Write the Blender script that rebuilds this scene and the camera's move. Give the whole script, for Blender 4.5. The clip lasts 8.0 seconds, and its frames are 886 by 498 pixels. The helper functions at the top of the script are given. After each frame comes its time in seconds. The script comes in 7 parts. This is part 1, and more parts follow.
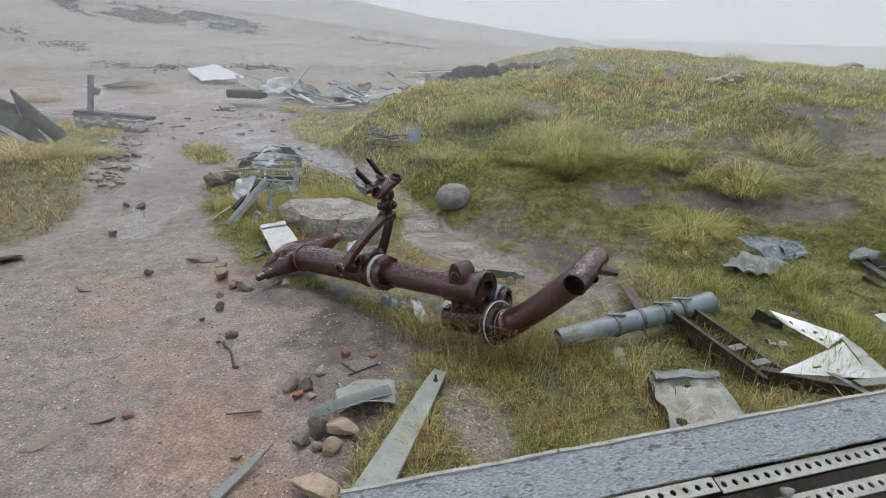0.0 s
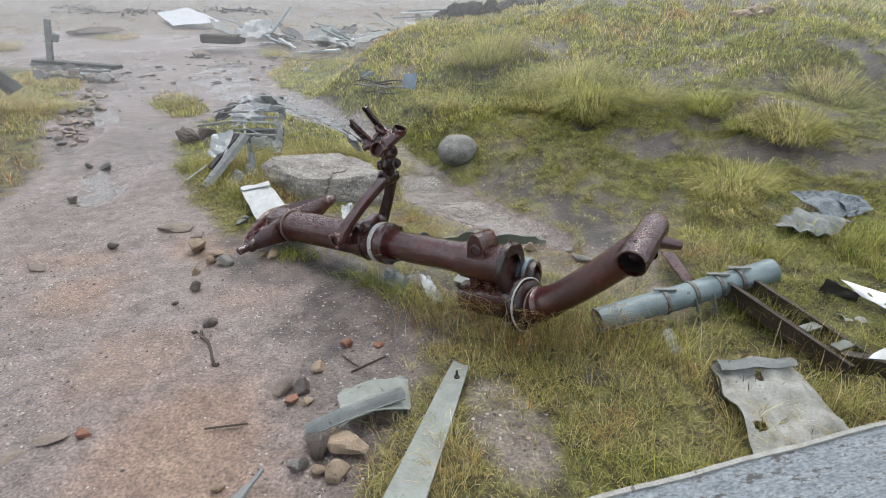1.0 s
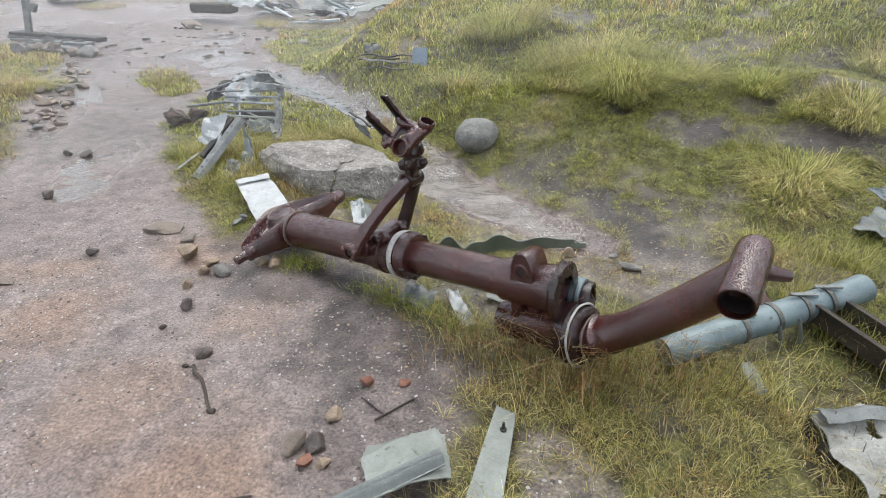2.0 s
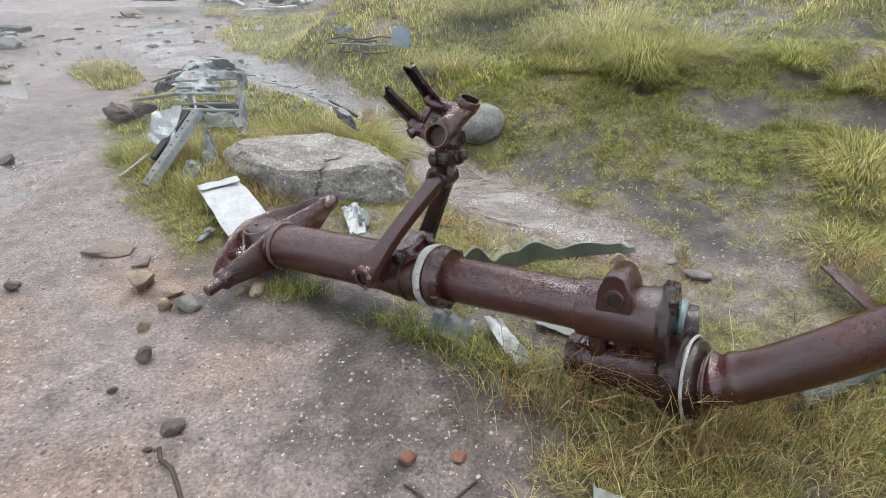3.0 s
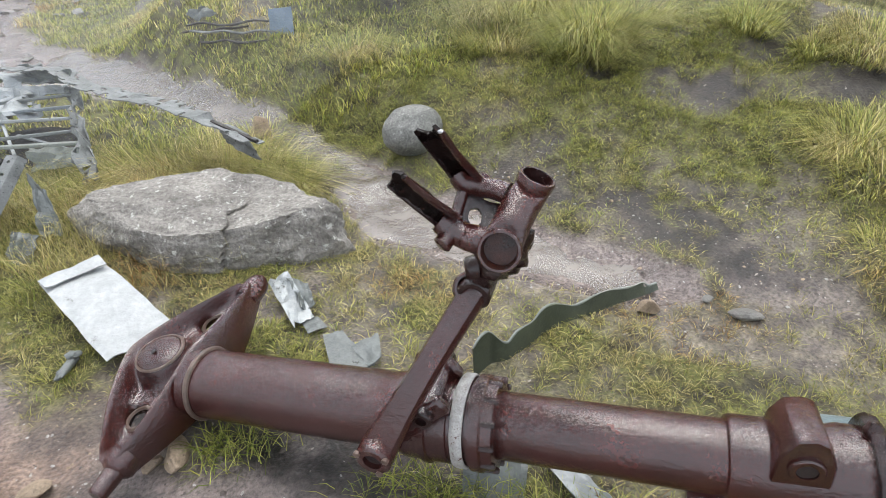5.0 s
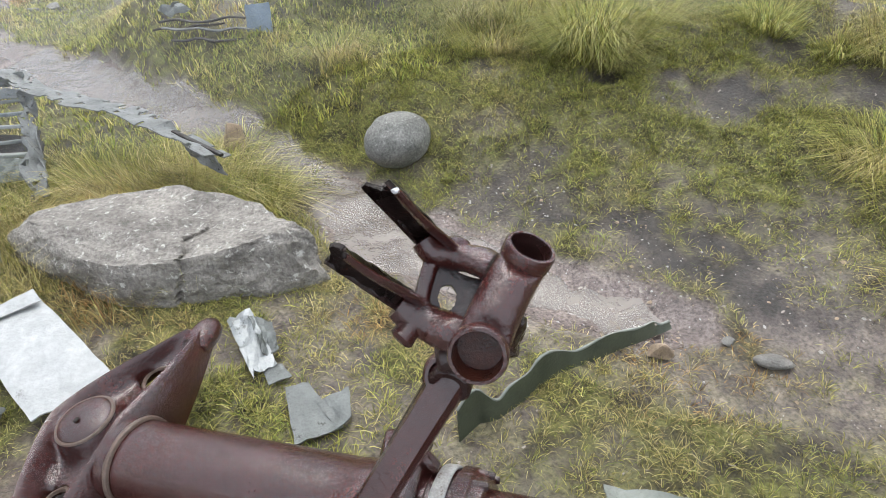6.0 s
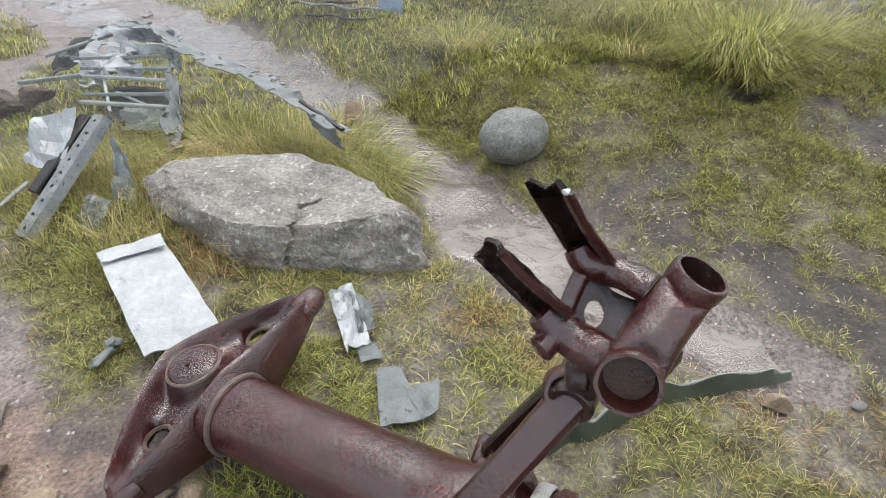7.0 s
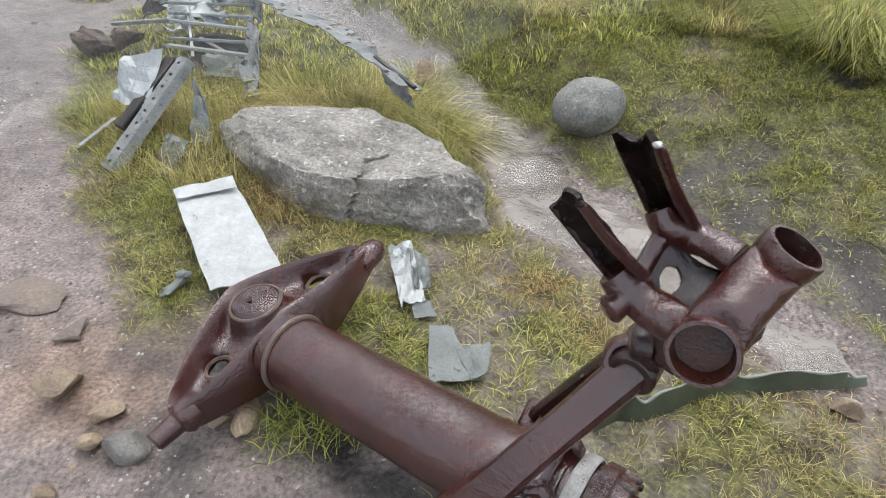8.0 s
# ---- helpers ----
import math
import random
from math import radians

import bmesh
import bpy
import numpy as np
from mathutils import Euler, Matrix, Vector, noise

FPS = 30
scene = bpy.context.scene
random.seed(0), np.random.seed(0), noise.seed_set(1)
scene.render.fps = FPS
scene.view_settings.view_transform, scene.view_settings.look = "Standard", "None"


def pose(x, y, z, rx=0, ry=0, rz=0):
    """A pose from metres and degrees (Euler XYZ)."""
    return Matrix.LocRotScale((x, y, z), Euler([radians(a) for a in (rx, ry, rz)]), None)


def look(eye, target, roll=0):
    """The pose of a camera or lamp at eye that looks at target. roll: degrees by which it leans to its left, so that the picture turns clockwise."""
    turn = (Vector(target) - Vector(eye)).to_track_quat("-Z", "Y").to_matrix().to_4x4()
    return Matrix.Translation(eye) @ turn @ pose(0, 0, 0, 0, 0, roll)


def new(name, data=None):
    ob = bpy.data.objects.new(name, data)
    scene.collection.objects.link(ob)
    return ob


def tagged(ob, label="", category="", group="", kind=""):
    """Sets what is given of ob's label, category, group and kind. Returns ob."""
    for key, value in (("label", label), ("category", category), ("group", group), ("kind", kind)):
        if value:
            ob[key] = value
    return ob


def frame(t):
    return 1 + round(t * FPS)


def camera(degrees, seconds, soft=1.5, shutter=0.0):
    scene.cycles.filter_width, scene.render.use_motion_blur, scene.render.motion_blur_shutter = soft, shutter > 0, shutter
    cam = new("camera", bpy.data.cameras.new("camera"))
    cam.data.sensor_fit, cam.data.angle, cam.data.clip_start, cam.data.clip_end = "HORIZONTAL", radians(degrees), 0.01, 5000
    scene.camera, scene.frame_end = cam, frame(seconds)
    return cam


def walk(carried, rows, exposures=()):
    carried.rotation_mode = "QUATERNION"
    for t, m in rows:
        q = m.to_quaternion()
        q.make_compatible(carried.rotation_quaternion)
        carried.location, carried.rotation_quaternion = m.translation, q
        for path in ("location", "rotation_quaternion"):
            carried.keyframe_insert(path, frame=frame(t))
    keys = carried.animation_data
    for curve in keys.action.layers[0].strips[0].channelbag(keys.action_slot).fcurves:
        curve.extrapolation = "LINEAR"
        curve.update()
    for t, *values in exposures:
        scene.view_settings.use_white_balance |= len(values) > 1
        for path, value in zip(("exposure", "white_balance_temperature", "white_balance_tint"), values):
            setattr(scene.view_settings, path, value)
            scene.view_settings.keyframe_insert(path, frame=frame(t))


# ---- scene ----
cam = camera(77.1, 8.0, 0.9)
PATH = [
    (0, (0.358, 0.233, 1.617), (0.209, 2.09, 0.89), 0.4),
    (0.5, (0.277, 0.53, 1.541), (0.158, 2.358, 0.737), 0.1),
    (1, (0.202, 0.722, 1.507), (0.092, 2.51, 0.616), -0.4),
    (1.5, (0.103, 0.931, 1.501), (0.002, 2.677, 0.532), -0.5),
    (2, (0.026, 1.17, 1.48), (-0.075, 2.911, 0.501), -0.5),
    (2.2, (-0.028, 1.278, 1.438), (-0.127, 3.013, 0.449), -0.7),
    (3.3, (-0.343, 1.848, 1.261), (-0.217, 3.575, 0.26), -0.5),
    (3.5, (-0.373, 1.948, 1.264), (-0.192, 3.663, 0.25), -0.5),
    (4, (-0.478, 2.153, 1.275), (-0.169, 3.828, 0.226), -0.3),
    (4.5, (-0.553, 2.348, 1.291), (-0.167, 3.983, 0.206), -0.6),
    (4.7, (-0.566, 2.416, 1.293), (-0.144, 4.031, 0.191), -0.8),
    (5.8, (-0.431, 2.74, 1.253), (0.036, 4.324, 0.124), -1.7),
    (6, (-0.42, 2.773, 1.252), (0.03, 4.357, 0.117), -1.3),
    (6.5, (-0.464, 2.816, 1.255), (-0.126, 4.425, 0.117), 0.3),
    (7, (-0.499, 2.828, 1.231), (-0.331, 4.457, 0.082), 1.7),
    (7.5, (-0.512, 2.822, 1.202), (-0.469, 4.43, 0.014), 2.5),
    (8, (-0.517, 2.822, 1.196), (-0.544, 4.396, -0.038), 2.9),
]
walk(cam, [(t, look(eye, target, roll)) for t, eye, target, roll in PATH],
     exposures=[(0, -0.04), (0.5, 0.11), (1.0, 0.27), (1.5, 0.40), (2.2, 0.43), (3.3, 0.5), (4.7, 0.52), (8.0, 0.44)])

# ---- sky and light: low cloud and hill fog ----
world = bpy.data.worlds.new("overcast")
scene.world = world
world.use_nodes = True
wn = world.node_tree.nodes
wl = world.node_tree.links
sky = wn.new("ShaderNodeTexSky")
sky.sky_type, sky.sun_disc = "NISHITA", False
sky.sun_elevation, sky.sun_rotation = radians(68), radians(13)
sky.air_density, sky.dust_density = 1.0, 6.0
pale = wn.new("ShaderNodeHueSaturation")
pale.inputs["Saturation"].default_value = 0.12
wl.new(sky.outputs["Color"], pale.inputs["Color"])
cloud = wn.new("ShaderNodeMix")
cloud.data_type = "RGBA"
cloud.inputs["Factor"].default_value = 0.75
cloud.inputs["B"].default_value = (8.35, 9.1, 10.3, 1)
wl.new(pale.outputs["Color"], cloud.inputs["A"])
wl.new(cloud.outputs["Result"], wn["Background"].inputs["Color"])
wn["Background"].inputs["Strength"].default_value = 0.13

sun = new("sun", bpy.data.lights.new("sun", "SUN"))
sun.data.energy, sun.data.angle, sun.data.color = 1.5, radians(50), (1.0, 0.96, 0.9)
sun.matrix_world = look((0.8, 6.4, 9), (0, 3, 0))

# ---- materials ----
def ramp(nt, stops):
    n = nt.nodes.new("ShaderNodeValToRGB")
    e = n.color_ramp.elements
    e[0].position, e[0].color = stops[0][0], (*stops[0][1], 1)
    e[1].position, e[1].color = stops[-1][0], (*stops[-1][1], 1)
    for p, c in stops[1:-1]:
        e.new(p).color = (*c, 1)
    return n


def noise_node(nt, vec, size, detail=5.0, rough=0.6):
    n = nt.nodes.new("ShaderNodeTexNoise")
    n.inputs["Scale"].default_value = 1.0 / size
    n.inputs["Detail"].default_value = detail
    n.inputs["Roughness"].default_value = rough
    nt.links.new(vec, n.inputs["Vector"])
    return n


def blend(nt, fac, a, b, how="MIX"):
    n = nt.nodes.new("ShaderNodeMix")
    n.data_type, n.blend_type = "RGBA", how
    for key, v in (("Factor", fac), ("A", a), ("B", b)):
        if isinstance(v, (int, float)):
            n.inputs[key].default_value = v
        elif isinstance(v, tuple):
            n.inputs[key].default_value = (*v, 1)
        else:
            nt.links.new(v, n.inputs[key])
    return n.outputs["Result"]


def material(name, dark, light, size=0.12, grain=0.008, rough=(0.4, 0.7), metal=0.0, bump=0.3, wear=None, wear_at=0.62, wear_size=0.05, vary=0.0, spec=0.5, fleck=0.28, deep=0.6, along=None):
    """A surface of two tones at a broad and a fine scale, with worn or stained spots, fine relief and uneven gloss."""
    m = bpy.data.materials.new(name)
    m.use_nodes = True
    nt = m.node_tree
    bs = nt.nodes["Principled BSDF"]
    vec = nt.nodes.new("ShaderNodeTexCoord").outputs["Object"]
    if along is not None:
        lay = nt.nodes.new("ShaderNodeMapping")
        lay.vector_type = "TEXTURE"
        lay.inputs["Rotation"].default_value = (0, 0, radians(along))
        lay.inputs["Scale"].default_value = (2.2, 1.0, 1.0)
        nt.links.new(vec, lay.inputs["Vector"])
        vec = lay.outputs["Vector"]
    broad, fine = noise_node(nt, vec, size, 6), noise_node(nt, vec, grain, 4)
    tone = ramp(nt, [(0.3, dark), (0.72, light)])
    nt.links.new(broad.outputs["Fac"], tone.inputs["Fac"])
    shade = ramp(nt, [(0.3, (1 - fleck,) * 3), (0.7, (1 + fleck * 0.45,) * 3)])
    nt.links.new(fine.outputs["Fac"], shade.inputs["Fac"])
    col = blend(nt, 1.0, tone.outputs["Color"], shade.outputs["Color"], "MULTIPLY")
    if wear:
        spots = noise_node(nt, vec, wear_size, 8, 0.7)
        mask = ramp(nt, [(wear_at, (0, 0, 0)), (wear_at + 0.06, (1, 1, 1))])
        nt.links.new(spots.outputs["Fac"], mask.inputs["Fac"])
        col = blend(nt, mask.outputs["Color"], col, wear)
    if vary:
        info = nt.nodes.new("ShaderNodeObjectInfo")
        tint = ramp(nt, [(0.0, (1 - vary,) * 3), (1.0, (1 + vary,) * 3)])
        nt.links.new(info.outputs["Random"], tint.inputs["Fac"])
        col = blend(nt, 1.0, col, tint.outputs["Color"], "MULTIPLY")
    nt.links.new(col, bs.inputs["Base Color"])
    rr = nt.nodes.new("ShaderNodeMapRange")
    rr.inputs["To Min"].default_value, rr.inputs["To Max"].default_value = rough
    rr.inputs["From Min"].default_value, rr.inputs["From Max"].default_value = 0.3, 0.7
    nt.links.new(broad.outputs["Fac"], rr.inputs["Value"])
    nt.links.new(rr.outputs["Result"], bs.inputs["Roughness"])
    bs.inputs["Metallic"].default_value = metal
    bs.inputs["Specular IOR Level"].default_value = spec
    if bump:
        b = nt.nodes.new("ShaderNodeBump")
        b.inputs["Strength"].default_value = bump
        b.inputs["Distance"].default_value = grain * deep
        nt.links.new(fine.outputs["Fac"], b.inputs["Height"])
        nt.links.new(b.outputs["Normal"], bs.inputs["Normal"])
    return m


OXIDE = material("oxide_steel", (0.027, 0.0068, 0.0057), (0.068, 0.0166, 0.0135), 0.16, 0.009, (0.07, 0.2), 0.0, 0.5, (0.115, 0.040, 0.024), 0.70, 0.06, spec=0.9, deep=0.5, fleck=0.22)
# Steel with the shade of the downward blade faces put into its colour
SHADED_STEEL = material("shaded_black_steel", (0.003, 0.002, 0.002), (0.011, 0.005, 0.004), 0.03, 0.005, (0.15, 0.5), 0.0, 0.35, (0.05, 0.016, 0.010), 0.6, 0.02, spec=0.22)
OXIDE_DARK = material("dark_oxide_steel", (0.009, 0.0042, 0.0038), (0.034, 0.0125, 0.0105), 0.1, 0.008, (0.14, 0.3), 0.0, 0.4, (0.085, 0.032, 0.018), 0.66, 0.03, spec=0.6)
# Red rust, darkened so that the shallow bore's shade is in the colour
RUST_RED = material("wet_rust_and_shade", (0.018, 0.005, 0.003), (0.075, 0.019, 0.009), 0.03, 0.004, (0.2, 0.45), 0.0, 0.5)
# Near-black that puts the shade inside holes into the colour
BORE = material("shaded_bore", (0.012, 0.009, 0.009), (0.03, 0.02, 0.018), 0.05, 0.005, (0.4, 0.7), 0.0, 0.4)
WHITE_BAND = material("chalky_band", (0.30, 0.28, 0.26), (0.50, 0.49, 0.46), 0.03, 0.004, (0.5, 0.8), 0.0, 0.4, (0.12, 0.07, 0.055), 0.6, 0.02)
WELD = material("weld_bead", (0.085, 0.058, 0.046), (0.17, 0.12, 0.095), 0.02, 0.004, (0.3, 0.5), 0.1, 0.6)
ALUM = material("weathered_aluminium", (0.22, 0.235, 0.235), (0.42, 0.44, 0.44), 0.12, 0.01, (0.3, 0.55), 0.35, 0.4, (0.10, 0.105, 0.10), 0.6, 0.04, fleck=0.12)
ALUM_DULL = material("dull_grey_alloy", (0.115, 0.125, 0.12), (0.235, 0.25, 0.24), 0.1, 0.008, (0.4, 0.7), 0.2, 0.5, (0.06, 0.062, 0.052), 0.6, 0.05, fleck=0.15)
ALUM_WHITE = material("chalk_white_alloy", (0.34, 0.35, 0.345), (0.49, 0.50, 0.495), 0.07, 0.02, (0.35, 0.65), 0.0, 0.4, (0.20, 0.20, 0.185), 0.63, 0.05, fleck=0.12)
ALUM_BRIGHT = material("bright_bare_alloy", (0.40, 0.42, 0.44), (0.60, 0.61, 0.63), 0.12, 0.012, (0.28, 0.45), 0.3, 0.25, (0.30, 0.31, 0.31), 0.7, 0.05, fleck=0.06)
GREEN_GREY = material("grey_green_primer", (0.155, 0.17, 0.15), (0.29, 0.31, 0.28), 0.12, 0.01, (0.4, 0.65), 0.0, 0.45, (0.10, 0.105, 0.085), 0.6, 0.05, fleck=0.12)
FLAKE_BLUE = material("flaking_blue_grey_paint", (0.115, 0.14, 0.16), (0.285, 0.32, 0.34), 0.045, 0.014, (0.3, 0.6), 0.1, 1.0, (0.07, 0.072, 0.072), 0.575, 0.07, fleck=0.4, deep=1.0)
SPAR_BLUE = material("flaking_spar_paint", (0.15, 0.175, 0.195), (0.34, 0.37, 0.39), 0.03, 0.007, (0.3, 0.6), 0.1, 1.0, (0.08, 0.078, 0.074), 0.56, 0.03, fleck=0.6, deep=1.2, along=19)
LICHEN_METAL = material("blotched_alloy", (0.12, 0.125, 0.12), (0.27, 0.28, 0.275), 0.08, 0.008, (0.45, 0.7), 0.1, 0.5, (0.025, 0.026, 0.024), 0.58, 0.022, fleck=0.2)
BROWN_LUMP = material("brown_corroded_lump", (0.07, 0.048, 0.04), (0.19, 0.14, 0.115), 0.06, 0.012, (0.6, 0.9), 0.0, 1.0, (0.24, 0.21, 0.17), 0.62, 0.03, deep=1.2, fleck=0.5)
LIP_WHITE = material("pale_riveted_lip", (0.22, 0.215, 0.19), (0.38, 0.38, 0.35), 0.06, 0.008, (0.45, 0.7), 0.0, 0.4, (0.10, 0.085, 0.06), 0.6, 0.03)
DUCT_BLUE = material("blue_grey_duct", (0.105, 0.145, 0.155), (0.225, 0.28, 0.285), 0.12, 0.008, (0.3, 0.55), 0.1, 0.4, (0.08, 0.08, 0.06), 0.62, 0.05, fleck=0.12)
CLAMP = material("clamp_metal", (0.06, 0.065, 0.06), (0.16, 0.16, 0.14), 0.04, 0.005, (0.35, 0.6), 0.4, 0.4)
OLIVE = material("olive_strip", (0.032, 0.039, 0.025), (0.080, 0.092, 0.058), 0.09, 0.008, (0.4, 0.65), 0.0, 0.4, (0.14, 0.15, 0.12), 0.68, 0.05, fleck=0.15)
DARK_METAL = material("dark_metal", (0.018, 0.017, 0.016), (0.055, 0.048, 0.042), 0.08, 0.008, (0.35, 0.65), 0.2, 0.6, (0.12, 0.10, 0.07), 0.64, 0.04)
RUSTY_RAIL = material("rusted_rail", (0.018, 0.013, 0.010), (0.060, 0.044, 0.030), 0.07, 0.008, (0.4, 0.7), 0.1, 0.6, (0.11, 0.11, 0.045), 0.6, 0.05)
BLUE_PLATE = material("faded_blue_plate", (0.18, 0.24, 0.32), (0.30, 0.37, 0.45), 0.08, 0.008, (0.4, 0.6), 0.0, 0.3)
BOULDER = material("gritstone", (0.185, 0.17, 0.152), (0.42, 0.39, 0.35), 0.13, 0.014, (0.6, 0.9), 0.0, 0.9, (0.56, 0.545, 0.50), 0.58, 0.03, spec=0.3, deep=1.1, fleck=0.42)
GREY_STONE = material("smooth_grey_stone", (0.13, 0.13, 0.118), (0.30, 0.295, 0.27), 0.08, 0.01, (0.5, 0.8), 0.0, 0.6, (0.38, 0.38, 0.35), 0.6, 0.02, spec=0.35, fleck=0.4)
COBBLE = material("wet_grey_stone", (0.125, 0.118, 0.108), (0.28, 0.265, 0.24), 0.08, 0.008, (0.35, 0.7), 0.0, 0.8, (0.06, 0.06, 0.055), 0.6, 0.03, 0.25, deep=1.2)
OCHRE = material("ochre_stone", (0.20, 0.148, 0.10), (0.40, 0.305, 0.215), 0.05, 0.007, (0.5, 0.8), 0.0, 0.8, (0.12, 0.085, 0.06), 0.6, 0.03, 0.25)
BRICK_RED = material("red_stone", (0.15, 0.062, 0.038), (0.27, 0.125, 0.075), 0.04, 0.006, (0.5, 0.8), 0.0, 0.6)
DARK_STONE = material("dark_wet_stone", (0.055, 0.045, 0.04), (0.13, 0.105, 0.09), 0.05, 0.006, (0.3, 0.6), 0.0, 0.6, vary=0.2)
GRIT = material("quartz_grit", (0.30, 0.28, 0.25), (0.55, 0.53, 0.50), 0.02, 0.004, (0.35, 0.6), 0.0, 0.3)
SLAB_STONE = material("trodden_slab", (0.15, 0.12, 0.10), (0.27, 0.215, 0.17), 0.1, 0.01, (0.5, 0.8), 0.0, 0.8, (0.12, 0.10, 0.085), 0.6, 0.05, 0.1)
PEAT_EARTH = material("dark_eroded_peat", (0.012, 0.010, 0.009), (0.055, 0.043, 0.036), 0.15, 0.02, (0.6, 0.9), 0.0, 0.9, (0.09, 0.085, 0.03), 0.62, 0.12, deep=1.0)
TWIG = material("dark_twig", (0.03, 0.022, 0.017), (0.08, 0.06, 0.045), 0.03, 0.004, (0.5, 0.8), 0.0, 0.6)


def grass_material(name):
    m = bpy.data.materials.new(name)
    m.use_nodes = True
    nt = m.node_tree
    bs = nt.nodes["Principled BSDF"]
    tint = nt.nodes.new("ShaderNodeAttribute")
    tint.attribute_name = "tint"
    vec = nt.nodes.new("ShaderNodeTexCoord").outputs["Object"]
    n = noise_node(nt, vec, 0.02, 3)
    shade = ramp(nt, [(0.25, (0.75, 0.75, 0.75)), (0.75, (1.2, 1.2, 1.2))])
    nt.links.new(n.outputs["Fac"], shade.inputs["Fac"])
    col = blend(nt, 1.0, tint.outputs["Color"], shade.outputs["Color"], "MULTIPLY")
    nt.links.new(col, bs.inputs["Base Color"])
    bs.inputs["Roughness"].default_value = 0.5
    bs.inputs["Specular IOR Level"].default_value = 0.35
    leaf = nt.nodes.new("ShaderNodeBsdfTranslucent")
    nt.links.new(col, leaf.inputs["Color"])
    mix = nt.nodes.new("ShaderNodeMixShader")
    mix.inputs["Fac"].default_value = 0.3
    nt.links.new(bs.outputs["BSDF"], mix.inputs[1])
    nt.links.new(leaf.outputs["BSDF"], mix.inputs[2])
    nt.links.new(mix.outputs["Shader"], nt.nodes["Material Output"].inputs["Surface"])
    return m


GRASS = grass_material("moor_grass")


def soil_material():
    """Bare path, moss, peat and wet silt, by the land's own cover."""
    m = bpy.data.materials.new("moor_soil")
    m.use_nodes = True
    nt = m.node_tree
    bs = nt.nodes["Principled BSDF"]
    cover = nt.nodes.new("ShaderNodeAttribute")
    cover.attribute_name = "cover"
    sep = nt.nodes.new("ShaderNodeSeparateColor")
    nt.links.new(cover.outputs["Color"], sep.inputs["Color"])
    vec = nt.nodes.new("ShaderNodeTexCoord").outputs["Object"]
    broad, mid, fine, speck = noise_node(nt, vec, 0.5, 6), noise_node(nt, vec, 0.09, 6), noise_node(nt, vec, 0.012, 4), noise_node(nt, vec, 0.03, 2)
    earth = ramp(nt, [(0.3, (0.13, 0.104, 0.095)), (0.5, (0.215, 0.173, 0.158)), (0.7, (0.295, 0.24, 0.217))])
    nt.links.new(mid.outputs["Fac"], earth.inputs["Fac"])
    clay = ramp(nt, [(0.35, (0.22, 0.125, 0.075)), (0.7, (0.36, 0.22, 0.13))])
    nt.links.new(mid.outputs["Fac"], clay.inputs["Fac"])
    moss = ramp(nt, [(0.30, (0.022, 0.018, 0.013)), (0.44, (0.075, 0.066, 0.028)), (0.58, (0.155, 0.155, 0.042)), (0.74, (0.22, 0.19, 0.08))])
    nt.links.new(mid.outputs["Fac"], moss.inputs["Fac"])
    peat = ramp(nt, [(0.3, (0.022, 0.0175, 0.016)), (0.7, (0.078, 0.063, 0.056))])
    nt.links.new(mid.outputs["Fac"], peat.inputs["Fac"])
    alpha = cover.outputs["Alpha"]
    col = blend(nt, sep.outputs["Blue"], earth.outputs["Color"], clay.outputs["Color"])
    col = blend(nt, alpha, col, peat.outputs["Color"])
    col = blend(nt, sep.outputs["Red"], col, moss.outputs["Color"])
    shade = ramp(nt, [(0.32, (0.42, 0.42, 0.42)), (0.68, (1.32, 1.32, 1.32))])
    nt.links.new(fine.outputs["Fac"], shade.inputs["Fac"])
    col = blend(nt, 1.0, col, shade.outputs["Color"], "MULTIPLY")
    large = ramp(nt, [(0.3, (0.82, 0.82, 0.82)), (0.7, (1.1, 1.1, 1.1))])
    nt.links.new(broad.outputs["Fac"], large.inputs["Fac"])
    col = blend(nt, 1.0, col, large.outputs["Color"], "MULTIPLY")
    bits = ramp(nt, [(0.70, (0, 0, 0)), (0.73, (1, 1, 1))])
    nt.links.new(speck.outputs["Fac"], bits.inputs["Fac"])
    col = blend(nt, bits.outputs["Color"], col, (0.34, 0.30, 0.26))
    nt.links.new(col, bs.inputs["Base Color"])
    rr = nt.nodes.new("ShaderNodeMapRange")
    rr.inputs["To Min"].default_value, rr.inputs["To Max"].default_value = 0.75, 0.16
    nt.links.new(sep.outputs["Green"], rr.inputs["Value"])
    nt.links.new(rr.outputs["Result"], bs.inputs["Roughness"])
    b = nt.nodes.new("ShaderNodeBump")
    b.inputs["Strength"].default_value, b.inputs["Distance"].default_value = 0.7, 0.012
    both = nt.nodes.new("ShaderNodeMath")
    nt.links.new(fine.outputs["Fac"], both.inputs[0])
    nt.links.new(mid.outputs["Fac"], both.inputs[1])
    nt.links.new(both.outputs["Value"], b.inputs["Height"])
    nt.links.new(b.outputs["Normal"], bs.inputs["Normal"])
    return m


SOIL = soil_material()


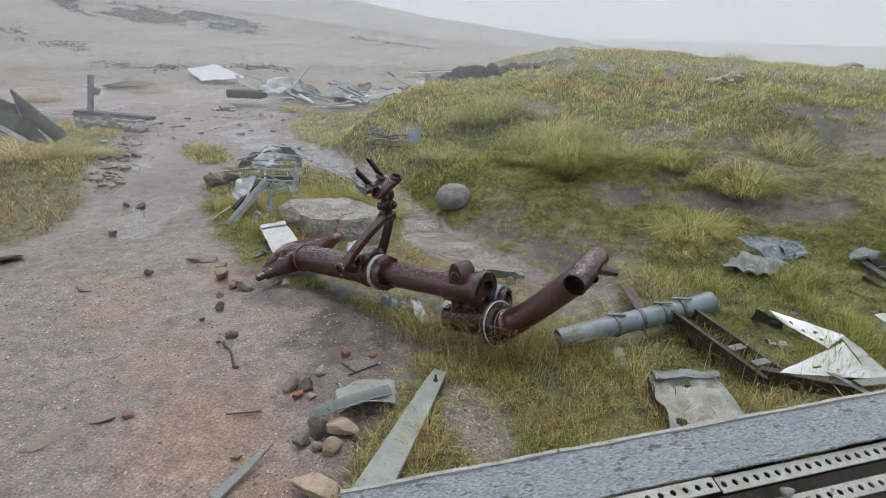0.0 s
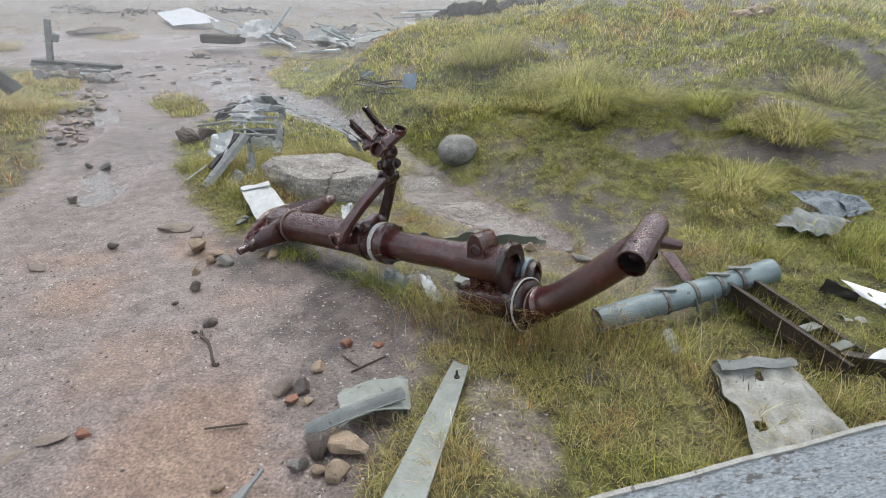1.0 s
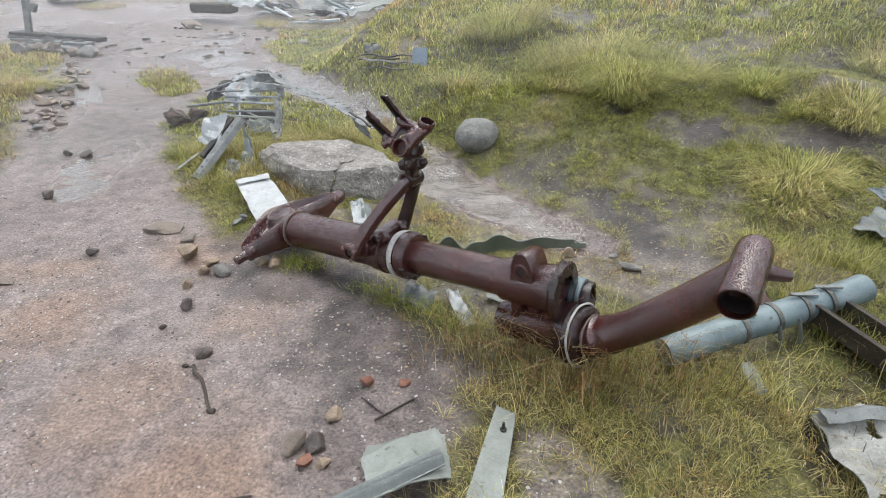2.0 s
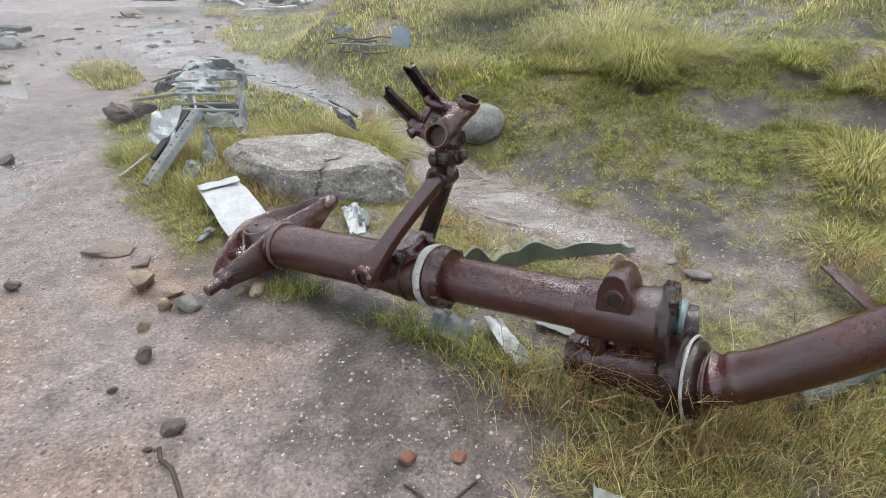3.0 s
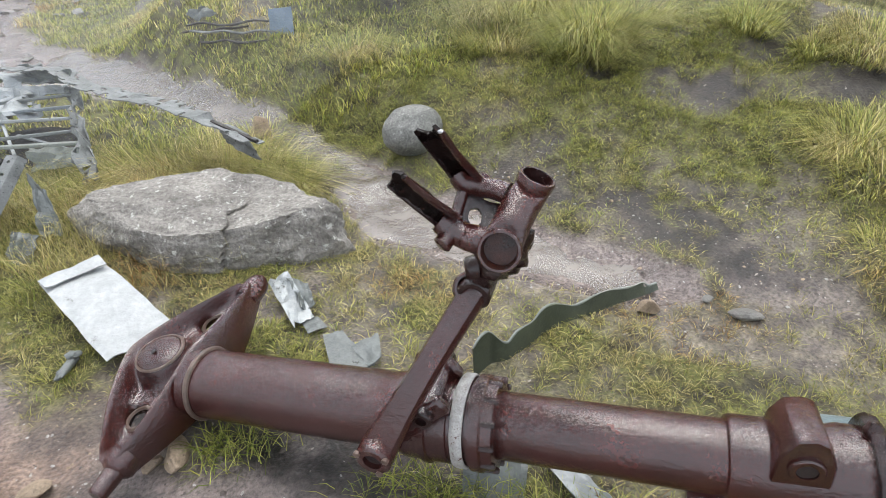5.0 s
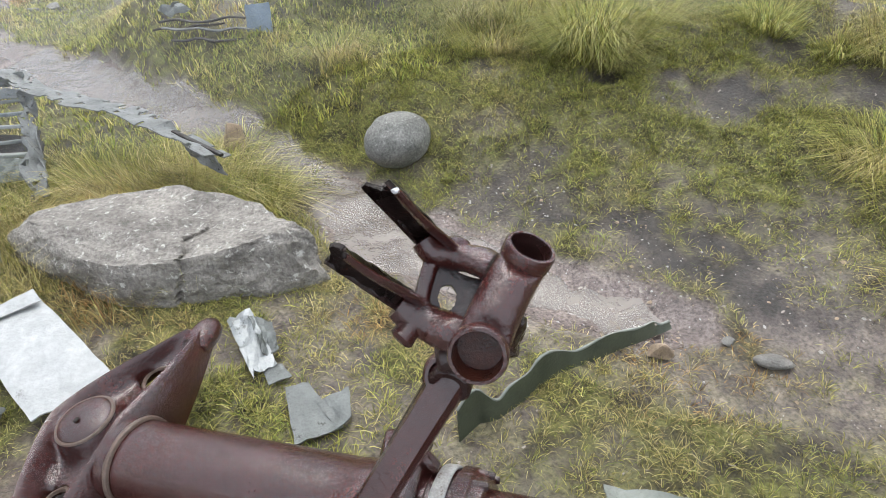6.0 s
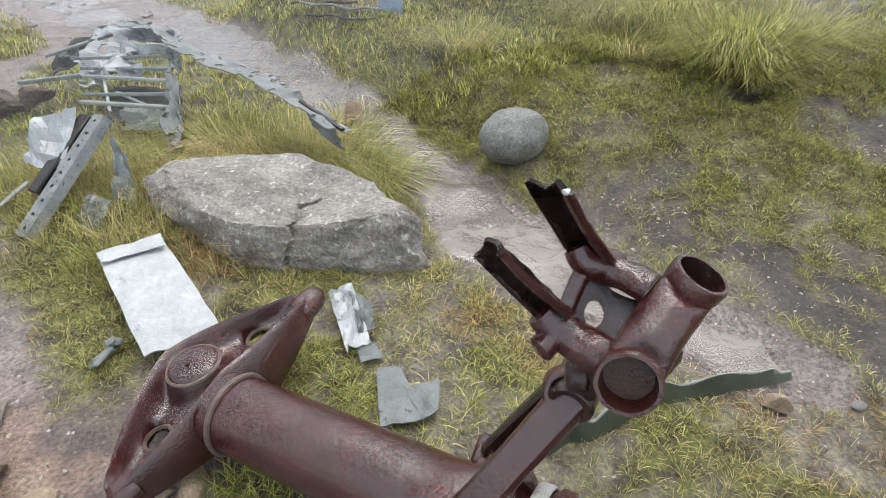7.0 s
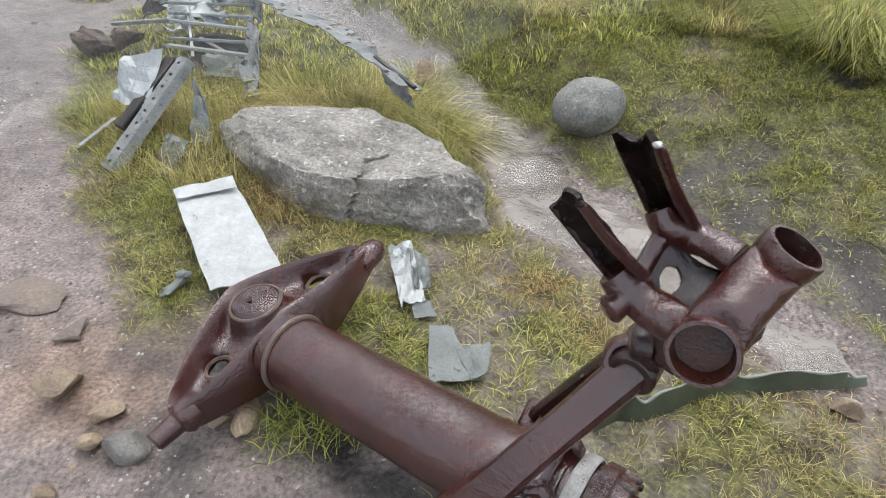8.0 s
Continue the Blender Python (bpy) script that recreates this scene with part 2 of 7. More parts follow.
def water_material(ripples):
    m = bpy.data.materials.new("silty_water")
    m.use_nodes = True
    nt = m.node_tree
    bs = nt.nodes["Principled BSDF"]
    vec = nt.nodes.new("ShaderNodeTexCoord").outputs["Object"]
    n = noise_node(nt, vec, 0.25, 4)
    tone = ramp(nt, [(0.3, (0.22, 0.19, 0.165)), (0.7, (0.37, 0.32, 0.285))])
    nt.links.new(n.outputs["Fac"], tone.inputs["Fac"])
    nt.links.new(tone.outputs["Color"], bs.inputs["Base Color"])
    bs.inputs["Roughness"].default_value = 0.3
    ripple = noise_node(nt, vec, 0.075, 3)
    b = nt.nodes.new("ShaderNodeBump")
    b.inputs["Strength"].default_value, b.inputs["Distance"].default_value = ripples, 0.02
    nt.links.new(ripple.outputs["Fac"], b.inputs["Height"])
    clear, shine, rim = nt.nodes.new("ShaderNodeBsdfTransparent"), nt.nodes.new("ShaderNodeBsdfGlossy"), nt.nodes.new("ShaderNodeFresnel")
    clear.inputs["Color"].default_value = (0.86, 0.85, 0.83, 1)
    shine.inputs["Roughness"].default_value = 0.18
    rim.inputs["IOR"].default_value = 1.45
    nt.links.new(b.outputs["Normal"], shine.inputs["Normal"])
    nt.links.new(b.outputs["Normal"], rim.inputs["Normal"])
    body, surface = nt.nodes.new("ShaderNodeMixShader"), nt.nodes.new("ShaderNodeMixShader")
    body.inputs["Fac"].default_value = 0.5
    nt.links.new(clear.outputs["BSDF"], body.inputs[1])
    nt.links.new(bs.outputs["BSDF"], body.inputs[2])
    nt.links.new(rim.outputs["Fac"], surface.inputs["Fac"])
    nt.links.new(body.outputs["Shader"], surface.inputs[1])
    nt.links.new(shine.outputs["BSDF"], surface.inputs[2])
    nt.links.new(surface.outputs["Shader"], nt.nodes["Material Output"].inputs["Surface"])
    return m


WATER, STILL_WATER = water_material(1.0), water_material(0.08)


def mist_material(name, share, top):
    """Thin fog: lets most light by, and scatters the rest."""
    m = bpy.data.materials.new(name)
    m.use_nodes = True
    nt = m.node_tree
    nt.nodes.remove(nt.nodes["Principled BSDF"])
    front, back = nt.nodes.new("ShaderNodeBsdfDiffuse"), nt.nodes.new("ShaderNodeBsdfTranslucent")
    for n in (front, back):
        n.inputs["Color"].default_value = (0.93, 0.94, 0.95, 1)
    scatter, veil, clear = nt.nodes.new("ShaderNodeMixShader"), nt.nodes.new("ShaderNodeMixShader"), nt.nodes.new("ShaderNodeBsdfTransparent")
    nt.links.new(front.outputs["BSDF"], scatter.inputs[1])
    nt.links.new(back.outputs["BSDF"], scatter.inputs[2])
    vec = nt.nodes.new("ShaderNodeTexCoord").outputs["Object"]
    n = noise_node(nt, vec, 9.0, 2)
    rr = nt.nodes.new("ShaderNodeMapRange")
    rr.inputs["To Min"].default_value, rr.inputs["To Max"].default_value = share * 0.6, share * 1.4
    nt.links.new(n.outputs["Fac"], rr.inputs["Value"])
    axis = nt.nodes.new("ShaderNodeSeparateXYZ")
    nt.links.new(vec, axis.inputs["Vector"])
    thin = nt.nodes.new("ShaderNodeMapRange")
    thin.interpolation_type = "SMOOTHSTEP"
    for key, v in (("From Min", top * 0.4), ("From Max", top), ("To Min", 1.0), ("To Max", 0.0)):
        thin.inputs[key].default_value = v
    nt.links.new(axis.outputs["Z"], thin.inputs["Value"])
    both = nt.nodes.new("ShaderNodeMath")
    both.operation = "MULTIPLY"
    nt.links.new(rr.outputs["Result"], both.inputs[0])
    nt.links.new(thin.outputs["Result"], both.inputs[1])
    nt.links.new(both.outputs["Value"], veil.inputs["Fac"])
    nt.links.new(clear.outputs["BSDF"], veil.inputs[1])
    nt.links.new(scatter.outputs["Shader"], veil.inputs[2])
    nt.links.new(veil.outputs["Shader"], nt.nodes["Material Output"].inputs["Surface"])
    return m


# ---- the lie of the land ----
LATTICE = np.random.RandomState(7).rand(256, 256)


def value_noise(x, y):
    xi, yi = np.floor(x).astype(int), np.floor(y).astype(int)
    fx, fy = x - xi, y - yi
    fx, fy = fx * fx * (3 - 2 * fx), fy * fy * (3 - 2 * fy)
    a, b = LATTICE[xi % 256, yi % 256], LATTICE[(xi + 1) % 256, yi % 256]
    c, d = LATTICE[xi % 256, (yi + 1) % 256], LATTICE[(xi + 1) % 256, (yi + 1) % 256]
    return (a * (1 - fx) + b * fx) * (1 - fy) + (c * (1 - fx) + d * fx) * fy - 0.5


def fbm(x, y, size, octaves=4):
    total, amp = 0.0, 1.0
    for k in range(octaves):
        f = 2.0 ** k / size
        total = total + amp * value_noise(x * f + 17.3 * k + 90, y * f + 9.1 * k + 70)
        amp *= 0.5
    return total


def step(a, b, v):
    s = np.clip((v - a) / (b - a), 0, 1)
    return s * s * (3 - 2 * s)


def inside(x, y, corners):
    hit = np.zeros(np.shape(x), bool)
    for (xa, ya), (xb, yb) in zip(corners, corners[1:] + corners[:1]):
        if ya != yb:
            hit ^= ((ya > y) != (yb > y)) & (x < (xb - xa) * (y - ya) / (yb - ya) + xa)
    return hit


def edge_distance(x, y, corners):
    """Signed distance to the outline: minus inside."""
    best = np.full(np.shape(x), 1e9)
    for (xa, ya), (xb, yb) in zip(corners, corners[1:] + corners[:1]):
        ex, ey = xb - xa, yb - ya
        k = np.clip(((x - xa) * ex + (y - ya) * ey) / (ex * ex + ey * ey + 1e-12), 0, 1)
        best = np.minimum(best, np.hypot(x - xa - k * ex, y - ya - k * ey))
    return np.where(inside(x, y, corners), -best, best)


def blob(x, y, cx, cy, rx, ry, turn=0.0):
    c, s = math.cos(radians(turn)), math.sin(radians(turn))
    dx, dy = x - cx, y - cy
    return np.hypot((dx * c + dy * s) / rx, (-dx * s + dy * c) / ry)


FOOTPATH = [(0.3, -6), (-0.05, 1.0), (-0.12, 1.9), (-0.02, 2.35), (0.06, 2.8), (-0.1, 3.05), (-0.42, 3.38), (-0.75, 3.6), (-1.1, 3.72), (-1.45, 3.9),
            (-1.95, 4.5), (-2.4, 5.2), (-2.8, 6.0), (-2.85, 6.7), (-2.3, 7.0), (-2.0, 7.6), (-2.9, 9.2), (-3.3, 11.5), (-4.5, 13.5), (-9, 13.5), (-12, 11), (-8.5, 10.0),
            (-5.6, 9.0), (-4.9, 7.6), (-4.2, 6.2), (-3.6, 5.4), (-3.3, 4.5), (-3.4, 3.4), (-4.5, 1.0), (-5, -6)]
STREAM = [(-2.6, 7.4), (-1.6, 6.75), (-1.05, 6.15), (-0.72, 5.55), (-0.42, 4.95), (-0.32, 4.55), (0.05, 4.2), (0.42, 3.86), (0.6, 3.78), (0.76, 3.74),
          (0.8, 3.86), (0.7, 4.02), (0.42, 4.38), (0.12, 4.72), (-0.12, 5.1), (-0.42, 5.7), (-0.85, 6.35), (-1.5, 7.2), (-2.2, 8.2)]


def bank(x, y):
    return 0.574 * x + 0.819 * y, 0.826 * x + 0.56 * y


def land(x, y):
    """Height of the bare land."""
    u, v = bank(x, y)
    hill = np.interp(u, [2.5, 4, 5, 6, 7, 7.6, 8.4, 9.2, 10, 12, 16, 25], [0, 0.124, 0.41, 0.69, 0.96, 1.10, 1.25, 1.31, 1.3, 1.12, 0.6, 0])
    hill = hill - step(6.3, 8.6, u) * (0.2 * np.maximum(0, 1.5 - x) + 0.05 * np.clip(x - 2.5, 0, 12))
    back = np.maximum(0, y - 7.6)
    hill = np.maximum(hill, 0) * step(0, 1, (v - 0.52 * back - 2.6 + 0.12 * fbm(x, y, 0.6, 2)) / (0.65 + 0.5 * back))
    floor = 0.022 * np.maximum(0, y - 4.5) + 0.03 * np.maximum(0, -x - 3.2)
    floor = floor + 0.2 * np.exp(-blob(x, y, -4.9, 5.9, 1.1, 0.8, 20) ** 2)
    dist = np.hypot(x, y)
    side = np.degrees(np.arctan2(-x, np.maximum(y, 0.01)))
    rise = np.interp(side, [-30, -20, -13, -5, 5, 12, 18, 30, 60, 90], [-5, -3, -0.6, 0.5, 1.7, 2.7, 3.6, 5.2, 7, 5]) * step(16, 48, dist) * (y > 0) - 0.03 * np.maximum(0, dist - 52)
    z = np.maximum(hill, 0) + floor * (1 - step(0.1, 0.5, hill)) + rise
    z = z + 0.3 * fbm(x, y, 5.0, 3) * step(10, 20, dist) * step(90, 40, dist)
    # the small channel of the stream
    s = edge_distance(x, y, STREAM)
    z = z - 0.035 * step(0.05, -0.12, s) * step(9, 7, y)
    # tussocks and hollows of the hill
    rough = step(2.9, 3.6, v) * step(3.0, 3.8, u)
    z = z + rough * (0.10 * fbm(x, y, 0.8, 3) + 0.03 * fbm(x, y, 0.2, 2))
    for cx, cy, r, hgt in ((1.12, 5.3, 0.38, 0.14), (0.3, 6.9, 0.5, 0.1), (1.75, 5.15, 0.4, 0.1), (1.7, 3.95, 0.3, 0.06), (2.3, 4.9, 0.5, 0.1), (3.2, 6.2, 0.5, 0.1)):
        z = z + hgt * np.exp(-blob(x, y, cx, cy, r, r * 0.75, 20) ** 2)
    for cx, cy, rx, ry, deep in ((3.3, 5.35, 0.45, 0.22, 0.16), (2.7, 5.5, 0.3, 0.15, 0.1), (1.07, 5.12, 0.13, 0.1, 0.14), (2.05, 4.95, 0.25, 0.12, 0.06)):
        z = z - deep * np.exp(-blob(x, y, cx, cy, rx, ry, 25) ** 2)
    return z


def relief(x, y):
    """The fine unevenness of the soil."""
    return 0.022 * fbm(x, y, 0.7, 3) + 0.008 * fbm(x, y, 0.12, 3)


def ground_z(x, y):
    x, y = np.atleast_1d(np.asarray(x, float)), np.atleast_1d(np.asarray(y, float))
    z = land(x, y) + relief(x, y)
    return float(z[0]) if z.size == 1 else z


# ---- mesh helpers ----
def part(name, bm, mat, parent, label="", smooth=True):
    """Links a bmesh, given in world places, as one mesh under a thing or part."""
    bmesh.ops.recalc_face_normals(bm, faces=bm.faces)
    me = bpy.data.meshes.new(name)
    bm.to_mesh(me)
    bm.free()
    me.materials.append(mat)
    if smooth:
        me.polygons.foreach_set("use_smooth", [True] * len(me.polygons))
        me.set_sharp_from_angle(angle=radians(38))
    ob = new(name, me)
    if parent is not None:
        ob.parent = parent
        ob.matrix_parent_inverse = Matrix.Translation(-parent.location)
    if label:
        tagged(ob, label)
    return ob


def thing(name, place, label, category, group="", kind=""):
    ob = new(name)
    ob.location = place
    ob.empty_display_size = 0.05
    return tagged(ob, label, category, group, kind)


def solo(name, bm, mat, label, category, group="", kind="", smooth=True):
    return tagged(part(name, bm, mat, None, "", smooth), label, category, group, kind)


def axes(direction, up=(0, 0, 1)):
    d = Vector(direction).normalized()
    s = d.cross(Vector(up))
    if s.length < 1e-4:
        s = d.cross(Vector((1, 0, 0)))
    s.normalize()
    return d, s, s.cross(d)


def lathe(bm, origin, direction, profile, seg=36, close=False, wobble=0.0):
    """Turns a profile of (distance along, radius) round an axis."""
    d, s, t = axes(direction)
    o = Vector(origin)
    rings = []
    for a, r in profile:
        if r < 1e-5:
            rings.append([bm.verts.new(o + d * a)])
        else:
            rings.append([bm.verts.new(o + d * a + (s * math.cos(q) + t * math.sin(q)) * r * (1 + wobble * noise.noise(Vector((q * 2, a * 30, r * 40)))))
                          for q in (2 * math.pi * k / seg for k in range(seg))])
    pairs = list(zip(rings, rings[1:])) + ([(rings[-1], rings[0])] if close else [])
    for ra, rb in pairs:
        for k in range(seg):
            j = (k + 1) % seg
            if len(ra) == 1 and len(rb) > 1:
                bm.faces.new((ra[0], rb[k], rb[j]))
            elif len(rb) == 1 and len(ra) > 1:
                bm.faces.new((ra[k], rb[0], ra[j]))
            elif len(ra) > 1:
                bm.faces.new((ra[k], rb[k], rb[j], ra[j]))
    return bm


def hollow(length, r, wall=0.008, start=0.0, lip=0.003):
    """Profile of an open pipe, closed round its wall."""
    return [(start, r - wall), (start, r - lip), (start + lip, r), (start + length - lip, r), (start + length, r - lip), (start + length, r - wall)]


def bar(bm, a, b, wide, thick, up=(0, 0, 1), bevel=0.003, taper=1.0):
    """A bevelled bar from a to b."""
    a, b = Vector(a), Vector(b)
    d, s, t = axes(b - a, up)
    box = bmesh.new()
    vs = []
    for p, k in ((a, 1.0), (b, taper)):
        vs.append([box.verts.new(p + s * (sx * wide * k / 2) + t * (sy * thick * k / 2)) for sx, sy in ((-1, -1), (1, -1), (1, 1), (-1, 1))])
    for k in range(4):
        j = (k + 1) % 4
        box.faces.new((vs[0][k], vs[0][j], vs[1][j], vs[1][k]))
    box.faces.new(vs[0][::-1])
    box.faces.new(vs[1])
    if bevel:
        bmesh.ops.bevel(box, geom=list(box.edges), offset=min(bevel, wide * 0.3, thick * 0.3), segments=1, affect="EDGES")
    join(bm, box)
    return bm


def join(bm, other):
    """Adds other to bm and frees it."""
    made = {v: bm.verts.new(v.co) for v in other.verts}
    for f in other.faces:
        bm.faces.new([made[v] for v in f.verts])
    other.free()


def slab(fn, nu, nv, thick, keep=None):
    """A thick sheet: fn(u, v) gives its place; cells with keep(u, v) false are torn out."""
    bm = bmesh.new()
    grid = [[Vector(fn(i / nu, j / nv)) for j in range(nv + 1)] for i in range(nu + 1)]
    nor = [[None] * (nv + 1) for _ in range(nu + 1)]
    for i in range(nu + 1):
        for j in range(nv + 1):
            du = grid[min(i + 1, nu)][j] - grid[max(i - 1, 0)][j]
            dv = grid[i][min(j + 1, nv)] - grid[i][max(j - 1, 0)]
            n = du.cross(dv)
            nor[i][j] = n.normalized() if n.length > 1e-9 else Vector((0, 0, 1))
    top, low, cells = {}, {}, set()
    for i in range(nu):
        for j in range(nv):
            if keep is None or keep((i + 0.5) / nu, (j + 0.5) / nv):
                cells.add((i, j))
                for c in ((i, j), (i + 1, j), (i + 1, j + 1), (i, j + 1)):
                    if c not in top:
                        p, n = grid[c[0]][c[1]], nor[c[0]][c[1]]
                        top[c], low[c] = bm.verts.new(p + n * thick / 2), bm.verts.new(p - n * thick / 2)
    for i, j in cells:
        cs = [(i, j), (i + 1, j), (i + 1, j + 1), (i, j + 1)]
        bm.faces.new([top[c] for c in cs])
        bm.faces.new([low[c] for c in cs][::-1])
        for (p, q), (di, dj) in zip(((cs[0], cs[1]), (cs[1], cs[2]), (cs[2], cs[3]), (cs[3], cs[0])), ((0, -1), (1, 0), (0, 1), (-1, 0))):
            if (i + di, j + dj) not in cells:
                bm.faces.new((top[p], low[p], low[q], top[q]))
    return bm


def quad_sheet(c00, c10, c11, c01, crumple=0.01, size=0.1, fold=None, ragged=0.0, seed=0.0):
    """fn for slab(): between four corners, with crumples, a fold and ragged edges."""
    a, b, c, d = (Vector(p) for p in (c00, c10, c11, c01))
    n = (b - a).cross(d - a).normalized()
    if n.z < 0:
        n = -n

    def fn(u, v):
        uu = u + ragged * noise.noise(Vector((v * 5 + seed, u * 2, 3.3))) * (1 if u in (0, 1) else 0.3)
        vv = v + ragged * noise.noise(Vector((u * 5, seed + v * 2, 7.7))) * (1 if v in (0, 1) else 0.3)
        p = a * (1 - uu) * (1 - vv) + b * uu * (1 - vv) + c * uu * vv + d * (1 - uu) * vv
        q = p / size + Vector((seed, seed, 0))
        ridge = abs(noise.noise(q)) * 1.4 - 0.3 + 0.4 * noise.noise(q * 2.7)
        p = p + n * crumple * ridge * 2
        if fold:
            p = p + n * fold(u, v)
        return p
    return fn


def rock(bm, centre, radii, seed, turn=0.0, rough=0.25, sub=3, facets=0.5, flat=0.0):
    """A stone: a ball cut by a few random planes, then roughened."""
    ball = bmesh.new()
    bmesh.ops.create_icosphere(ball, subdivisions=sub, radius=1.0)
    rnd = random.Random(seed)
    cuts = []
    for _ in range(13):
        n = Vector((rnd.gauss(0, 1), rnd.gauss(0, 1), rnd.gauss(0, 0.8))).normalized()
        cuts.append((n, 1 - facets * rnd.uniform(0.25, 0.75)))
    if flat:
        cuts.append((Vector((0.05, -0.05, 1)).normalized(), 1 - flat))
    m = Matrix.Rotation(radians(turn), 3, "Z")
    off = Vector((seed * 1.7, seed * 0.3, 5.0))
    for v in ball.verts:
        p = v.co.copy()
        for n, k in cuts:
            over = p.dot(n) - k
            if over > 0:
                p -= n * over * 0.92
        p *= 1 + rough * (0.55 * noise.noise(p * 1.4 + off) + 0.25 * noise.noise(p * 4 + off) + 0.1 * noise.noise(p * 9 + off))
        p = Vector((p.x * radii[0], p.y * radii[1], p.z * radii[2]))
        v.co = m @ p + Vector(centre)
    join(bm, ball)
    return bm


# ---- the ground, one sheet to the horizon ----
BARE = ((0.33, 2.3, 0.14, 0.34, 20, 0.75), (0.62, 3.62, 0.4, 0.12, -35, 0.4), (-0.55, 3.55, 0.5, 0.12, -33, 0.45), (1.05, 3.66, 0.22, 0.1, -35, 0.5))
# Peat patches; the narrow ones along the leg also paint its shade
PEAT_AND_SHADE = ((3.45, 5.98, 0.3, 0.12, 0, 1.0), (3.9, 5.9, 0.3, 0.14, 0, 1.0), (0.68, 4.40, 0.42, 0.12, -38, 1.0), (1.5, 3.45, 0.3, 0.1, -10, 0.7), (-15.5, 23.5, 3.4, 1.6, 0, 1.0), (-11.6, 25.2, 2.2, 1.5, 0, 1.0), (-8.5, 24, 1.6, 0.6, 0, 0.8), (-14, 18.3, 2.2, 0.5, 10, 0.7), (-18, 30, 6, 2, 0, 0.9), (-6, 30, 4, 1.5, 0, 0.7), (-9, 17.5, 2.0, 0.35, 0, 0.6), (1.2, 9.6, 0.9, 0.35, -10, 1.0), (0.1, 10.2, 1.0, 0.5, -30, 1.0), (-0.78, 3.58, 0.5, 0.16, -32, 1.0), (-1.25, 3.85, 0.22, 0.16, 0, 0.7), (0.15, 3.2, 0.4, 0.12, -32, 0.8), (0.62, 2.68, 0.3, 0.09, -30, 0.7), (-0.3, 3.0, 0.5, 0.32, -30, 0.75), (-0.95, 3.42, 0.42, 0.18, -25, 0.6), (-0.25, 2.55, 0.3, 0.4, 0, 0.5), (0.55, 4.55, 0.42, 0.15, -45, 0.85), (1.05, 4.2, 0.35, 0.13, -35, 0.75), (1.48, 4.78, 0.36, 0.15, -18, 1.0), (2.05, 4.54, 0.4, 0.13, -15, 1.0), (2.75, 4.4, 0.6, 0.2, -12, 0.9), (1.25, 3.72, 0.3, 0.12, -30, 0.6),
        (3.35, 5.55, 0.45, 0.2, 20, 1.0), (2.65, 5.6, 0.35, 0.14, 10, 0.9), (1.07, 5.12, 0.15, 0.12, 20, 1.0), (2.05, 4.95, 0.3, 0.12, 20, 0.8), (0.3, 10.4, 1.5, 0.6, -10, 0.95),
        (0.05, 5.0, 0.3, 0.1, -50, 0.3), (-3.0, 5.9, 0.5, 0.8, 0, 0.35))
CLAY = ((-0.75, 2.0, 0.4, 0.5, 0, 0.55), (-1.9, 3.1, 0.35, 0.3, 20, 0.5), (-1.35, 3.75, 0.3, 0.25, 0, 0.5), (-0.45, 1.8, 0.3, 0.25, 10, 0.6), (-2.2, 3.5, 0.4, 0.2, 0, 0.5),
        (-1.3, 2.6, 0.3, 0.25, 30, 0.35), (-0.95, 3.15, 0.3, 0.2, 30, 0.3))


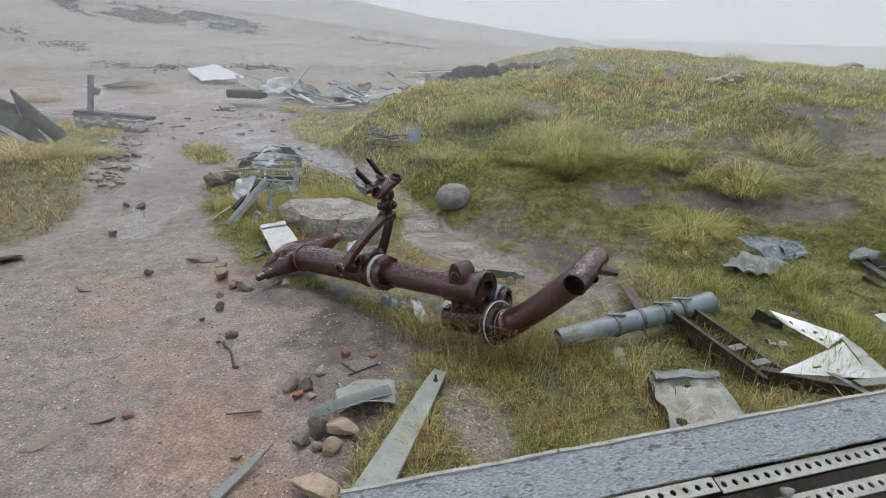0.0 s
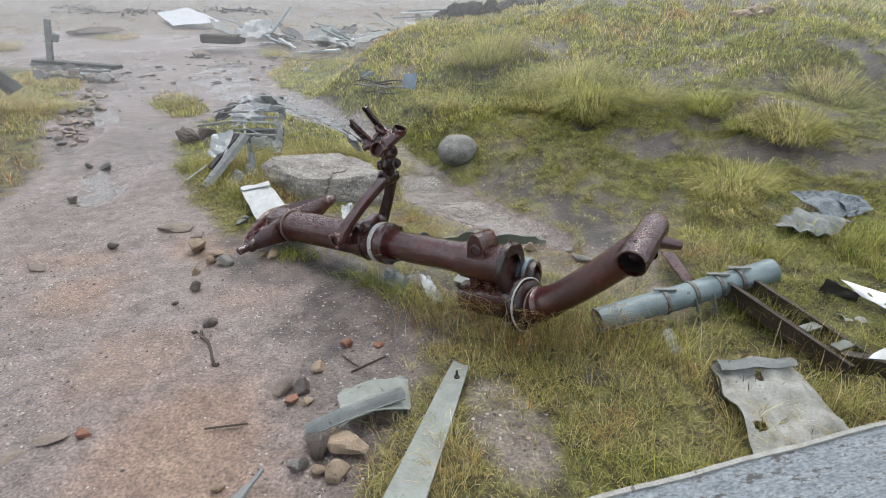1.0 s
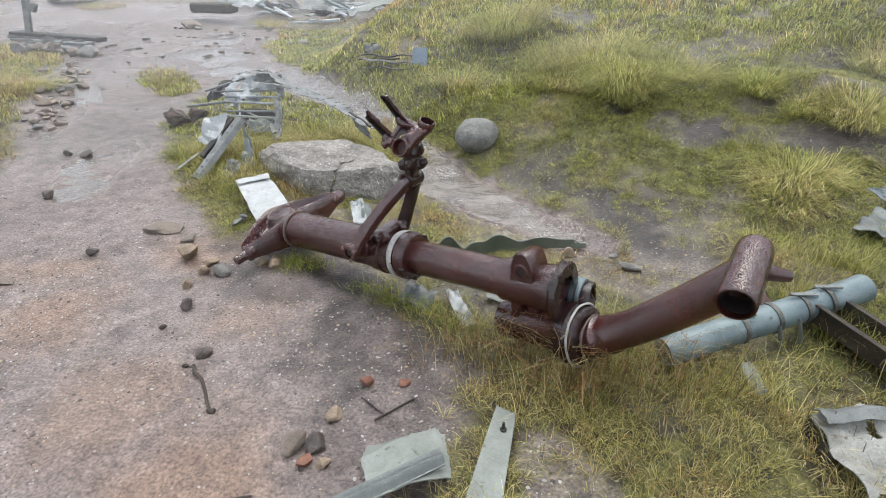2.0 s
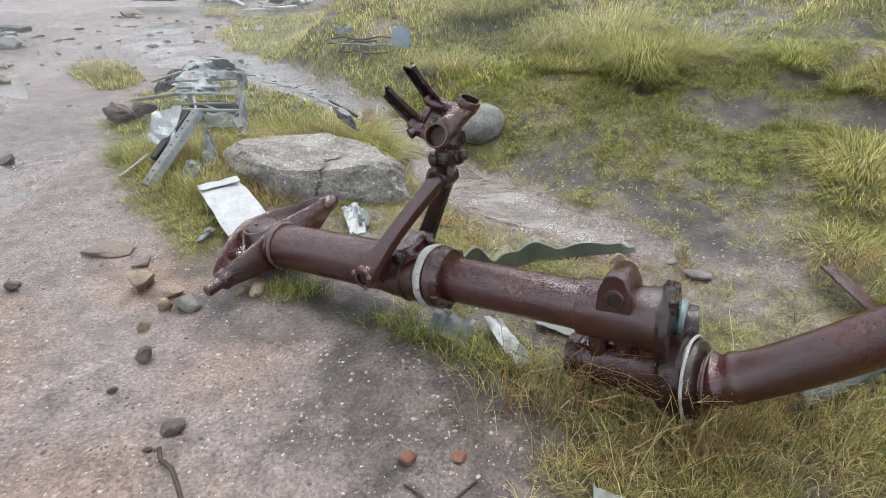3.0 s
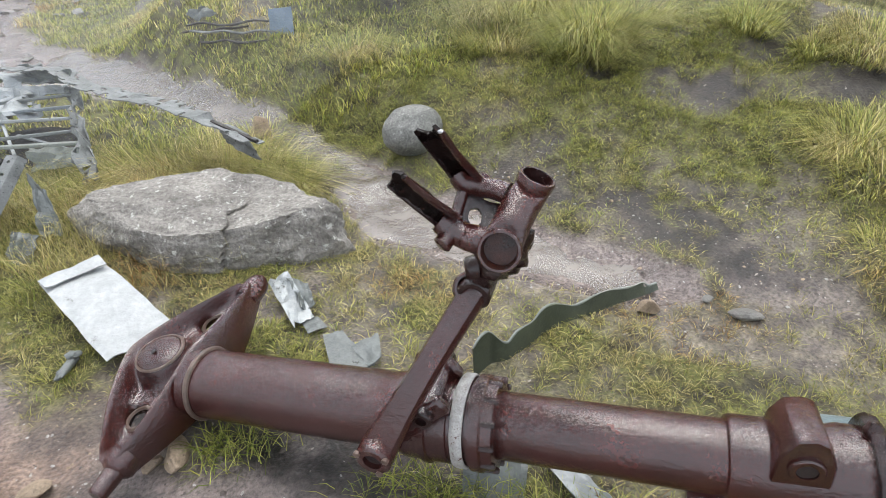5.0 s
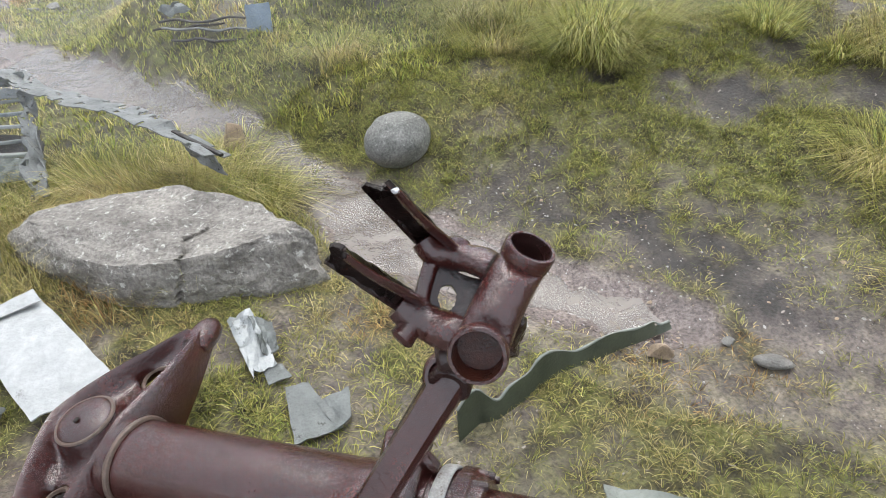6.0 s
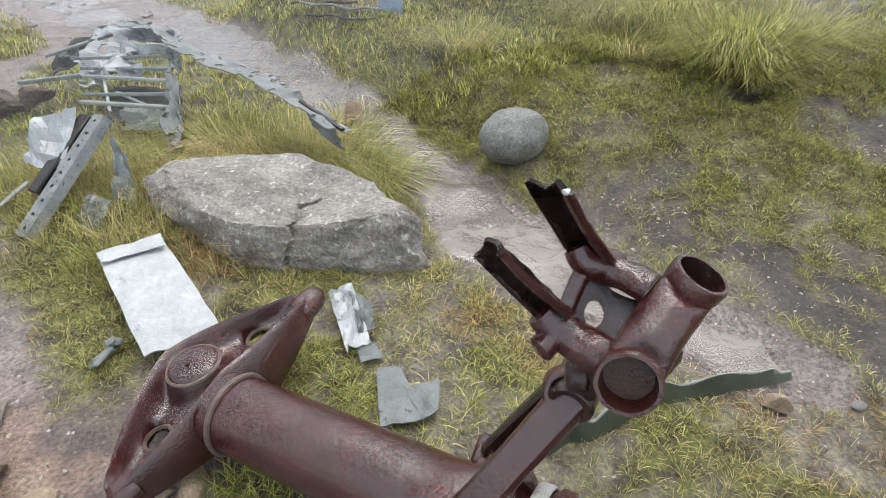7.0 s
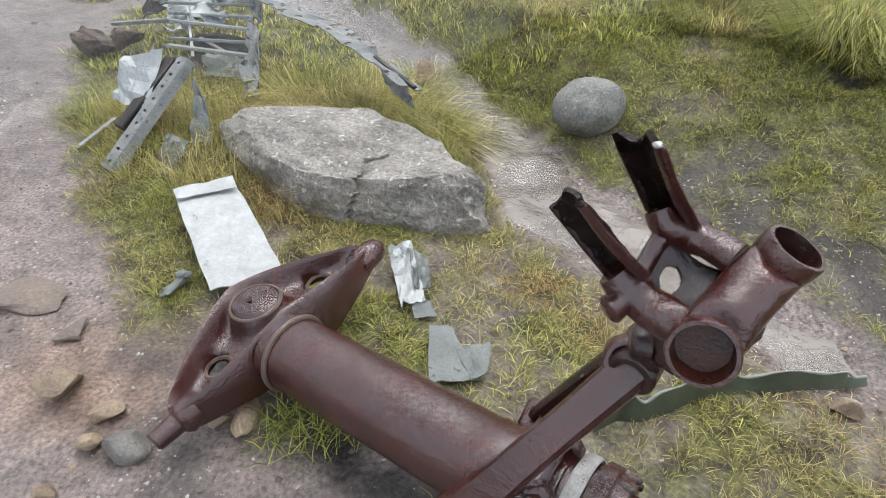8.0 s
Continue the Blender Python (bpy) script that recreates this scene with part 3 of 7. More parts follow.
def covers(x, y):
    """Shares of grass, wet, clay and peat, the leg's painted shade within the peat."""
    wob = 0.16 * fbm(x, y, 0.45, 3) + 0.07 * fbm(x, y, 0.1, 2)
    path = edge_distance(x, y, FOOTPATH) + wob
    brook = edge_distance(x, y, STREAM) + wob * 0.7
    near = np.hypot(x, y) < 30
    grass = step(-0.05, 0.12, path) * step(-0.04, 0.06, brook)
    for cx, cy, rx, ry, turn, k in BARE:
        grass = grass * (1 - k * step(1.15, 0.75, blob(x, y, cx, cy, rx, ry, turn) + 2.5 * wob))
    peat = np.zeros_like(grass)
    soft = step(0.12, -0.02, path)
    for cx, cy, rx, ry, turn, k in PEAT_AND_SHADE:
        b = k * step(1.2, 0.6, blob(x, y, cx, cy, rx, ry, turn) + 5.5 * wob)
        peat = np.maximum(peat, b)
    u, v = bank(x, y)
    peat = np.maximum(peat, step(0.02, 0.07, brook) * step(0.3, 0.12, brook + 0.5 * fbm(x + 3, y, 0.3, 3)) * step(2.72, 2.95, v) * step(5.3, 4.6, y))
    peat = peat * (0.5 + 0.5 * step(-0.3, 0.02, fbm(x + 11, y + 4, 0.11, 3)))
    grass = grass * (1 - 0.95 * peat)
    thin = step(0.02, 0.22, fbm(x, y, 0.35, 3) + 0.1)
    turf = step(2.2, 2.9, v) * step(4.9, 3.6, u) * step(1.5, 1.1, x)
    grass = grass * (1 - 0.68 * turf * (1 - thin))
    flat = step(3.3, 3.7, y) * step(4.9, 4.4, y) * step(-1.5, -1.1, x) * step(2.8, 2.4, v)
    grass = grass * (1 - 0.62 * flat * step(0.3, -0.05, fbm(x, y, 0.2, 3)))
    grass = grass * (1 - 0.85 * step(1.2, 0.7, blob(x, y, -0.8, 3.62, 0.5, 0.14, -32) + 2 * wob))
    spots = step(0.16, 0.3, fbm(x + 31, y, 0.55, 3)) * step(3.0, 3.4, v) * step(3.6, 4.2, y)
    grass = grass * (1 - 0.7 * spots)
    peat = np.maximum(peat, 0.6 * spots)
    # tufts left on the flat, far side of the path
    isle = step(1.1, 0.6, blob(x, y, -3.45, 7.4, 0.3, 0.8, 35) + 2 * wob)
    grass = np.maximum(grass, isle)
    far = step(10.5, 14, np.hypot(x, y))
    grass = grass * (1 - 0.7 * far)
    grass = np.maximum(grass, 0.32 * (1 - peat) * far * step(-0.22, 0.15, fbm(x, y, 3.5, 3)) * step(-0.4, 0.5, path))
    wet = 0.42 + 0.9 * step(0.03, -0.06, brook)
    wet = wet + 0.75 * step(6.6, 7.8, y) * step(0.1, -0.2, path) * step(-0.15, 0.15, fbm(x, y, 1.2, 3))
    wet = np.maximum(wet, 0.85 * step(1.1, 0.6, blob(x, y, -2.75, 4.9, 0.3, 0.75, 12) + 2 * wob))
    wet = np.maximum(wet, 0.9 * step(1.1, 0.6, blob(x, y, -3.7, 6.0, 0.22, 0.7, 18) + 2 * wob))
    wet = wet + 0.25 * step(0.0, 0.3, fbm(x, y, 0.9, 3))
    clay = np.zeros_like(grass)
    for cx, cy, rx, ry, turn, k in CLAY:
        clay = np.maximum(clay, k * step(1.35, 0.2, blob(x, y, cx, cy, rx, ry, turn) + 4.5 * wob))
    peat = np.maximum(peat, 0.5 * step(0.25, 0.0, np.abs(path - 0.02)) * step(0.0, 1.5, x + 1.6) * step(4.2, 3.6, y))
    return grass, np.clip(wet, 0, 1) * (1 - grass), clay, peat


def spread(low, high, a, b, fine):
    """Coordinates: even between a and b, widening outside."""
    mid = list(np.arange(a, b, fine))
    out, s = [], fine
    v = b
    while v < high:
        out.append(v)
        s *= 1.11
        v += s
    out.append(high)
    back, s, v = [], fine, a
    while True:
        s *= 1.11
        v -= s
        if v < low:
            break
        back.append(v)
    return np.array([low] + back[::-1] + mid + out)


def grid_mesh(name, xs, ys, zfn):
    X, Y = np.meshgrid(xs, ys)
    Z = zfn(X.ravel(), Y.ravel())
    co = np.column_stack([X.ravel(), Y.ravel(), Z]).astype(np.float32)
    nx, ny = len(xs), len(ys)
    idx = np.arange(nx * ny).reshape(ny, nx)
    quads = np.column_stack([idx[:-1, :-1].ravel(), idx[:-1, 1:].ravel(), idx[1:, 1:].ravel(), idx[1:, :-1].ravel()]).astype(np.int32)
    return raw_mesh(name, co, quads), X.ravel(), Y.ravel()


def raw_mesh(name, co, faces, smooth=True):
    me = bpy.data.meshes.new(name)
    k = faces.shape[1]
    me.vertices.add(len(co))
    me.vertices.foreach_set("co", np.ascontiguousarray(co, np.float32).ravel())
    me.loops.add(faces.size)
    me.loops.foreach_set("vertex_index", np.ascontiguousarray(faces, np.int32).ravel())
    me.polygons.add(len(faces))
    me.polygons.foreach_set("loop_start", np.arange(0, faces.size, k, dtype=np.int32))
    me.polygons.foreach_set("loop_total", np.full(len(faces), k, np.int32))
    if smooth:
        me.polygons.foreach_set("use_smooth", np.ones(len(faces), bool))
    me.update(calc_edges=True)
    return me


me, gx, gy = grid_mesh("ground", spread(-700, 700, -3.3, 3.4, 0.022), spread(-60, 1200, 0.9, 7.6, 0.022), lambda x, y: land(x, y) + relief(x, y))
shares = covers(gx, gy)
attr = me.attributes.new("cover", "FLOAT_COLOR", "POINT")
attr.data.foreach_set("color", np.column_stack(shares).astype(np.float32).ravel())
me.materials.append(SOIL)
ground = tagged(new("ground", me), "wet peaty moorland with a bare stony footpath and mossy hillside", "ground", kind="structure")

# ---- standing and running water ----
def water_sheet(name, outline, level, label, cell=0.03, mat=WATER, shore=0.0):
    """Water up to a level under its banks: the soil rises through it at the edges."""
    xs = [p[0] for p in outline]
    ys = [p[1] for p in outline]
    me, x, y = grid_mesh(name, np.arange(min(xs), max(xs), cell), np.arange(min(ys), max(ys), cell), level)
    bm = bmesh.new()
    bm.from_mesh(me)
    bm.verts.ensure_lookup_table()
    d = edge_distance(x, y, outline)
    if shore:
        for v, k in zip(list(bm.verts), d):
            v.co.z -= 0.045 * float(step(-shore, 0.02, k))
    bmesh.ops.delete(bm, geom=[v for v, k in zip(list(bm.verts), d) if k > 0.03], context="VERTS")
    bm.to_mesh(me)
    bm.free()
    me.materials.append(mat)
    return tagged(new(name, me), label, "water", kind="structure")


def brook_level(x, y):
    s = edge_distance(x, y, STREAM)
    return land(x, y) + 0.035 * step(0.05, -0.12, s) * step(9, 7, y) - 0.004 + 0.012 * step(4.6, 5.2, y) + 0.02 * fbm(x, y, 0.5, 2) - 0.03 * step(-0.06, 0.05, s) + 0.03 * fbm(x + 5, y, 0.2, 4) - 0.013 * step(4.5, 3.9, y)


RUN = STREAM[:8] + [(0.62, 3.85), (0.66, 4.08)] + STREAM[12:]
water_sheet("water", RUN, brook_level, "shallow silty stream rippling over sand")
water_sheet("water", [(-2.3, 7.2), (-2.2, 8.2), (-2.9, 9.6), (-3.5, 11.2), (-5.0, 11.0), (-4.6, 8.8), (-3.4, 7.5)], lambda x, y: land(x, y) + 0.007 + 0.02 * fbm(x, y, 1.1, 2) + 0.02 * fbm(x, y, 0.3, 2), "broken sheet of shallow water on the flat", 0.05, STILL_WATER, 0.7)
water_sheet("water", [(-2.5, 4.2), (-2.4, 4.6), (-2.75, 5.4), (-3.2, 6.0), (-3.6, 6.6), (-4.2, 7.4), (-4.3, 6.9), (-3.5, 5.6), (-3.1, 4.9), (-2.85, 4.2)], lambda x, y: land(x, y) + 0.007 + 0.02 * fbm(x + 7, y, 0.9, 2), "thin puddles along the trodden path", 0.04, STILL_WATER, 0.1)

# ---- hill fog ----
for radius, share in ((3.9, 0.06), (6.5, 0.10), (11, 0.13), (18, 0.17), (29, 0.22), (48, 0.55)):
    bm = bmesh.new()
    ends = []
    for k in range(41):
        a = radians(-100 + 200 * k / 40)
        x, y = radius * math.sin(a), 2 + radius * math.cos(a)
        ends.append((bm.verts.new((x, y, -4)), bm.verts.new((x, y, 60))))
    for (a, b), (c, d) in zip(ends, ends[1:]):
        bm.faces.new((a, c, d, b))
    solo("mist", bm, mist_material("mist", share, 2.2 + 0.2 * radius), "thin white hill fog drifting over the moor", "fog", kind="structure")

# ---- the undercarriage leg ----
W = Vector((-0.884, 3.711, 0.156))
AX = Vector((0.830, -0.544, 0.125)).normalized()
BACK = Vector((0.544, 0.830, 0.0)).normalized()
UP = BACK.cross(-AX).normalized()
if UP.z < 0:
    UP = -UP


def leg(s, back=0.0, up=0.0):
    return W + AX * s + BACK * back + UP * up


gear = thing("landing_gear_leg", (-0.3, 3.3, 0.02), "dark maroon rusted steel undercarriage leg lying on its side", "landing gear")

# upper cylinder with its seam, collar and bolted ring
bm = bmesh.new()
lathe(bm, W, AX, [(-0.03, 0.088), (0.0, 0.0905), (0.5, 0.0905), (0.555, 0.0905), (0.56, 0.093), (0.60, 0.094)], 56, wobble=0.01)
part("upper_cylinder", bm, OXIDE, gear)
bm = bmesh.new()
lathe(bm, W, AX, [(0.012 + 0.008 * math.cos(q), 0.092 + 0.007 * math.sin(q)) for q in (2 * math.pi * k / 8 for k in range(8))], 48, close=True, wobble=0.02)
part("weld_bead", bm, WELD, gear, "pale worn weld bead round the cylinder")
bm = bmesh.new()
lathe(bm, W, AX, [(0.60, 0.093), (0.602, 0.099), (0.64, 0.1), (0.652, 0.105), (0.662, 0.105), (0.665, 0.099), (0.71, 0.1), (0.712, 0.097), (0.76, 0.097), (0.762, 0.108), (0.785, 0.108), (0.79, 0.102), (0.812, 0.1), (0.815, 0.086), (0.815, 0.07)], 56, wobble=0.012)
collar = part("collar", bm, OXIDE, gear)
for k in range(12):
    q = 2 * math.pi * k / 12 + 0.2
    r = BACK * math.cos(q) + UP * math.sin(q)
    bm = bmesh.new()
    lathe(bm, W + AX * 0.762 + r * 0.098, AX, [(0.01, 0.0), (0.01, 0.008), (0.054, 0.008), (0.057, 0.006), (0.057, 0.0)], 6)
    part("bolt", bm, OXIDE_DARK, collar)
bm = bmesh.new()
lathe(bm, W, AX, [(0.722, 0.1), (0.722, 0.1035), (0.728, 0.1065), (0.744, 0.1065), (0.75, 0.1035), (0.75, 0.1)], 56, close=True, wobble=0.025)
part("white_band", bm, WHITE_BAND, gear, "chalky white band round the collar")
# saddle on top of the collar, with two eyes
bm = bmesh.new()
for b in (-0.075, 0.06):
    bar(bm, leg(0.61, b, 0.05), leg(0.715, b * 0.8, 0.118), 0.035, 0.06, UP, 0.008, 0.8)
bar(bm, leg(0.665, -0.08, 0.095), leg(0.665, 0.07, 0.11), 0.07, 0.05, UP, 0.012)
part("saddle", bm, OXIDE, gear)
for b in (-0.098, 0.075):
    bm = bmesh.new()
    lathe(bm, leg(0.668, b, 0.092), BACK, hollow(0.03, 0.024, 0.011), 18, close=True)
    part("eye", bm, OXIDE_DARK, gear)

# lower cylinder and the cast fitting at its end
bm = bmesh.new()
lathe(bm, W, AX, [(0.79, 0.07), (0.80, 0.0745), (1.23, 0.0745), (1.29, 0.0745)], 56, wobble=0.008)
part("lower_cylinder", bm, OXIDE, gear)
bm = bmesh.new()
lathe(bm, W, AX, [(1.262, 0.074), (1.265, 0.083), (1.272, 0.086), (1.44, 0.088), (1.455, 0.092), (1.49, 0.092), (1.495, 0.083), (1.495, 0.0)], 48, wobble=0.02)
fitting = part("fitting", bm, OXIDE, gear)
# bracket with a square-cut eye
bm = bmesh.new()
o = leg(1.375, -0.03, 0.085)
outline = [(0.05, -0.05), (0.048, 0.015), (0.03, 0.068), (0.008, 0.078), (-0.022, 0.07), (-0.042, 0.025), (-0.05, -0.05)]
fronts = [bm.verts.new(o + AX * x + UP * z + BACK * -0.045) for x, z in outline]
backs = [bm.verts.new(o + AX * x + UP * z * 0.8 + BACK * 0.075) for x, z in outline]
bm.faces.new(fronts)
bm.faces.new(backs[::-1])
for k in range(len(outline)):
    j = (k + 1) % len(outline)
    bm.faces.new((fronts[k], backs[k], backs[j], fronts[j]))
bmesh.ops.bevel(bm, geom=[e for e in bm.edges], offset=0.004, segments=1, affect="EDGES")
part("bracket", bm, OXIDE, fitting)
bm = bmesh.new()
lathe(bm, leg(1.378, -0.082, 0.088), BACK, hollow(0.022, 0.03, 0.012), 20, close=True, wobble=0.06)
part("bracket_eye", bm, OXIDE, fitting)
# Flat near-black disc in place of the eye's dark opening
bm = bmesh.new()
lathe(bm, leg(1.378, -0.0778, 0.088), BACK, [(0, 0), (0, 0.021), (0.002, 0.021)], 20)
part("eye_bore", bm, BORE, fitting)
# torn flange behind the fitting with a scrap of pale blue sleeve
bm = bmesh.new()
lathe(bm, leg(1.49, 0.0, 0.0), AX, [(0, 0.05), (0.0, 0.105), (0.012, 0.11), (0.03, 0.104), (0.032, 0.06)], 22, wobble=0.12)
part("torn_flange", bm, OXIDE_DARK, gear)
for k, (b, z) in enumerate(((0.02, 0.098), (0.06, 0.075), (-0.05, 0.08))):
    bm = bmesh.new()
    rock(bm, leg(1.5 + 0.01 * k, b, z), (0.014, 0.02, 0.022), 31 + k, rough=0.6, sub=3)
    part("flange_stub", bm, OXIDE_DARK, gear)
bm = bmesh.new()
lathe(bm, leg(1.445, 0.125, -0.072), AX, [(0, 0.0), (0.0, 0.06), (0.004, 0.064), (0.085, 0.064), (0.09, 0.06), (0.09, 0.0)], 32, wobble=0.02)
drum = part("sleeve", bm, DUCT_BLUE, gear, "pale blue painted sleeve, chipped")
bm = bmesh.new()
lathe(bm, leg(1.525, 0.125, -0.092), AX + Vector((0.1, 0.15, 0)), [(0, 0.03), (0, 0.066), (0.02, 0.07), (0.04, 0.066), (0.036, 0.05), (0.02, 0.045), (0.02, 0.0)], 32, wobble=0.04)
part("sleeve_cap", bm, OXIDE_DARK, drum)
# web between fitting and axle housing
AXLE = Vector((0.3, -0.245, 0.10)).normalized()
HUB = Vector((0.448, 2.84, 0.185))
bm = bmesh.new()
for s, wdt in ((1.315, 0.05), (1.39, 0.05), (1.465, 0.07)):
    bar(bm, leg(s, -0.005, -0.03), leg(s, 0.0, -0.17), 0.06, wdt, AX, 0.012)
part("web", bm, OXIDE, gear)
bm = bmesh.new()
lathe(bm, HUB, AXLE, [(-0.37, 0.0), (-0.37, 0.055), (-0.365, 0.073), (-0.33, 0.076), (-0.325, 0.068), (-0.28, 0.068), (-0.275, 0.08), (-0.10, 0.082), (-0.08, 0.095), (-0.06, 0.1)], 44, wobble=0.02)
housing = part("axle_housing", bm, OXIDE, gear)
bm = bmesh.new()
lathe(bm, HUB, AXLE, [(-0.075, 0.05), (-0.075, 0.105), (-0.06, 0.118), (-0.02, 0.12), (-0.012, 0.112), (0.02, 0.108), (0.03, 0.09), (0.03, 0.05)], 48, wobble=0.015)
part("hub_flange", bm, OXIDE_DARK, gear)
for off, r, w in ((0.0, 0.1185, 0.0046), (0.042, 0.085, 0.003)):
    bm = bmesh.new()
    lathe(bm, HUB, AXLE, [(off + w * math.cos(q), r + w * math.sin(q)) for q in (2 * math.pi * k / 8 for k in range(8))], 48, close=True, wobble=0.03)
    part("white_ring", bm, WHITE_BAND if off == 0 else WELD, gear, "thin chalky white ring on the hub")
# bent axle stub: sweep from the hub up to the cross tube
bm = bmesh.new()
P0, P1, P2 = HUB + AXLE * 0.02, HUB + AXLE * 0.13, Vector((0.828, 2.588, 0.615))
rows = []
for k in range(29):
    t = k / 28
    p = P0.lerp(P1, t).lerp(P1.lerp(P2, t), t)
    d = (P1 - P0).lerp(P2 - P1, t)
    d, s, up = axes(d)
    crease = 0.006 * math.sin(t * 46) * max(0, 1 - abs(t - 0.2) / 0.2)
    r = 0.078 + (0.064 - 0.078) * min(1, t * 2.2) + crease
    rows.append([bm.verts.new(p + (s * math.cos(q) + up * math.sin(q)) * r * (1 + 0.03 * math.sin(3 * q + 5 * t))) for q in (2 * math.pi * j / 36 for j in range(36))])
for ra, rb in zip(rows, rows[1:]):
    for j in range(36):
        i = (j + 1) % 36
        bm.faces.new((ra[j], ra[i], rb[i], rb[j]))
part("axle_stub", bm, OXIDE, gear)
MOUTH, TAIL = Vector((0.749, 2.46, 0.597)), Vector((0.905, 2.72, 0.652))
td = (TAIL - MOUTH).normalized()
bm = bmesh.new()
lathe(bm, MOUTH, td, [(0.02, 0.047), (0.0, 0.048), (0.0, 0.053), (0.004, 0.056), (0.25, 0.055), (0.278, 0.051), (0.29, 0.042), (0.29, 0.0)], 44, wobble=0.012)
tee = part("cross_tube", bm, OXIDE, gear)
bm = bmesh.new()
lathe(bm, MOUTH, td, [(0.0035, 0.0485), (0.05, 0.0475), (0.11, 0.046), (0.11, 0.0)], 44)
part("tube_bore", bm, BORE, tee)
bm = bmesh.new()
kn = Vector((0.917, 2.608, 0.610))
kd = (kn - (MOUTH + td * 0.17)).normalized()
lathe(bm, MOUTH + td * 0.17 + kd * 0.04, kd, [(0, 0.03), (0.02, 0.026), (0.075, 0.02), (0.092, 0.017), (0.1, 0.0)], 20, wobble=0.03)
part("stub_pin", bm, OXIDE, tee)
# Near-black disc painted as a hole's shade, no opening cut
bm = bmesh.new()
lathe(bm, MOUTH + td * 0.06 + axes(td)[2] * 0.0545 - axes(td)[1] * 0.01, axes(td)[2], [(0, 0), (0, 0.008), (0.003, 0.008)], 12)
part("bolt_hole", bm, BORE, tee)

# ---- the yoke at the upper end ----
TIP, WING = Vector((-1.13, 3.505, 0.085)), Vector((-0.735, 4.11, 0.175))
CROSS = (WING - TIP) / 2
YC = (TIP + WING) / 2
YUP = AX.cross(CROSS.normalized())
if YUP.z < 0:
    YUP = -YUP
YUP = (YUP + AX * -0.12).normalized()


def yoke_plan(u, v):
    a = 2 * u - 1
    w = abs(a)
    near = 0.06 * (1 - w ** 1.6) + 0.022
    far = -0.022 - 0.185 * (1 - w ** 1.5) ** 0.9
    return a, w, near + (far - near) * v


def yoke_top(u, v):
    a, w, off = yoke_plan(u, v)
    body = 0.088 * (1 - 0.62 * w ** 1.1)
    edge = 0.05 * (1 - 0.6 * w)
    rim = 0.014 * (1 - 0.5 * w) * (math.exp(-((v - 0.11) / 0.08) ** 2) + math.exp(-((v - 0.91) / 0.08) ** 2)) - edge * (math.exp(-(v / 0.045) ** 2) + 0.8 * math.exp(-((1 - v) / 0.06) ** 2))
    pocket = -0.074 * (1 - 0.3 * w) * math.exp(-(max(0.0, w - 0.52) / 0.36) ** 6) * math.exp(-((v - 0.53) / 0.345) ** 6)
    reach = math.hypot(a * 0.88 * CROSS.length, off + 0.082) / 0.074
    cap = 1 / (1 + math.exp((reach - 1) * 16))
    high = (body + rim + pocket - 0.02 * v * (1 - w)) * (1 - cap) + (0.062 + 0.010 * (1 - reach * reach)) * cap
    return YC + CROSS * a * 0.88 + AX * off + YUP * high


def yoke_low(u, v):
    a, w, off = yoke_plan(u, v)
    return YC + CROSS * a * 0.88 + AX * off - YUP * (0.078 * (1 - 0.68 * w ** 1.1) * (1 - 0.35 * v))


bm = bmesh.new()
NU, NV = 104, 48


def yoke_hole(i, j):
    u, v = (i + 0.5) / NU, (j + 0.5) / NV
    return any(((u - cu) * 0.72 / 0.036) ** 2 + ((v - 0.6) / 0.2) ** 2 < 1 for cu in (0.235, 0.775))


tops = [[bm.verts.new(yoke_top(i / NU, j / NV)) for j in range(NV + 1)] for i in range(NU + 1)]
lows = [[bm.verts.new(yoke_low(i / NU, j / NV)) for j in range(NV + 1)] for i in range(NU + 1)]
for i in range(NU):
    for j in range(NV):
        if yoke_hole(i, j):
            continue
        cs = [(i, j), (i + 1, j), (i + 1, j + 1), (i, j + 1)]
        bm.faces.new([tops[a][b] for a, b in cs])
        bm.faces.new([lows[a][b] for a, b in cs][::-1])
        for (p, q), (di, dj) in zip(((cs[0], cs[1]), (cs[1], cs[2]), (cs[2], cs[3]), (cs[3], cs[0])), ((0, -1), (1, 0), (0, 1), (-1, 0))):
            ni, nj = i + di, j + dj
            if not (0 <= ni < NU and 0 <= nj < NV) or yoke_hole(ni, nj):
                bm.faces.new((tops[p[0]][p[1]], lows[p[0]][p[1]], lows[q[0]][q[1]], tops[q[0]][q[1]]))
bmesh.ops.delete(bm, geom=[v for v in bm.verts if not v.link_faces], context="VERTS")
for _ in range(3):
    bmesh.ops.smooth_vert(bm, verts=bm.verts, factor=0.35, use_axis_x=True, use_axis_y=True, use_axis_z=True)
yoke = part("yoke", bm, OXIDE, gear)
bm = bmesh.new()
def yoke_over(x, off):
    """The yoke's upper face over a place along the cross and the leg."""
    w = abs(x) / (0.88 * CROSS.length)
    near, far = 0.06 * (1 - w ** 1.6) + 0.022, -0.022 - 0.185 * (1 - w ** 1.5) ** 0.9
    return yoke_top(0.5 + 0.5 * x / (0.88 * CROSS.length), (off - near) / (far - near))


cc = yoke_over(0, -0.082)
rings = []
for k in range(48):
    q = 2 * math.pi * k / 48
    foot = yoke_over(0.066 * math.cos(q), -0.082 + 0.066 * math.sin(q)) + YUP * 0.001
    out = (foot - cc).normalized()
    rings.append([bm.verts.new(foot + out * 0.0045 * math.cos(s) + YUP * 0.0035 * math.sin(s)) for s in (math.pi * j / 3 for j in range(6))])
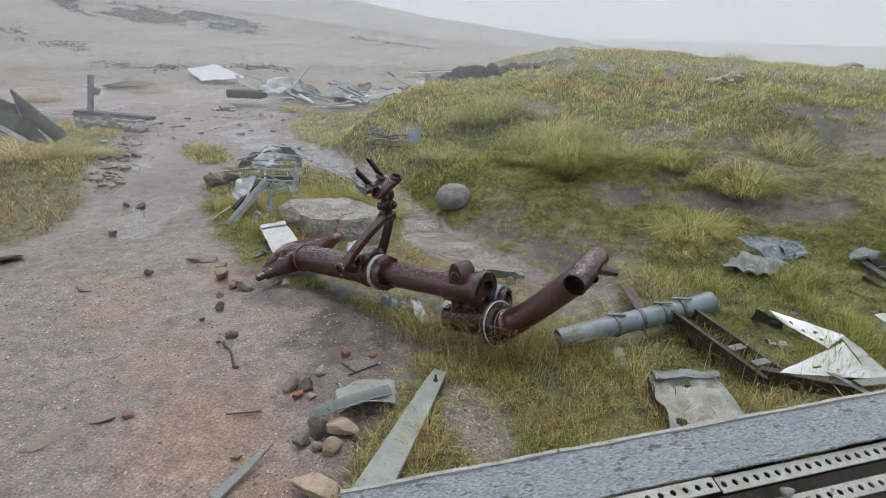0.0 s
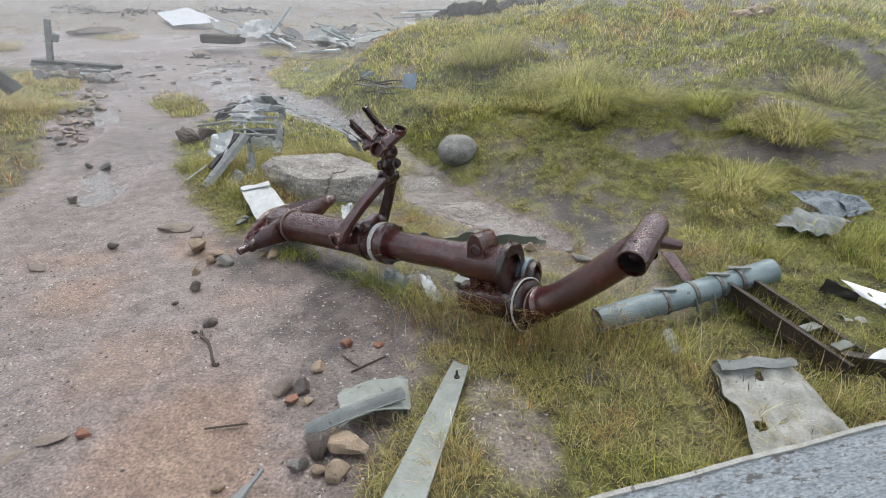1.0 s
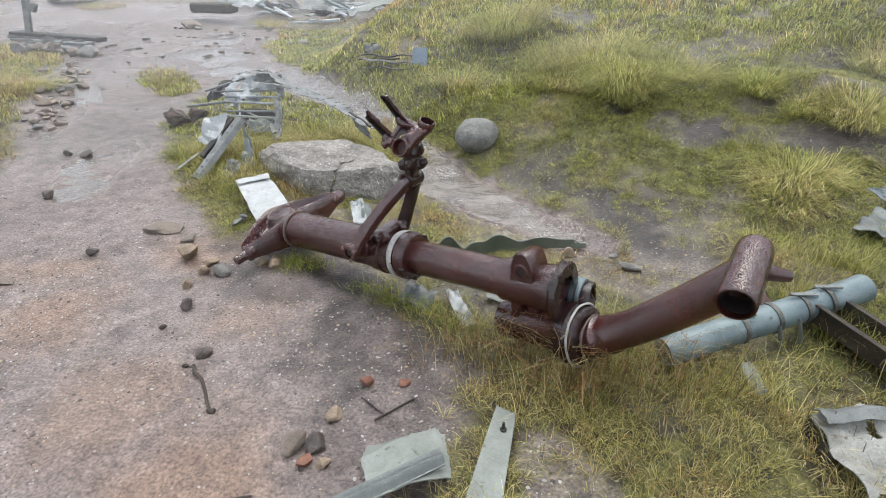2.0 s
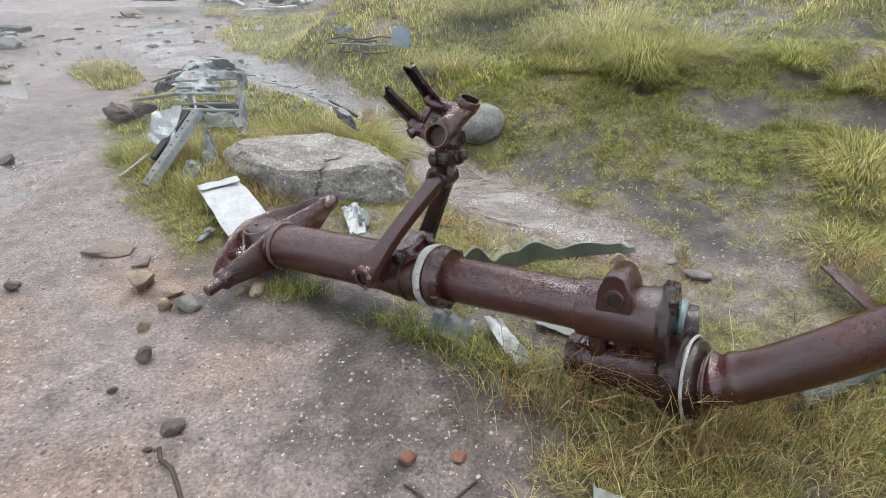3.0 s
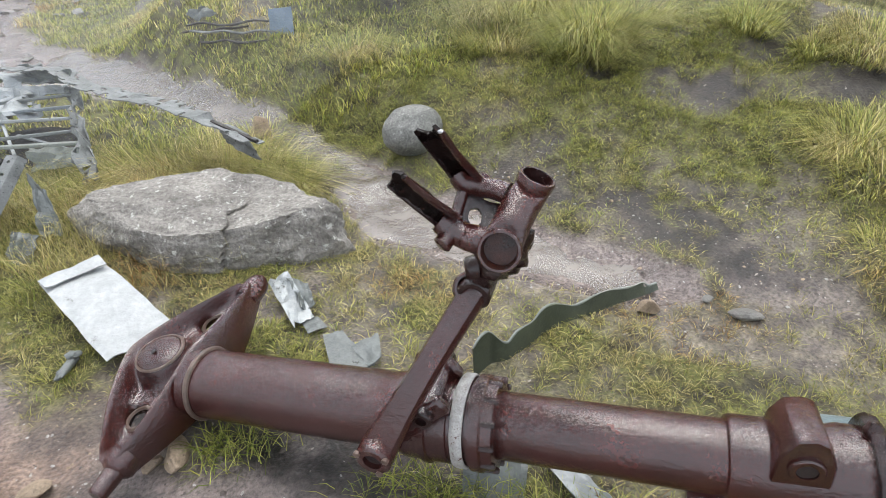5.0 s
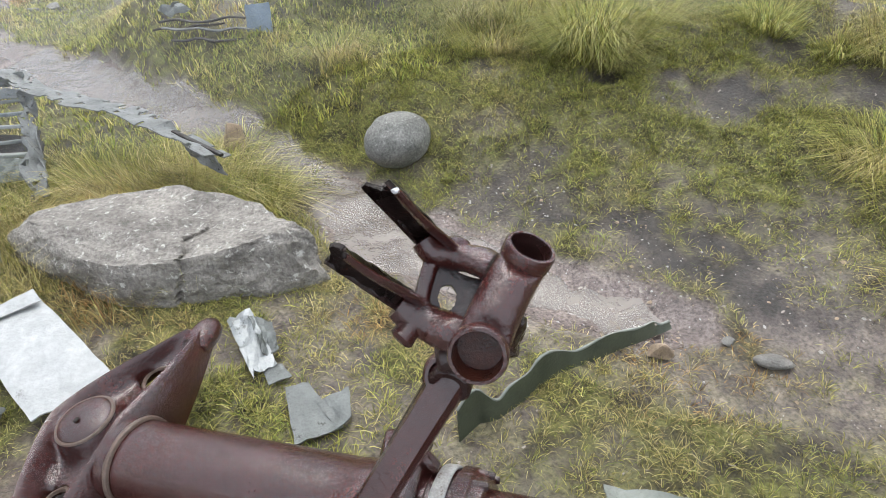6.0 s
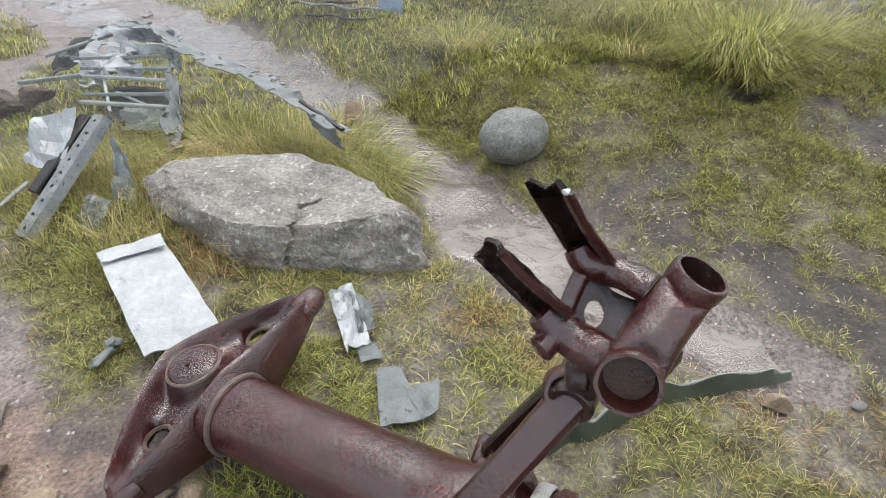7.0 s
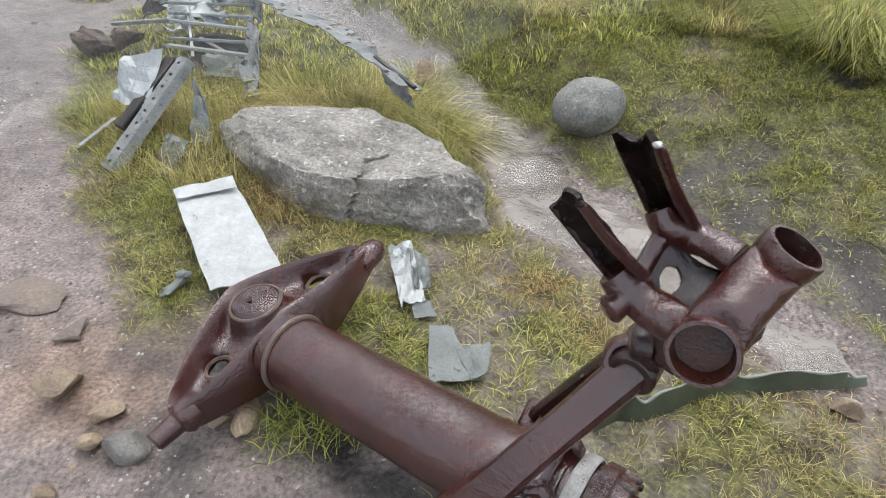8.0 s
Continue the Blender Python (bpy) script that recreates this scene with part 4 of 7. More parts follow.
for k in range(48):
    for j in range(6):
        bm.faces.new((rings[k][j], rings[k][(j + 1) % 6], rings[(k + 1) % 48][(j + 1) % 6], rings[(k + 1) % 48][j]))
part("cap_ring", bm, WELD, yoke, "pale worn ring round the end cap")
# Near-black disc on the cap in place of a shaded hole
bm = bmesh.new()
lathe(bm, cc - CROSS.normalized() * 0.012 + YUP * 0.0015, YUP, [(0.0, 0.0), (0.002, 0.0), (0.002, 0.007), (0.0, 0.007)], 12)
part("cap_hole", bm, BORE, yoke)
for end, back, prof in ((TIP, -1, [(0, 0.042), (0.03, 0.042), (0.04, 0.034), (0.045, 0.026), (0.10, 0.023), (0.105, 0.018), (0.105, 0)]), (WING, 1, [(0, 0.036), (0.03, 0.04), (0.06, 0.039), (0.085, 0.032), (0.1, 0.018), (0.104, 0)])):
    cd = CROSS.normalized() * back
    bm = bmesh.new()
    lathe(bm, end - cd * 0.085, cd, prof, 24, wobble=0.03)
    part("trunnion_pin" if back < 0 else "rounded_end", bm, OXIDE, yoke)
for cu in (0.235, 0.775):
    bm = bmesh.new()
    lathe(bm, yoke_top(cu, 0.6) - YUP * 0.003, YUP, [(0.0, 0.028), (0.006, 0.031), (0.006, 0.036), (0.0, 0.042)], 28, wobble=0.05)
    part("hole_rim", bm, WELD, yoke, "worn pale rim of a lightening hole")

# ---- torque link and its broken head ----
JOINT = Vector((-0.232, 3.375, 0.585))
for side in (-1, 1):
    foot = leg(0.585, -0.155, 0.055) if side < 0 else leg(0.6, 0.115, 0.0)
    end = JOINT + BACK * side * 0.022
    midp = foot.lerp(end, 0.5) + BACK * side * 0.045 - AX * 0.01
    bm = bmesh.new()
    rows = []
    n = 14
    for k in range(n + 1):
        t = k / n
        p = foot.lerp(midp, t).lerp(midp.lerp(end, t), t)
        d = (midp - foot).lerp(end - midp, t).normalized()
        w_ax = AX - d * AX.dot(d)
        w_ax.normalize()
        o2 = d.cross(w_ax)
        hw, ht = 0.034 - 0.010 * t + 0.007 * (abs(t - 0.5) * 2) ** 2, 0.019
        rows.append([bm.verts.new(p + w_ax * hw * cx + o2 * ht * cy) for cx, cy in ((-1, -0.4), (-0.75, -1), (0.75, -1), (1, -0.4), (1, 0.4), (0.75, 1), (-0.75, 1), (-1, 0.4))])
    for ra, rb in zip(rows, rows[1:]):
        for j in range(8):
            i = (j + 1) % 8
            bm.faces.new((ra[j], ra[i], rb[i], rb[j]))
    bm.faces.new(rows[0])
    bm.faces.new(rows[-1][::-1])
    arm = part("link_arm", bm, OXIDE if side < 0 else OXIDE_DARK, gear)
    bm = bmesh.new()
    big = 0.04 if side < 0 else 0.027
    lathe(bm, foot - BACK * 0.032, BACK, hollow(0.064, big, big * 0.48, lip=0.006), 28, close=True, wobble=0.03)
    part("pivot_eye", bm, OXIDE, arm)
    # Dark plug gives the eye its shaded inside
    bm = bmesh.new()
    lathe(bm, foot - BACK * 0.02, BACK, [(0, 0), (0, big * 0.54), (0.04, big * 0.54), (0.04, 0)], 20)
    part("pivot_bore", bm, BORE, arm)
    for da, du in ((0.032, 0.012), (-0.03, 0.02), (0.01, -0.033)):
        bm = bmesh.new()
        lathe(bm, foot + AX * da + UP * du + BACK * side * 0.028, BACK * side, [(0, 0), (0, 0.008), (0.008, 0.008), (0.01, 0.0)], 6)
        part("rivet", bm, WELD, arm)
    bm = bmesh.new()
    bar(bm, leg(0.585, side * 0.09, 0.02), leg(0.585, side * 0.15, 0.05), 0.06 if side < 0 else 0.035, 0.05 if side < 0 else 0.03, UP, 0.012)
    part("pivot_lug", bm, OXIDE, gear)

CUP, CUP2 = Vector((-0.254, 3.216, 0.774)), Vector((-0.157, 3.299, 0.847))
hd = (CUP2 - CUP).normalized()
N1, N2 = Vector((-0.42, -0.80, 0.42)).normalized(), Vector((0.32, -0.12, 0.94)).normalized()
bm = bmesh.new()
rows = []
Q0, Q1, Q2 = CUP - N1 * 0.012, (CUP + CUP2) / 2 - Vector((0, -0.018, 0.012)), CUP2 - N2 * 0.012
for k in range(15):
    t = k / 14
    p = Q0.lerp(Q1, t).lerp(Q1.lerp(Q2, t), t)
    d, s, up = axes((-N1).lerp(N2, t).lerp(hd, 1 - abs(2 * t - 1)))
    rows.append([bm.verts.new(p + (s * math.cos(q) + up * math.sin(q)) * (0.034 - 0.002 * t)) for q in (2 * math.pi * j / 32 for j in range(32))])
for ra, rb in zip(rows, rows[1:]):
    for j in range(32):
        i = (j + 1) % 32
        bm.faces.new((ra[j], ra[i], rb[i], rb[j]))
head = part("link_head", bm, OXIDE, gear)
for c, n, r, m_in, text in ((CUP, N1, 0.037, RUST_RED, "wet orange-red rusted bore"), (CUP2, N2, 0.034, OXIDE_DARK, "")):
    part("cup", lathe(bmesh.new(), c - n * 0.03, n, [(0.0, r * 0.86), (0.012, r * 0.96), (0.02, r), (0.034, r), (0.038, r - 0.002), (0.038, r - 0.006)], 40, wobble=0.02), OXIDE, head)
    part("bush", lathe(bmesh.new(), c + n * 0.008, -n, [(0.0, r - 0.0062), (0.02, r - 0.007), (0.030, r - 0.009), (0.033, 0.0)], 36, wobble=0.03), m_in, head, text)
cm = (CUP + CUP2) / 2
# neck from the joint to the head
bm = bmesh.new()
bar(bm, JOINT - (cm - JOINT).normalized() * 0.01, cm - (cm - JOINT).normalized() * 0.02, 0.05, 0.062, BACK, 0.012, 0.85)
rock(bm, JOINT.lerp(cm, 0.45), (0.045, 0.048, 0.05), 5, rough=0.35, sub=3)
rock(bm, JOINT.lerp(cm, 0.72) + AX * 0.012, (0.042, 0.045, 0.04), 9, rough=0.35, sub=3)
part("neck", bm, OXIDE_DARK, gear)
bm = bmesh.new()
lathe(bm, JOINT - BACK * 0.045, BACK, hollow(0.09, 0.036, 0.014, lip=0.005), 28, close=True, wobble=0.04)
part("joint_eye", bm, OXIDE_DARK, gear)
jd = Vector((-0.28, -0.75, 0.55)).normalized()
jc = Vector((-0.253, 3.364, 0.587))
part("pin_boss", lathe(bmesh.new(), jc - jd * 0.03, jd, [(0.0, 0.036), (0.04, 0.036), (0.046, 0.032), (0.046, 0.026), (0.036, 0.024), (0.036, 0.0)], 32, wobble=0.04), OXIDE, gear)
part("pin_end", lathe(bmesh.new(), jc + jd * 0.005, jd, [(0.0, 0.022), (0.006, 0.02), (0.008, 0.0)], 20, wobble=0.12), ALUM_DULL, gear, "bare grey end of the joint pin")
bm = bmesh.new()
lathe(bm, JOINT.lerp(cm, 0.36) + AX * 0.02, AX + UP * 0.25, [(0, 0.028), (0.03, 0.026), (0.034, 0.02), (0.034, 0.016), (0.05, 0.016), (0.052, 0.0)], 18, wobble=0.05)
lathe(bm, JOINT.lerp(cm, 0.36) - AX * 0.02 - BACK * 0.02, -AX - BACK * 0.4, [(0, 0.026), (0.02, 0.024), (0.026, 0.018), (0.026, 0.0)], 18, wobble=0.05)
part("neck_boss", bm, OXIDE_DARK, gear)
# two broken fork blades on bent roots, with a pierced web between them
def sweep(bm, points, radii, seg=18, flat=1.0, up=(0, 0, 1)):
    """A rounded limb through points, smoothly, with its own radius at each."""
    pts = [Vector(p) for p in points]
    ring_rows = []
    steps = 6
    n = len(pts) - 1
    for i in range(n):
        p0, p1, p2, p3 = pts[max(i - 1, 0)], pts[i], pts[i + 1], pts[min(i + 2, n)]
        for k in range(steps + (1 if i == n - 1 else 0)):
            t = k / steps
            c = 0.5 * (2 * p1 + (p2 - p0) * t + (2 * p0 - 5 * p1 + 4 * p2 - p3) * t * t + (3 * p1 - p0 - 3 * p2 + p3) * t ** 3)
            d = 0.5 * ((p2 - p0) + 2 * (2 * p0 - 5 * p1 + 4 * p2 - p3) * t + 3 * (3 * p1 - p0 - 3 * p2 + p3) * t * t)
            rad = radii[i] + (radii[i + 1] - radii[i]) * t
            d, s, q = axes(d, up)
            ring_rows.append([bm.verts.new(c + (s * math.cos(a) + q * math.sin(a) * flat) * rad * (1 + 0.1 * noise.noise(c * 60 + Vector((math.cos(a), math.sin(a), 0))))) for a in (2 * math.pi * j / seg for j in range(seg))])
    for ra, rb in zip(ring_rows, ring_rows[1:]):
        for j in range(seg):
            i = (j + 1) % seg
            bm.faces.new((ra[j], ra[i], rb[i], rb[j]))
    bm.faces.new(ring_rows[0][::-1])
    bm.faces.new(ring_rows[-1])
    return bm


def fork_blade(tl, tr, bl, br, hollow_deep, seed, bare):
    """A torn channel: a hollow face with its shade in the colour, and a thick rolled rim along one edge."""
    tl, tr, bl, br = map(Vector, (tl, tr, bl, br))
    n = (tr - tl).cross(bl - tl).normalized()
    if n.y > 0:
        n = -n

    def at(u, v):
        p = bl.lerp(br, v).lerp(tl.lerp(tr, v), u)
        d = (tl - bl).lerp(tr - br, v).normalized()
        tear = (0.010 * noise.noise(Vector((v * 5, seed, 0))) + 0.006 * math.sin(v * 9 + seed)) if u > 0.93 else 0.0
        return p + d * tear - n * hollow_deep * math.sin(math.pi * v) + n * 0.004 * noise.noise(Vector((u * 6, v * 4, seed)))
    bm = slab(at, 24, 12, 0.007)
    blade = part("fork_blade", bm, SHADED_STEEL, gear, "broken channel blade, ragged at its tip")
    bm = bmesh.new()
    sweep(bm, [br + (br - tr) * 0.12, br, br.lerp(tr, 0.5) + n * 0.003, tr + (br - tr).normalized() * 0.004], (0.014, 0.012, 0.010, 0.0085), 12, 0.5, n)
    part("rolled_rim", bm, OXIDE, blade)
    bm = bmesh.new()
    sweep(bm, [bl, bl.lerp(tl, 0.5), tl - (tl - bl) * 0.05], (0.006, 0.005, 0.004), 8)
    part("side_rim", bm, OXIDE_DARK, blade)
    # Bead at the tip; the bright one on the far blade paints a glint
    bm = bmesh.new()
    rock(bm, tr + (br - tr).normalized() * 0.003, (0.0055, 0.006, 0.004), int(seed * 10) + 3, sub=2)
    part("torn_tip", bm, bare, blade)


fork_blade((-0.341, 3.389, 0.919), (-0.317, 3.336, 0.945), (-0.281, 3.389, 0.832), (-0.251, 3.352, 0.849), 0.012, 1.3, ALUM_BRIGHT)
fork_blade((-0.411, 3.348, 0.859), (-0.389, 3.305, 0.889), (-0.328, 3.336, 0.772), (-0.309, 3.304, 0.806), 0.014, 4.1, SHADED_STEEL)
bm = bmesh.new()
sweep(bm, [(-0.272, 3.378, 0.842), (-0.262, 3.366, 0.825), (-0.236, 3.358, 0.818), (-0.212, 3.334, 0.820), (-0.198, 3.318, 0.818)], (0.021, 0.024, 0.022, 0.022, 0.024), 20, 0.85)
sweep(bm, [(-0.242, 3.364, 0.826), (-0.224, 3.366, 0.826), (-0.216, 3.37, 0.826)], (0.018, 0.014, 0.006), 14)
part("fork_root", bm, OXIDE, gear)
bm = bmesh.new()
sweep(bm, [(-0.326, 3.322, 0.786), (-0.310, 3.312, 0.772), (-0.288, 3.296, 0.762), (-0.270, 3.276, 0.762), (-0.258, 3.264, 0.760)], (0.022, 0.026, 0.026, 0.027, 0.024), 20, 0.9)
part("fork_root", bm, OXIDE, gear)
bm = bmesh.new()
sweep(bm, [(-0.305, 3.305, 0.772), (-0.322, 3.294, 0.762), (-0.332, 3.288, 0.757), (-0.336, 3.286, 0.755)], (0.019, 0.016, 0.017, 0.009), 16)
part("boss", bm, OXIDE, gear)
bm = bmesh.new()
sweep(bm, [(-0.300, 3.312, 0.776), (-0.290, 3.332, 0.788), (-0.275, 3.352, 0.808), (-0.262, 3.362, 0.822)], (0.014, 0.011, 0.011, 0.015), 14)
part("fork_bridge", bm, OXIDE, gear)


def web_plate(u, v):
    a, b, c, d = Vector((-0.296, 3.312, 0.768)), Vector((-0.258, 3.360, 0.812)), Vector((-0.19, 3.312, 0.800)), Vector((-0.238, 3.258, 0.755))
    return a.lerp(b, u).lerp(d.lerp(c, u), v) - Vector((0, 0, 0.012)) * math.sin(math.pi * v)


bm = slab(web_plate, 48, 48, 0.008, lambda u, v: ((u - 0.5) / 0.22) ** 2 + ((v - 0.27) / 0.15) ** 2 > 1)
part("pierced_web", bm, OXIDE_DARK, gear, "thin web pierced by an oval hole")

# ---- grass ----
GREEN = np.array([(0.275, 0.285, 0.066), (0.345, 0.335, 0.085), (0.41, 0.375, 0.12), (0.20, 0.245, 0.055)])
STRAW = np.array([(0.45, 0.375, 0.16), (0.54, 0.465, 0.235), (0.38, 0.32, 0.12)])
RUST = np.array([(0.36, 0.21, 0.075), (0.28, 0.15, 0.06), (0.42, 0.28, 0.11)])


def blades(name, x, y, height, width, lean, colour, seed, label, droop=0.5, toward=None):
    """Curved blades, each of two segments and a tip, as one object."""
    r = np.random.RandomState(seed)
    n = len(x)
    z = land(x, y) + relief(x, y) - 0.004
    a = r.uniform(0, 2 * np.pi, n) if toward is None else toward
    h = height * r.uniform(0.55, 1.25, n)
    ln = lean * r.uniform(0.3, 1.4, n) * h
    dx, dy = np.cos(a), np.sin(a)
    w = width * r.uniform(0.7, 1.3, n) / 2
    side = a + np.pi / 2 + r.uniform(-0.6, 0.6, n)
    sx, sy = np.cos(side) * w, np.sin(side) * w
    co = np.empty((n, 5, 3), np.float32)
    for k, (f, g, s) in enumerate(((0, 0, 1), (0, 0, -1), (0.6, 0.38, 0.8), (0.6, 0.38, -0.8), (1.0, 1.0, 0))):
        co[:, k, 0] = x + dx * ln * g + sx * s
        co[:, k, 1] = y + dy * ln * g + sy * s
        co[:, k, 2] = z + h * f * (1 - droop * g * np.minimum(lean * 0.6, 0.8))
    idx = np.arange(n)[:, None] * 5
    faces = np.concatenate([idx + np.array([0, 1, 3]), idx + np.array([0, 3, 2]), idx + np.array([2, 3, 4])])
    me = raw_mesh(name, co.reshape(-1, 3), faces)
    attr = me.attributes.new("tint", "FLOAT_COLOR", "POINT")
    rgba = np.ones((n, 5, 4), np.float32)
    rgba[:, :, :3] = (colour * r.uniform(0.3, 1.65, (n, 1)))[:, None, :]
    attr.data.foreach_set("color", rgba.ravel())
    me.materials.append(GRASS)
    return tagged(new(name, me), label, "grass", kind="stuff")


def tufts(count, per, xr, yr, seed, reach, power=1.0, accept=None):
    """Places of blades, gathered in small tufts where grass grows."""
    r = np.random.RandomState(seed)
    x, y = r.uniform(*xr, count * 3), yr[0] + (yr[1] - yr[0]) * r.rand(count * 3) ** power
    g = covers(x, y)[0] if accept is None else accept(x, y)
    ok = g > r.rand(len(x)) * 0.95 + 0.04
    x, y = x[ok][:count], y[ok][:count]
    n = len(x)
    a, d = r.uniform(0, 2 * np.pi, (n, per)), reach * r.rand(n, per)
    return (x[:, None] + d * np.cos(a)).ravel(), (y[:, None] + d * np.sin(a)).ravel(), (a + r.uniform(-0.5, 0.5, (n, per))).ravel(), np.repeat(np.arange(n), per)


def tint_of(x, y, seed, dry):
    """Green to straw to rust, in patches."""
    r = np.random.RandomState(seed)
    n = len(x)
    patch = 0.8 * fbm(x, y, 0.6, 3) + 0.5 * fbm(x + 50, y, 0.16, 2) + r.uniform(-0.3, 0.3, n) + dry
    g, s, u = GREEN[r.randint(0, 4, n)], STRAW[r.randint(0, 3, n)], RUST[r.randint(0, 3, n)]
    k1 = step(-0.05, 0.35, patch)[:, None]
    k2 = step(0.45, 0.75, patch + 0.3 * fbm(x + 9, y, 0.3, 2))[:, None]
    return (g * (1 - k1) + s * k1) * (1 - k2) + u * k2


def dryness(x, y):
    d = np.zeros_like(x)
    for cx, cy, rx, ry, k in ((-1.5, 4.75, 0.6, 0.6, 0.16), (0.45, 2.65, 0.4, 0.12, 0.2), (-1.0, 5.25, 0.7, 0.4, 0.45), (0.0, 3.85, 1.0, 0.5, 0.06), (1.35, 3.55, 0.4, 0.25, 0.4), (-5.2, 6.4, 1.6, 1.2, 0.5), (1.9, 3.35, 0.5, 0.3, 0.35), (-1.9, 5.3, 0.6, 0.5, 0.25), (-0.2, 2.1, 0.15, 0.2, 0.4)):
        d = np.maximum(d, k * np.exp(-blob(x, y, cx, cy, rx, ry) ** 2))
    return d + 0.12 * step(7, 12, y)


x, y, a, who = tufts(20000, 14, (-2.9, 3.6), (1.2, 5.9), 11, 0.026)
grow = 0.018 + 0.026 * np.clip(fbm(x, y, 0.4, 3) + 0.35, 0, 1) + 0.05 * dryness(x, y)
# Tint lowered: the shade between near blades is put into their colour
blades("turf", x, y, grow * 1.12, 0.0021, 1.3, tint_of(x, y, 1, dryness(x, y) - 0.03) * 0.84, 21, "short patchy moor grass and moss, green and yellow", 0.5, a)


def lush(x, y):
    """Where longer grass stands: round the wreckage and on the hill."""
    g = covers(x, y)[0]
    m = np.zeros_like(x)
    for cx, cy, rx, ry, k in ((0.75, 2.75, 0.75, 0.28, 0.7), (0.3, 2.7, 0.45, 0.18, 0.7), (-0.98, 5.22, 0.6, 0.28, 1.0), (1.75, 2.9, 0.6, 0.35, 1.0), (1.3, 2.72, 0.5, 0.22, 1.0), (1.6, 2.5, 0.35, 0.2, 1.0), (1.0, 2.2, 0.5, 0.3, 0.5), (1.0, 2.98, 0.45, 0.12, 1.0), (2.1, 3.1, 0.5, 0.3, 0.9), (1.6, 3.3, 0.5, 0.25, 0.9), (1.55, 3.5, 0.5, 0.2, 0.4), (-1.7, 5.2, 0.5, 0.5, 0.7),
                              (-1.3, 4.55, 0.35, 0.2, 0.4), (-0.42, 3.32, 0.14, 0.08, 0.6), (-0.8, 3.62, 0.13, 0.06, 0.8), (-0.12, 3.12, 0.2, 0.08, 0.6), (0.15, 2.1, 0.09, 0.2, 0.6), (2.2, 3.4, 0.5, 0.3, 0.9), (-0.1, 2.2, 0.07, 0.25, 0.8), (2.0, 2.3, 0.8, 0.15, 0.8)):
        m = np.maximum(m, k * step(1.3, 0.6, blob(x, y, cx, cy, rx, ry)))
    u, v = bank(x, y)
    m = np.maximum(m, 0.28 * step(3.9, 4.6, u) * step(2.9, 3.4, v) * g * step(-0.1, 0.25, fbm(x, y, 0.7, 2)))
    m = m * np.maximum(step(-0.15, 0.12, fbm(x + 20, y, 0.25, 3)), step(4.0, 4.6, y))
    return m * np.maximum(g, 0.4)


x, y, a, who = tufts(14000, 10, (-2.6, 3.6), (1.7, 6.2), 12, 0.03, 1.0, lush)
u, v = bank(x, y)
tall = 0.11 + 0.07 * np.clip(fbm(x, y, 0.3, 2) + 0.3, 0, 1) + 0.05 * np.exp(-blob(x, y, -1.0, 5.25, 0.7, 0.4) ** 2) - 0.03 * step(3.9, 4.6, u) - 0.045 * step(3.0, 2.7, y) * step(1.3, 0.9, x) - 0.05 * step(3.0, 3.1, y) * step(3.9, 3.7, y) * step(0.2, 0.0, x)
blades("long_grass", x, y, tall, 0.0022, 0.9, tint_of(x, y, 2, dryness(x, y) + 0.02), 22, "longer green and straw-coloured grass round the wreckage", 0.6, a)

# close turf of the hillside, its tint raised for the haze over it
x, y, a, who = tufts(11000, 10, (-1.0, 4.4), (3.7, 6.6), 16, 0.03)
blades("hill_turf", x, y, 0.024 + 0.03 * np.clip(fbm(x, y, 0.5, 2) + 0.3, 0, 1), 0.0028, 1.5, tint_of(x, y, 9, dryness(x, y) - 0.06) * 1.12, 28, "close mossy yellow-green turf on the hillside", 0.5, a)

# tussocks
tx, ty, ta, th, tc = [], [], [], [], []
r = np.random.RandomState(3)
for cx, cy, rad, n, h in ((1.15, 5.34, 0.3, 2400, 0.24), (1.5, 5.6, 0.35, 2000, 0.22), (0.3, 6.9, 0.4, 2600, 0.36), (1.72, 3.98, 0.24, 900, 0.1), (1.95, 5.1, 0.2, 900, 0.16), (1.45, 3.66, 0.2, 500, 0.08),
                          (-0.95, 5.2, 0.42, 2600, 0.3), (-1.25, 5.4, 0.25, 1200, 0.28), (-0.62, 5.05, 0.18, 700, 0.24), (3.0, 5.4, 0.35, 1300, 0.22), (2.4, 4.7, 0.3, 1200, 0.2), (-0.1, 6.1, 0.25, 900, 0.2), (0.8, 6.2, 0.4, 1500, 0.26),
                          (-5.0, 6.1, 0.7, 2600, 0.3), (-5.6, 6.9, 0.7, 2200, 0.3), (-4.5, 6.6, 0.35, 1200, 0.26), (3.78, 8.75, 0.13, 300, 0.36), (-8.6, 11.0, 0.45, 1200, 0.32), (-7.4, 12.8, 0.6, 900, 0.2), (1.1, 6.05, 0.42, 2600, 0.34), (2.1, 4.8, 0.12, 420, 0.14), (1.85, 4.2, 0.3, 1500, 0.17), (1.06, 5.3, 0.25, 1500, 0.26), (-3.5, 11.2, 0.3, 500, 0.3), (0.75, 5.75, 0.3, 1200, 0.2), (-0.72, 5.75, 0.16, 500, 0.22)):
    ang, d = r.uniform(0, 2 * np.pi, n), rad * np.sqrt(r.rand(n)) * 0.75
    tx.append(cx + d * np.cos(ang))
    ty.append(cy + d * np.sin(ang) * 0.8)
    ta.append(ang + r.uniform(-0.7, 0.7, n))
    th.append(np.full(n, h))
tx, ty, ta, th = map(np.concatenate, (tx, ty, ta, th))
blades("tussock_grass", tx, ty, th * r.uniform(0.5, 1.15, len(th)), 0.003, 1.35, tint_of(tx, ty, 4, dryness(tx, ty) + 0.06) * 1.05, 23, "arching tussocks of moor grass, straw and green", 0.9, ta)

# grass growing through the sunken trough
r = np.random.RandomState(19)
k = r.rand(420)
